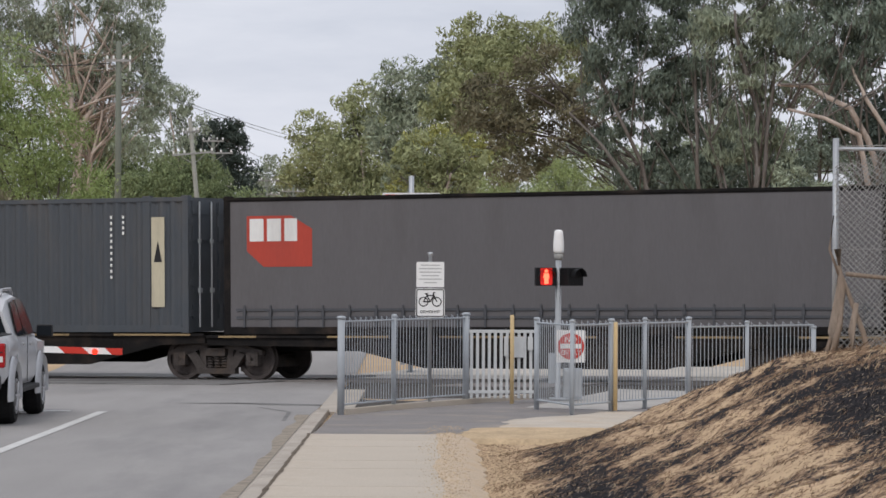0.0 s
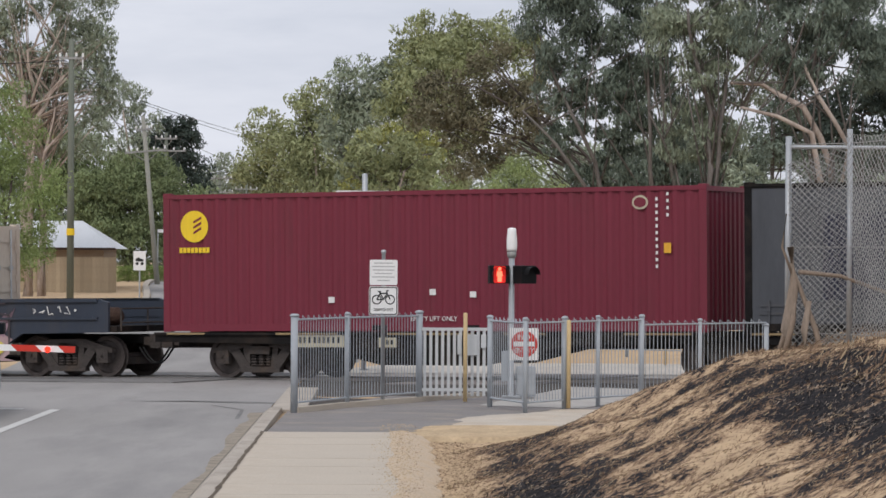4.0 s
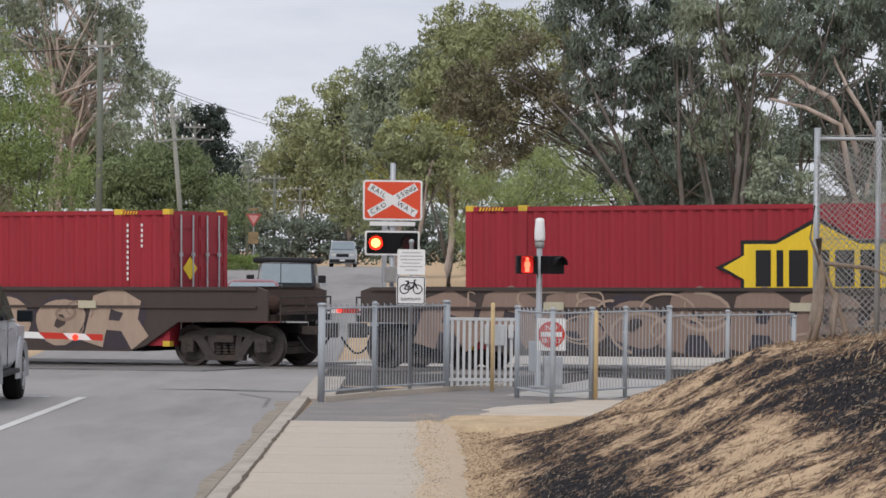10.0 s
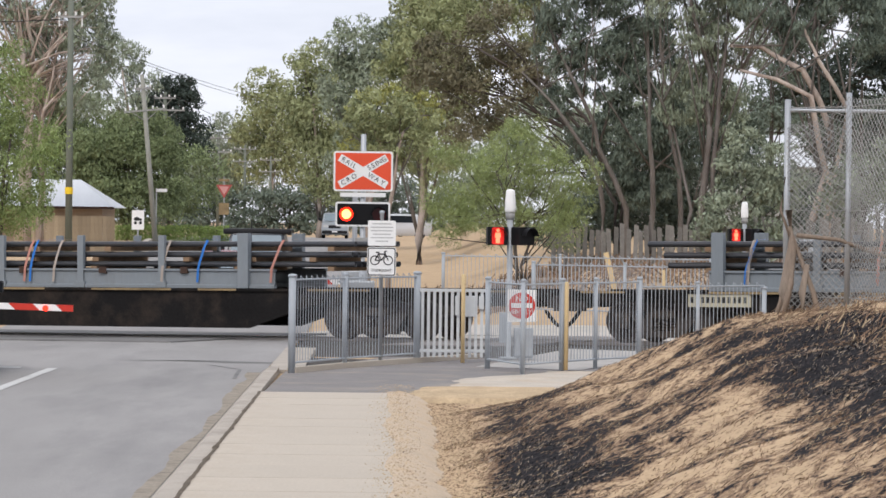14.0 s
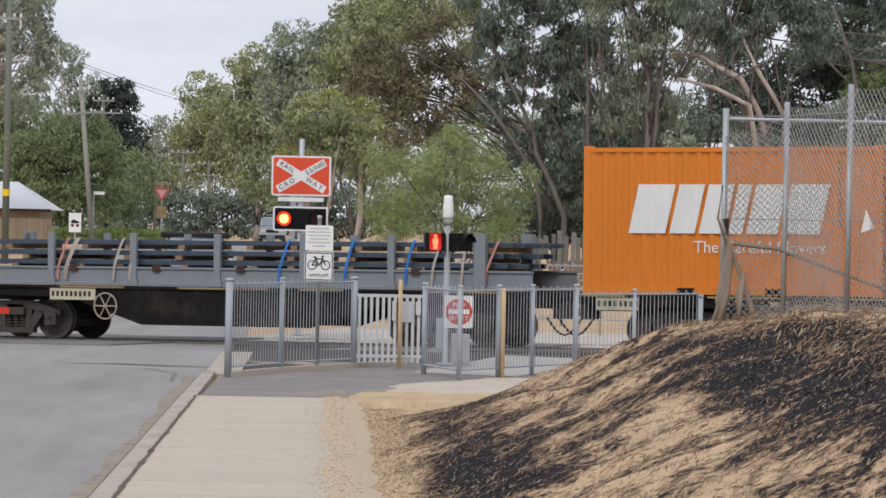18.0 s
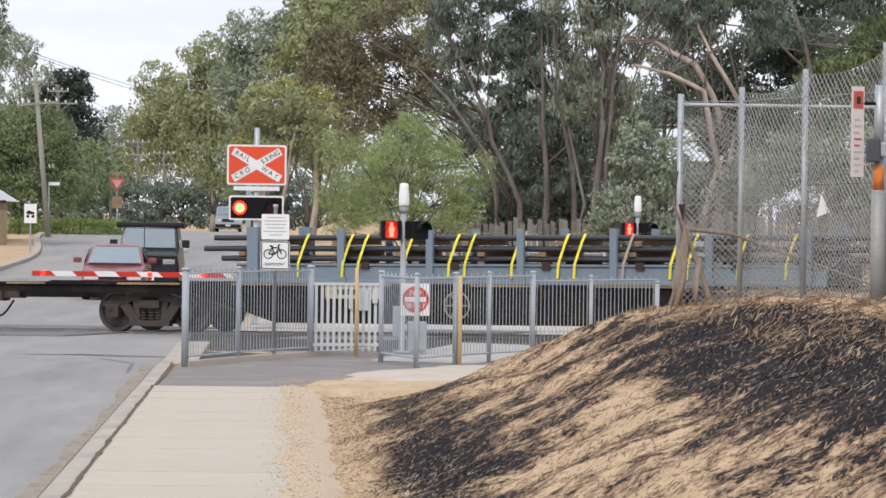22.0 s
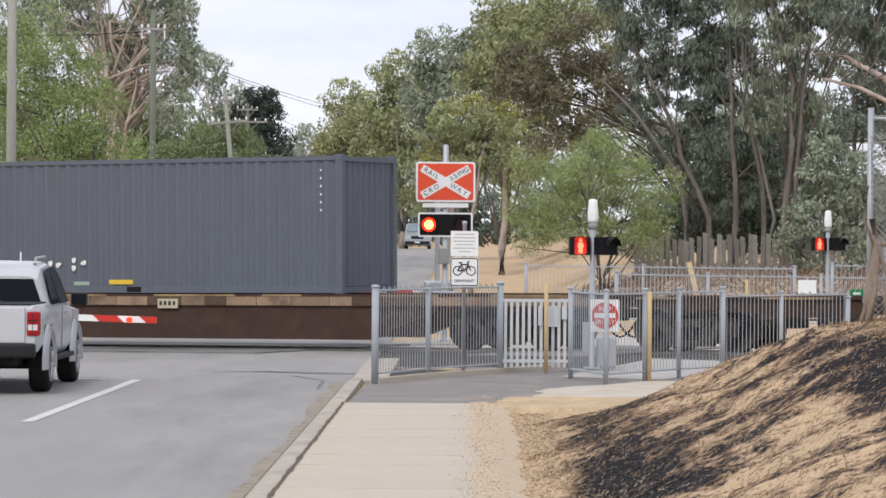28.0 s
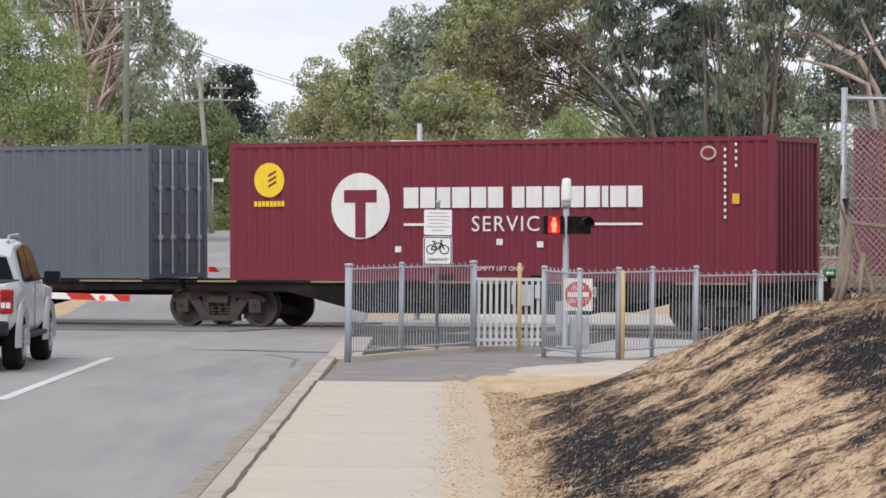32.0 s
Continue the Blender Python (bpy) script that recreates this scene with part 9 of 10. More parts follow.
ute = thing("utility_truck", "white four-door utility truck waiting at the boom gate", "utility truck", pose(-6.99, 48.75, 0.0))
W = 0.93
lower = Build()
def half(hw, z0, z1, top_in=0.05):
    return [(0.0, z0), (hw - 0.08, z0), (hw, z0 + 0.12), (hw + 0.01, (z0 + z1) / 2 + 0.1), (hw - top_in, z1), (0.0, z1)]
loft(lower, [(-1.2, half(W - 0.04, 0.62, 1.2)), (-1.12, half(W, 0.58, 1.24)), (-0.55, half(W, 0.58, 1.24)), (-0.5, half(W, 0.86, 1.24)), (0.48, half(W, 0.86, 1.24)), (0.55, half(W, 0.5, 1.24)), (0.85, half(W, 0.5, 1.2)), (2.65, half(W, 0.5, 1.17)), (2.72, half(W, 0.86, 1.17)), (3.72, half(W - 0.01, 0.86, 1.1)), (3.8, half(W - 0.03, 0.52, 1.05)), (4.1, half(W - 0.14, 0.55, 0.92))])
part("body", lower, V_WHITE, ute, smooth="creased")
cabb = Build()
def cabsec(y, z1, hb, ht):
    return (y, [(0.0, 1.1), (hb, 1.1), (hb - 0.01, 1.2), (ht, z1 - 0.05), (ht - 0.1, z1), (0.0, z1 + 0.01)])
loft(cabb, [cabsec(0.62, 1.62, 0.86, 0.68), cabsec(0.82, 1.78, 0.87, 0.7), cabsec(1.6, 1.83, 0.88, 0.71), cabsec(2.2, 1.8, 0.88, 0.69), cabsec(2.75, 1.4, 0.87, 0.74), cabsec(3.15, 1.16, 0.86, 0.82)])
part("cab", cabb, V_WHITE, ute, smooth="creased")
part("rear_window", Build().add([(-0.74, 0.606, 1.265), (0.74, 0.606, 1.265), (0.63, 0.606, 1.585), (-0.63, 0.606, 1.585)], [(0, 1, 2, 3)]), M_GLASS, ute, "dark rear window")
for k in (-1, 1):
    part("side_window", Build().add([(k * 0.885, 0.78, 1.22), (k * 0.89, 1.5, 1.22), (k * 0.74, 1.5, 1.74), (k * 0.755, 0.92, 1.7)], [(0, 1, 2, 3)]), M_GLASS, ute)
    part("side_window", Build().add([(k * 0.895, 1.56, 1.22), (k * 0.89, 2.72, 1.22), (k * 0.79, 2.42, 1.6), (k * 0.745, 2.1, 1.74), (k * 0.74, 1.56, 1.75)], [(0, 1, 2, 3, 4)]), M_GLASS, ute)
    part("roof_rail", Build().path([(k * 0.62, 0.85, 1.8), (k * 0.62, 1.0, 1.88), (k * 0.62, 2.0, 1.89), (k * 0.62, 2.2, 1.81)], [0.022] * 4, 8), V_RIM, ute, smooth=True)
    mir = part("mirror", Build().bevel_box(-0.12, 0.12, -0.06, 0.08, -0.09, 0.09, 0.03), V_TRIM, ute, m=pose(k * 1.08, 2.45, 1.27))
    part("mirror_glass", Build().box(-0.1, 0.1, -0.068, -0.062, -0.07, 0.07), M_GLASS, mir)
    part("tail_lamp", Build().bevel_box(*sorted((k * 0.78, k * 0.955)), -1.23, -1.05, 0.82, 1.16, 0.03), V_TAIL, ute, "red tail lamp")
    part("reversing_lamp", Build().box(*sorted((k * 0.8, k * 0.93)), -1.236, -1.22, 0.9, 0.98), V_CLEAR, ute)
    part("lamp_divider", Build().box(*sorted((k * 0.8, k * 0.93)), -1.236, -1.22, 1.03, 1.045).box(*sorted((k * 0.86, k * 0.87)), -1.237, -1.22, 0.84, 1.14), V_TRIM, ute)
    for yy in (0.0, 3.22):
        fl = Build()
        n = 14
        pts = []
        for q in range(n + 1):
            a = math.radians(-8 + 196 * q / n)
            pts.append((0.47 * math.cos(a), 0.47 * math.sin(a), 0.58 * math.cos(a), 0.56 * math.sin(a)))
        vv = []
        for ci, si, co_, so in pts:
            vv += [(k * 0.92, yy + co_, 0.4 + so), (k * 1.0, yy + ci * 1.02, 0.4 + si * 1.02), (k * 0.9, yy + ci, 0.4 + si)]
        fl.add(vv, [(3 * q + j, 3 * q + j + 1, 3 * q + 4 + j, 3 * q + 3 + j) for q in range(n) for j in range(2)])
        part("wheel_flare", fl, V_WHITE, ute, "bulging wheel arch flare", smooth=True)
        car_wheel(ute, k * 0.83, yy, 0.39, 0.27, V_RIM, k)
    part("side_step", Build().bevel_box(*sorted((k * 0.82, k * 0.99)), 0.55, 2.65, 0.42, 0.49, 0.02), V_TRIM, ute)
    part("door_handle", Build().bevel_box(*sorted((k * 0.94, k * 0.965)), 0.9, 1.08, 1.08, 1.12, 0.008), V_RIM, ute)
    part("door_handle", Build().bevel_box(*sorted((k * 0.94, k * 0.965)), 1.72, 1.9, 1.07, 1.11, 0.008), V_RIM, ute)
    part("door_seam", Build().box(*sorted((k * 0.935, k * 0.943)), 1.52, 1.532, 0.55, 1.2), V_TRIM, ute)
part("tailgate", Build().bevel_box(-0.76, 0.76, -1.235, -1.19, 0.72, 1.22, 0.02), V_WHITE, ute)
part("tailgate_handle", Build().bevel_box(-0.3, 0.3, -1.245, -1.23, 1.08, 1.14, 0.006), V_TRIM, ute)
pl = part("number_plate", Build().box(-0.18, 0.18, -1.31, -1.3, 0.6, 0.7), M_WHITE, ute)
part("plate_mark", Build().box(-0.13, 0.13, -1.315, -1.311, 0.625, 0.675), M_GREY_TEXT, pl)
part("rear_bumper", Build().bevel_box(-0.9, 0.9, -1.3, -1.1, 0.52, 0.72, 0.04), V_TRIM, ute)
part("tow_bar", Build().box(-0.05, 0.05, -1.42, -1.2, 0.42, 0.5).box(-0.4, 0.4, -1.2, -1.1, 0.4, 0.5), V_TRIM, ute)
part("tub_cover", Build().box(-0.82, 0.82, -1.12, 0.6, 1.235, 1.262), V_TRIM, ute)
part("exhaust_and_axle", Build().tube((-0.7, 0, 0.39), (0.7, 0, 0.39), 0.07, n=8).box(-0.6, 0.6, -1.0, 3.6, 0.4, 0.55), V_TRIM, ute)
part("antenna", Build().tube((0.0, 4.0, 0.9), (0.0, 4.0, 1.95), 0.012, n=6), M_WHITE, ute)


def front_car(name, label, category, x, y, mat, hw, h, bonnet_z, screen, L, wheel_r=0.32, boxy=False, rot=180):
    """A car that faces the crossing. screen: how far the windscreen leans back, in metres."""
    z = ground_height(x, y)
    c = thing(name, label, category, pose(x, y, z, 0, 0, rot))
    b = Build()
    k = 0.02 if boxy else 0.12
    loft(b, [(-L / 2, half(hw - 0.1, 0.35, bonnet_z + 0.1)), (-L / 2 + 0.15, half(hw, 0.25, bonnet_z + 0.15)), (0.2, half(hw, 0.25, bonnet_z + 0.1)), (L / 2 - 1.0, half(hw, 0.25, bonnet_z + 0.05)), (L / 2 - 0.25, half(hw - k / 2, 0.25, bonnet_z - (0.03 if boxy else 0.12))), (L / 2, half(hw - k, 0.3, bonnet_z - (0.1 if boxy else 0.3)))])
    part("body", b, mat, c, smooth="creased")
    top = Build()
    rb = -L / 2 + (0.3 if boxy else 0.9)
    def sec(yy, zz, a, t):
        return (yy, [(0.0, bonnet_z), (a, bonnet_z), (a, bonnet_z + 0.08), (t, zz - 0.06), (t - 0.12, zz), (0.0, zz + 0.015)])
    yf = L / 2 - 1.15
    loft(top, [sec(rb - (0.1 if boxy else 0.5), h - (0.05 if boxy else 0.4), hw - 0.06, hw - (0.12 if boxy else 0.2)), sec(rb, h - 0.02, hw - 0.05, hw - (0.12 if boxy else 0.24)), sec(yf - screen - 0.2, h, hw - 0.05, hw - (0.12 if boxy else 0.22)), sec(yf - screen, h - 0.04, hw - 0.05, hw - (0.12 if boxy else 0.2)), sec(yf + 0.05, bonnet_z + 0.1, hw - 0.05, hw - 0.08)])
    part("cabin", top, mat, c, smooth="creased")
    t = hw - (0.2 if boxy else 0.28)
    part("windscreen", Build().add([(-hw + 0.16, yf + 0.11, bonnet_z + 0.12), (hw - 0.16, yf + 0.11, bonnet_z + 0.12), (t, yf - screen + 0.12, h - 0.075), (-t, yf - screen + 0.12, h - 0.075)], [(0, 1, 2, 3)]), V_SCREEN, c, "windscreen coloured pale for the reflected sky")
    for s in (-1, 1):
        part("headlamp", Build().bevel_box(*sorted((s * (hw - 0.12), s * (hw - 0.5))), L / 2 - 0.16, L / 2 + 0.005, bonnet_z - 0.36, bonnet_z - 0.18, 0.04), V_CLEAR, c)
        part("mirror", Build().bevel_box(*sorted((s * (hw + 0.02), s * (hw + 0.24))), yf - 0.1, yf, bonnet_z + 0.12, bonnet_z + (0.34 if boxy else 0.26), 0.03), V_TRIM if boxy else mat, c)
        part("side_window", Build().add([(s * (hw - 0.04), yf - 0.1, bonnet_z + 0.12), (s * (hw - 0.04), rb + 0.2, bonnet_z + 0.12), (s * (hw - 0.13), rb + 0.3, h - 0.12), (s * (hw - 0.13), yf - screen - 0.1, h - 0.12)], [(0, 1, 2, 3)]), M_GLASS, c)
        for yy in (-L / 2 + 0.8, L / 2 - 0.85):
            car_wheel(c, s * (hw - 0.12), yy, wheel_r, 0.2, V_RIM, s)
    part("grille", Build().bevel_box(-hw + 0.5, hw - 0.5, L / 2 - 0.1, L / 2 + 0.012, bonnet_z - 0.42, bonnet_z - 0.2, 0.02), V_TRIM, c)
    part("bumper", Build().bevel_box(-hw + 0.05, hw - 0.05, L / 2 - 0.2, L / 2 + 0.06, 0.32, 0.55, 0.05), V_TRIM if boxy else mat, c)
    part("plate_mark", Build().box(-0.18, 0.18, L / 2 + 0.062, L / 2 + 0.07, 0.42, 0.52), M_WHITE, c)
    return c


# glossy glass with the sky's reflection also put into its pale base colour
V_SCREEN = material("sky_tinted_glass", (0.2, 0.25, 0.28), 0.06, vary=0.1, bump=0, spec=1.0)
front_car("red_car", "maroon hatchback waiting nose-on behind the far boom", "car", -4.62, 93.5, V_RED, 0.87, 1.47, 0.86, 0.85, 4.2)
jeep = front_car("four_wheel_drive", "black boxy four wheel drive with a dark canopy", "car", -3.95, 100.0, V_DARK, 0.9, 1.95, 1.22, 0.3, 4.4, 0.38, True)
part("canopy", Build().bevel_box(-0.98, 0.98, -2.2, 0.75, 1.9, 2.06, 0.06), V_TRIM, jeep, "dark canvas canopy")
part("bull_bar", Build().path([(-0.85, 2.3, 0.5), (-0.8, 2.35, 1.1), (0.8, 2.35, 1.1), (0.85, 2.3, 0.5)], [0.035] * 4, 8), V_TRIM, jeep)
part("aerial", Build().tube((0.1, 2.3, 1.1), (0.1, 2.3, 2.3), 0.012, n=6), V_TRIM, jeep)
silver_car = front_car("silver_car", "silver car coming up to the queue on the far road", "car", -4.3, 128.0, V_SILVER, 0.88, 1.5, 0.95, 0.75, 4.3)
far_suv = front_car("silver_suv", "silver four wheel drive coming along the far road", "car", -3.3, 176.0, V_SILVER, 0.93, 1.8, 1.12, 0.5, 4.6, 0.36, True)
cross_car = front_car("white_suv", "white wagon crossing on the side street", "car", -17.0, 232.0, V_WHITE, 0.9, 1.7, 1.0, 0.6, 4.6, 0.36, False, 90)


def car_motion():
    walk(far_suv, [(t, pose(x, y, ground_height(x, y), 0, 0, 180)) for t, x, y in ((0, -3.4, 246), (6, -4.2, 240), (8, -5.75, 245), (10, -5.6, 239), (12.5, -4.3, 244), (14, -4.2, 244), (32, -4.2, 244))])
    walk(silver_car, [(t, pose(x, y, ground_height(x, y), 0, 0, 180)) for t, x, y in ((0, -5.4, 236), (6, -5.3, 172), (9, -4.6, 128), (11, -4.2, 109), (32, -4.2, 109))])
    zc = ground_height(-17, 232)
    walk(cross_car, [(t, pose(-15.9 - 4.6 * (t - 17.5), 232, zc, 0, 0, 90)) for t in (0, 8, 16, 24, 32)])

# ---- poles, house, hedge and far signs ----
def power_pole(x, y, top, r, label, arms, lean=0.0, mat=None):
    z = ground_height(x, y)
    t = thing("power_pole", label, "power pole", pose(x, y, z, 0, lean, 0), "power poles")
    h = top - z
    part("pole", Build().tube((0, 0, -0.3), (0, 0, h), r, r * 0.75, n=12), mat or M_WOOD_POLE, t, smooth=True)
    for dz, w in arms:
        a = part("cross_arm", Build().box(-w / 2, w / 2, -0.14, -0.03, h - dz - 0.05, h - dz + 0.05), M_GALV_DULL, t)
        for k in (-0.46, -0.2, 0.2, 0.46):
            part("insulator", Build().lathe([(0.03, 0), (0.06, 0.04), (0.04, 0.08), (0.06, 0.12), (0.02, 0.17)], (k * w, -0.08, h - dz + 0.06), "Z", 8), M_WHITE, a)
        part("brace", Build().tube((-w * 0.3, -0.08, h - dz - 0.06), (0, -0.08, h - dz - 0.6), 0.02, n=5), M_GALV_DULL, t)
        part("brace", Build().tube((w * 0.3, -0.08, h - dz - 0.06), (0, -0.08, h - dz - 0.6), 0.02, n=5), M_GALV_DULL, t)
    return t


M_PALE_POLE = material("bleached_pole_timber", (0.3, 0.3, 0.265), 0.9, vary=0.2, scale=1.5, fine=20, bump=0.2, stretch=(3, 3, 0.3))
pa = power_pole(-14.35, 152, 12.0, 0.165, "tall weathered power pole with two cross arms and a yellow band", ((0.85, 1.1),))
part("yellow_band", Build().tube((0, 0, 2.95), (0, 0, 3.25), 0.18, n=12), D_YELLOW, pa)
part("upright", Build().tube((-0.5, -0.1, 10.3), (-0.5, -0.1, 10.9), 0.03, n=6).tube((0.5, -0.1, 10.3), (0.5, -0.1, 10.9), 0.03, n=6), M_WHITE, pa)
power_pole(-13.15, 190, 10.25, 0.15, "leaning pale timber power pole with low cross arms", ((0.75, 0.9), (1.95, 2.3)), -5.2, M_PALE_POLE)
power_pole(-15.25, 228, 10.7, 0.15, "far power pole with several cross arms", ((0.4, 1.4), (1.2, 2.6), (3.4, 2.6)))
for x, y, top in ((-15.4, 300, 9.8), (-14.6, 335, 9.6), (-13.0, 360, 9.0)):
    power_pole(x, y, top, 0.15, "far power pole beside the road", ((0.4, 2.2), (1.6, 2.4)))
pn = power_pole(-11.45, 84.5, 9.5, 0.14, "grey-green steel pole near the track with a black band", ((0.5, 1.2),), 0.0, M_PALE_POLE)
part("black_band", Build().tube((0, 0, 1.9), (0, 0, 2.0), 0.15, n=12).tube((0, 0, 0.0), (0, 0, 1.7), 0.145, n=12), M_BLACK, pn)


def wire(a, b, sag, r=0.012):
    pts = []
    for i in range(13):
        u = i / 12
        p = Vector(a).lerp(Vector(b), u)
        p.z -= sag * 4 * u * (1 - u)
        pts.append(p)
    return Build().path(pts, [r] * 13, 4)


for i_, (a, b, s) in enumerate((((-14.1, 152, 11.1), (-14.4, 228, 10.35), 0.8), ((-15.2, 152, 11.1), (-15.9, 228, 10.35), 0.8), ((-14.6, 152, 11.05), (-14.8, 228, 10.3), 0.5), ((-14.1, 152, 10.25), (-9.9, 300, 12.2), 0.3), ((-14.3, 152, 10.4), (-9.7, 300, 12.5), 0.3), ((-14.4, 228, 10.35), (-6.0, 420, 10.6), 1.0), ((-15.0, 228, 9.55), (-7.5, 420, 9.6), 1.0), ((-13.85, 190, 8.3), (-15.2, 228, 9.55), 0.4), ((-15.2, 190, 8.3), (-14.2, 300, 9.4), 0.5), ((-14.6, 152, 11.05), (-30.0, 110, 9.6), 0.6))):
    solid("power_line", wire(a, b, s, 0.016), M_BLACK, "thin sagging power line between poles", "power line", group="power lines")

# house with pale roof behind a board fence
hs = thing("house", "low house with a pale metal roof behind a tan fence", "house", pose(-17.6, 178, ground_height(-17.6, 178)))
H_ROOF = material("pale_metal_roof", (0.62, 0.64, 0.66), 0.5, 0.1, vary=0.06, bump=0.05, scale=1.0, fine=10, stretch=(6, 1, 1))
H_WALL = material("tan_brick_wall", (0.33, 0.25, 0.18), 0.9, vary=0.15, bump=0.2)
part("wall", Build().box(-2.6, 2.6, -1.0, 7.0, 0, 2.2), H_WALL, hs)
part("roof", Build().add([(-3.2, -1.6, 2.1), (3.2, -1.6, 2.1), (3.2, 7.6, 2.1), (-3.2, 7.6, 2.1), (-1.4, 2.4, 3.55), (1.2, 2.4, 3.55)], [(0, 1, 5, 4), (1, 2, 5), (2, 3, 4, 5), (3, 0, 4), (0, 3, 2, 1)]), H_ROOF, hs)
part("gutter", Build().box(-3.25, 3.25, -1.7, -1.58, 2.02, 2.14), M_RUST, hs)
wd = part("window", Build().box(-1.4, -0.2, -1.03, -0.98, 0.9, 1.7), M_GLASS, hs)
part("window_frame", Build().box(-1.46, -0.14, -1.02, -0.99, 0.84, 0.9).box(-1.46, -0.14, -1.02, -0.99, 1.7, 1.76), M_WHITE, wd)
bf = thing("board_fence", "tan upright board fence in front of the house", "fence", pose(-18.9, 171.5, ground_height(-18.9, 171.5)))
B_TAN = material("tan_boards", (0.4, 0.32, 0.22), 0.9, vary=0.2, bump=0.2, random=0.15)
bd_me = Build().box(0, 0.19, -0.02, 0.02, 0, 1.75).mesh("board", B_TAN)
for k in range(25):
    part("board", bd_me, None, bf, m=pose(k * 0.2, 0, 0))
for z in (0.4, 1.4):
    part("rail", Build().box(0, 5.0, 0.02, 0.07, z, z + 0.08), B_TAN, bf)

L_HEDGE = leaf("clipped_hedge_leaves", (0.2, 0.27, 0.085))
hedge = thing("hedge", "clipped green hedge along the side street", "hedge", pose(-12.9, 200, ground_height(-12.9, 200) - 0.05))
for x in (-2.6, -0.9, 0.9, 2.6):
    part("stem", Build().tube((x, 0, 0), (x, 0, 0.8), 0.05), M_BARK_DARK, hedge)
part("foliage", leaf_cloud("foliage", [(-3.2 + 0.22 * (i // 4), 0.35 * (i % 2) - 0.17, 0.28 + 0.42 * (i // 2 % 2) + 0.04 * math.sin(i * 1.7), 0.26, 0.3, 0.3) for i in range(120)], 0.09, 16000, L_HEDGE, 77, 0.0), None, hedge)


def plate_sign(name, label, x, y, parts, h):
    t = thing(name, label, "sign", pose(x, y, ground_height(x, y)), "far road signs")
    part("post", Build().tube((0, 0, -0.1), (0, 0, h), 0.035, n=8), M_GALV, t)
    for nm, outline, mat, dy in parts:
        part(nm, Build().slab(outline, -0.06 - dy, -0.045 - dy), mat, t)
    return t


V_FADED = material("faded_sign_red", (0.42, 0.1, 0.09), 0.6, bump=0)
plate_sign("bicycle_sign", "white warning plate with a dark bicycle shape on a thin post", -11.3, 152.0, [("plate", rect(-0.27, 0.27, 1.4, 2.25), M_WHITE, 0), ("symbol", disc(-0.11, 1.7, 0.07, 12), M_DARK_TEXT, 0.006), ("symbol", disc(0.11, 1.7, 0.07, 12), M_DARK_TEXT, 0.006), ("symbol", [(-0.19, 1.83), (-0.1, 1.79), (0.16, 1.79), (0.19, 1.87), (0.06, 1.91), (-0.04, 1.97), (-0.14, 1.93)], M_DARK_TEXT, 0.006)], 1.5)
plate_sign("give_way_sign", "red and white give way triangle with a yellow plate", -10.3, 208.0, [("plate", [(-0.48, 3.3), (0.0, 2.5), (0.48, 3.3)], V_FADED, 0), ("inner", [(-0.3, 3.2), (0.0, 2.7), (0.3, 3.2)], material("faded_pink", (0.6, 0.3, 0.28), 0.5, bump=0), 0.006), ("yellow_plate", [(-0.3, 1.5), (0.3, 1.5), (0.3, 2.2), (-0.3, 2.2)], M_DECK, 0.0), ("top_plate", [(-0.3, 3.5), (0.3, 3.5), (0.3, 3.65), (-0.3, 3.65)], M_DECK, 0.0)], 3.8)
plate_sign("street_sign", "small white street name blade on a post", -13.2, 191.0, [("blade", [(0.0, 2.85), (0.6, 2.85), (0.6, 3.03), (0.0, 3.03)], M_WHITE, 0)], 3.05)

# grey sheet fence and dry grass beyond the track
pf = thing("sheet_fence", "weathered grey upright sheet fence below the gum trees", "fence", pose(4.5, 99.0, ground_height(4.5, 99.0) - 0.1))
P_GREY = material("weathered_grey_sheet", (0.2, 0.19, 0.175), 0.85, vary=0.2, bump=0.2, random=0.25, scale=1.5, fine=12)
sheet_me = Build().slab([(0, 0), (0.13, 0), (0.13, 1.36), (0, 1.4)], -0.015, 0.015).mesh("sheet_panel", P_GREY)
rng = random.Random(8)
for k in range(80):
    part("sheet_panel", sheet_me, None, pf, m=pose(k * 0.178, -0.039 * k + 0.05 * rng.random(), rng.choice((0.0, 0.0, 0.06, 0.16, -0.12)) + 0.05 * rng.uniform(-1, 1) + 0.009 * k, 0, rng.uniform(-2, 2), 0))
lg = solid("log_barrier", Build().tube((0, 0, 0.35), (3.2, 0.3, 0.4), 0.09, n=10).tube((0.3, 0, 0), (0.3, 0, 0.4), 0.07).tube((2.9, 0.3, 0), (2.9, 0.3, 0.4), 0.07), M_WOOD, "weathered log rail in dry grass", "barrier", pose(3.6, 92.0, ground_height(3.6, 92)))


def roof_house(x, y, w, label, wall, roof, z1=2.6):
    z = ground_height(x, y)
    t = thing("house", label, "house", pose(x, y, z), "far houses")
    part("wall", Build().box(-w / 2, w / 2, 0, 8, 0, z1), wall, t)
    part("roof", Build().add([(-w / 2 - 0.4, -0.5, z1), (w / 2 + 0.4, -0.5, z1), (w / 2 + 0.4, 8.5, z1), (-w / 2 - 0.4, 8.5, z1), (-w / 4, 4, z1 + 1.5), (w / 4, 4, z1 + 1.5)], [(0, 1, 5, 4), (1, 2, 5), (2, 3, 4, 5), (3, 0, 4)]), roof, t)
    for k in (-0.25, 0.25):
        part("window", Build().box(k * w - 0.6, k * w + 0.6, -0.03, 0.02, 0.9, 2.0), M_GLASS, t)
    return t


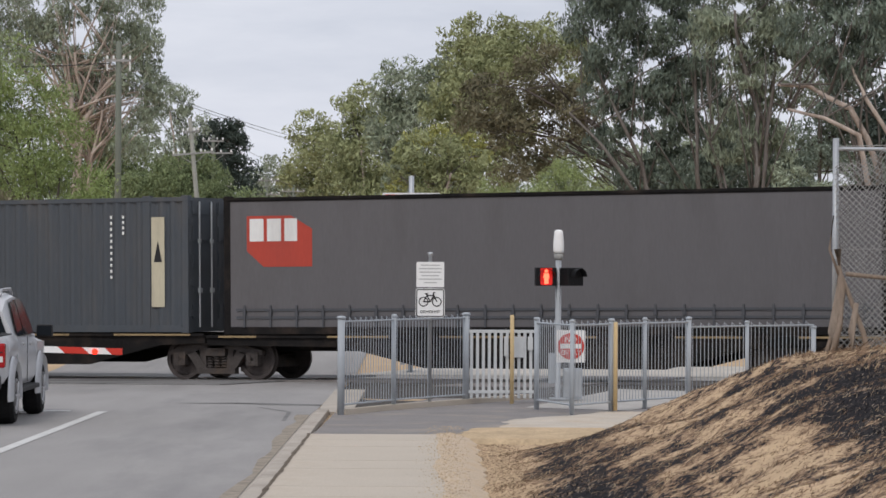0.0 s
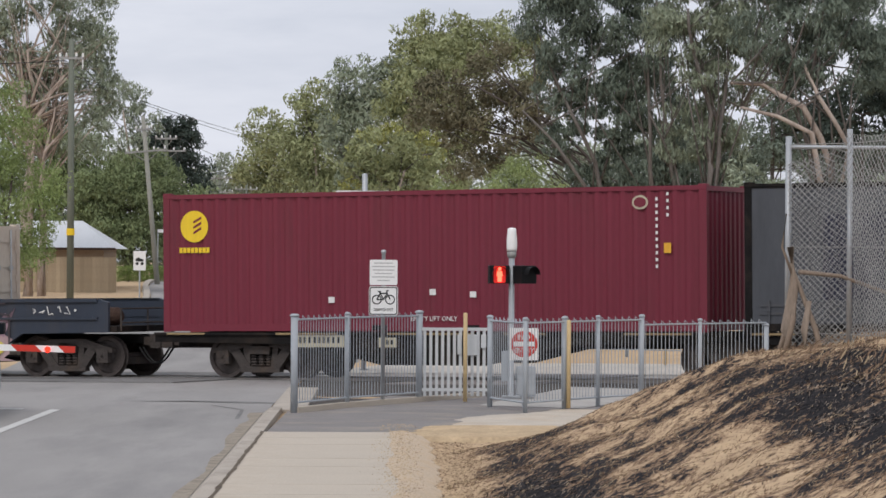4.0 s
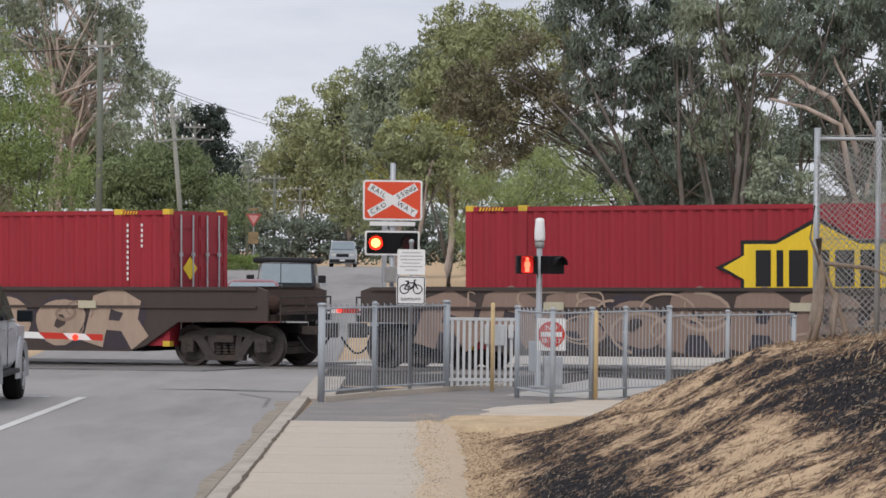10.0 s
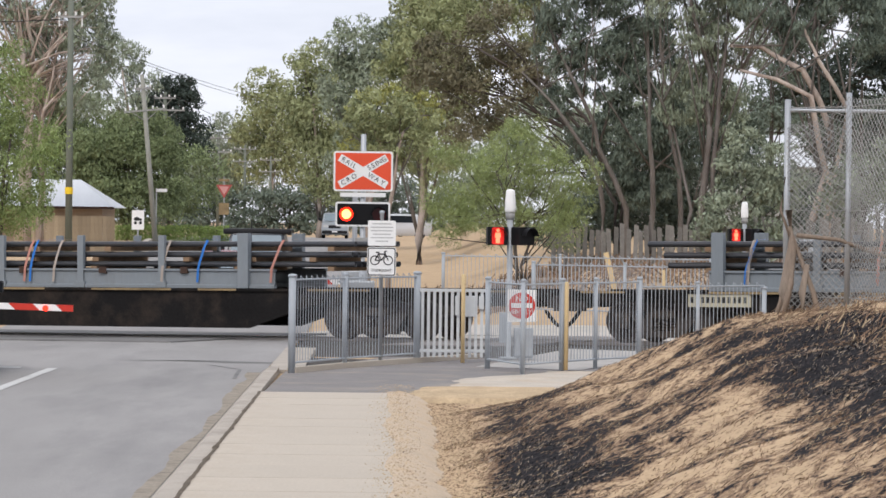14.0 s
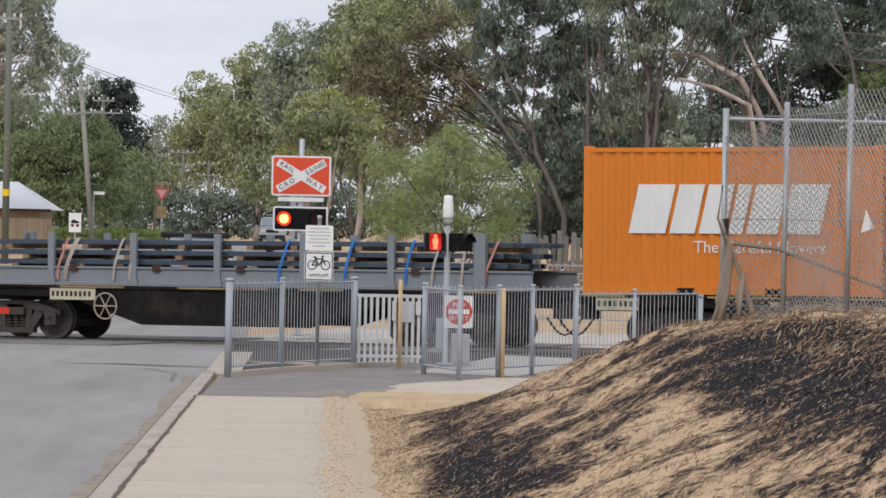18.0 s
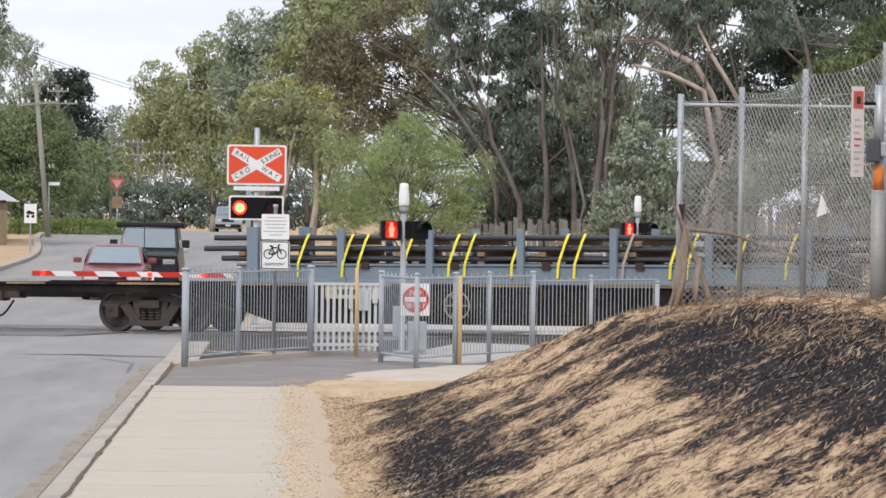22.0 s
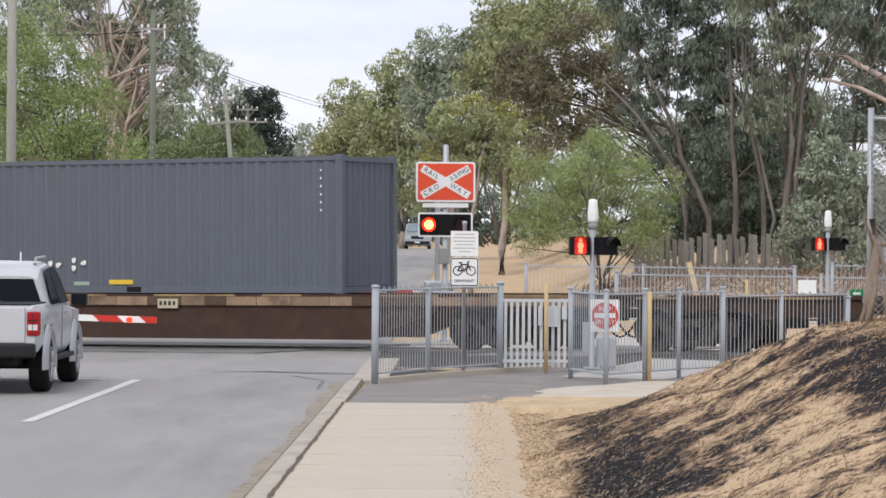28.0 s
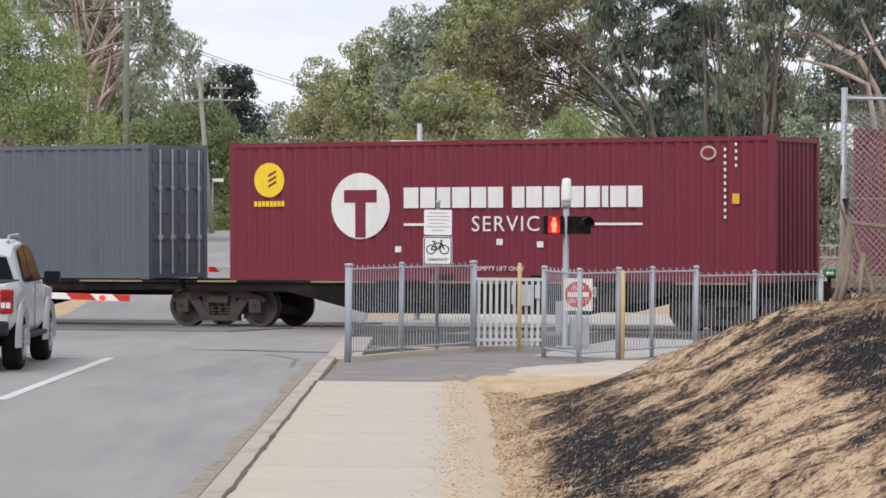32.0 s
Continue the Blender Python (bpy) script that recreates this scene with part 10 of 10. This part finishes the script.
H_WHITE = material("white_house_wall", (0.45, 0.45, 0.44), 0.8, vary=0.06, bump=0.1)
roof_house(15.5, 150, 9.0, "pale-roofed house glimpsed behind the gum trees", H_WHITE, H_ROOF, 3.2)
roof_house(30.0, 146, 12.0, "pale-roofed house glimpsed behind the wire fence", H_WHITE, H_ROOF, 3.0)

# track-side gear beyond the rails
for s_, lab in ((-0.8, "low pale concrete block beside the track"), (1.6, "low pale concrete block beside the track")):
    solid("concrete_block", Build().bevel_box(-0.45, 0.45, -0.3, 0.3, -0.1, 0.4, 0.04), M_CONCRETE, lab, "concrete block", on_track(s_, 6.5), "concrete blocks")
bx_ = thing("relay_box", "grey steel relay box on a post beyond the track", "relay box", pose(9.6, 79.4, ground_height(9.6, 79.4)))
part("box", Build().bevel_box(-0.25, 0.25, -0.2, 0.2, 1.2, 1.9, 0.02), M_GALV, bx_)
part("post", Build().tube((0, 0, 0), (0, 0, 1.2), 0.05, n=8), M_GALV, bx_)

# ---- litter: straw, twigs and char on the bank; dry tufts; leaves in the gutter ----
def litter(name, mat, label, n, spot, size, seed, flat=0.25, category="ground litter", drift=0.0, wide=1.0, stand=False):
    """Slivers strewn flat on the ground, or standing in it as stubble."""
    r = random.Random(seed)
    v, f = [], []
    while len(f) < n:
        x, y = spot(r)
        if x is None:
            continue
        z = (drift if drift and x < 0.3 else ground_height(x, y) - 0.03) + 0.004
        a = r.gauss(0.4, 0.6) if stand else r.gauss(1.25, 0.9)
        ln = size * r.uniform(0.4, 1.5)
        w = max(0.0025, ln * r.uniform(0.02, 0.06) * wide)
        k = len(v)
        if stand:
            lean = ln * r.uniform(0.5, 2.5)
            dx, dy, up = math.cos(a) * lean, math.sin(a) * lean, ln * r.uniform(0.4, 1.0)
            w = max(0.004, w)
            v += [(x - w, y, z - 0.01), (x + w, y, z - 0.01), (x + dx + w * 0.4, y + dy, z + up), (x + dx - w * 0.4, y + dy, z + up)]
        else:
            up = ln * flat * r.uniform(-0.1, 1.0)
            dx, dy = math.cos(a) * ln, math.sin(a) * ln
            nx, ny = -math.sin(a) * w, math.cos(a) * w
            z2 = (drift if drift and x < 0.3 else ground_height(x + dx, y + dy) - 0.03) + 0.004 + max(0, up)
            v += [(x - nx, y - ny, z), (x + nx, y + ny, z + w), (x + dx + nx, y + dy + ny, z2 + w), (x + dx - nx, y + dy - ny, z2)]
        f.append((k, k + 1, k + 2, k + 3))
    me = bpy.data.meshes.new(name)
    me.from_pydata(v, [], f)
    me.materials.append(mat)
    return tagged(new(name, me), label, category, kind="stuff")


def burnt(x, y):
    """How deep a spot lies in the burnt fields, 0 to 1."""
    out = 0.0
    for cx, cy, rx, ry in ((1.25, 29.0, 0.6, 8.0), (4.6, 27.0, 1.25, 9.0), (1.3, 18.0, 0.55, 6.0)):
        out += (0.8 if cy == 29.0 else 1.0) * max(0.0, 1 - (((x - cx) / rx) ** 2 + ((y - cy) / ry) ** 2) / 1.6)
    return out + 0.35 * noise.noise(Vector((x * 0.9 + y * 0.3, y * 0.4, 4)))


def char_spot(r):
    x, y = on_bank(r)
    return (x, y) if x is not None and burnt(x, y) > 0.35 + 0.4 * r.random() else (None, None)


def sand_spot(r):
    x, y = on_bank(r)
    return (x, y) if x is not None and burnt(x, y) < 0.3 + 0.3 * r.random() else (None, None)


def fringe_spot(r):
    x, y = on_bank(r)
    return (x, y) if x is not None and 0.02 < burnt(x, y) + 0.25 * r.random() < 0.75 else (None, None)


def on_bank(r):
    y = 9 + 40 * r.random() ** 0.8
    x = 0.35 + 6.2 * r.random()
    return (x, y) if bank_height(x, y) > 0.02 and abs(x) / y < 0.24 else (None, None)


def crest(r):
    return r.uniform(4.2, 9.5), r.uniform(27, 50)


S_STRAW = material("straw", (0.42, 0.32, 0.2), 0.9, vary=0.2, bump=0, island=0.35)
S_TWIG = material("brown_twigs", (0.17, 0.11, 0.07), 0.9, vary=0.3, bump=0, island=0.5)
S_STALK = material("bleached_stalks", (0.36, 0.3, 0.24), 0.9, vary=0.2, bump=0, island=0.3)
S_CHAR = material("charred_stubble", (0.014, 0.013, 0.014), 0.9, vary=0.3, bump=0, island=0.5, spec=0.1)
S_ASH = material("ashy_stubble", (0.26, 0.21, 0.165), 0.9, vary=0.3, bump=0, island=0.5, spec=0.1)
litter("straw_litter", S_STRAW, "scattered dry straw on the bank", 5000, on_bank, 0.045, 3)
litter("twig_litter", S_TWIG, "brown twigs and bark on the bank", 14000, fringe_spot, 0.055, 4)
litter("pale_stalks", S_STALK, "pale dead stalks lying on the burnt bank", 900, char_spot, 0.04, 24, 0.4)
litter("char_stubble", S_CHAR, "charred grass stubble on the burnt bank", 11000, char_spot, 0.026, 5, wide=2.2, stand=True)
litter("ash_stubble", S_ASH, "grey-brown ashy stubble on the burnt bank", 3500, char_spot, 0.022, 15, wide=1.8, stand=True)
litter("dry_stubble", S_STRAW, "short dry straw stubble on the bank", 5000, sand_spot, 0.02, 16, wide=2.0, stand=True)
litter("brown_stubble", S_TWIG, "short dead brown stubble on the bank", 12000, sand_spot, 0.024, 17, wide=2.2, stand=True)
litter("dry_grass", S_TWIG, "brown dead grass along the top of the bank", 9000, crest, 0.1, 6, 0.7)
litter("dry_grass", S_STRAW, "straw-coloured grass along the top of the bank", 2500, crest, 0.09, 7, 0.7)
litter("gutter_leaves", S_TWIG, "brown leaves gathered along the kerb", 2600, lambda r: (-2.02 - abs(r.gauss(0, 0.13)), r.uniform(14, 50)), 0.05, 8, 0.3, wide=2.5)
litter("leaf_litter", S_TWIG, "brown leaf litter at the foot of the bank", 9000, lambda r: (0.95 - abs(r.gauss(0, 0.32)) if r.random() < 0.6 else 0.3 + abs(r.gauss(0, 0.6)), r.uniform(13, 48)), 0.024, 21, 0.3, wide=3.0)
litter("path_gravel", S_TWIG, "brown pebbles and bark along the path edge", 900, lambda r: (0.0 + abs(r.gauss(0, 0.4)), r.uniform(14, 47)), 0.012, 9, 0.3, drift=0.078, wide=7.0)
litter("path_gravel", S_STRAW, "pale pebbles and straw along the path edge", 5000, lambda r: (0.05 + r.gauss(0, 0.14), r.uniform(14, 47)), 0.013, 19, 0.3, drift=0.078, wide=7.0)
litter("foot_straw", S_STRAW, "fine dull yellow straw at the foot of the bank", 7000, lambda r: (0.68 + r.gauss(0, 0.16), r.uniform(13, 47)), 0.022, 31, 0.4, wide=2.0)
litter("verge_grass", S_STRAW, "dry yellow verge grass beyond the track", 6000, lambda r: (r.uniform(-24, -9.6), r.uniform(95, 200)), 0.09, 10, 0.6)
litter("verge_grass", S_TWIG, "dry brown grass below the gum trees", 9000, lambda r: (r.uniform(0.5, 18), r.uniform(86, 108)), 0.32, 11, 0.9)


def motions():
    train_motion()
    car_motion()


motions()
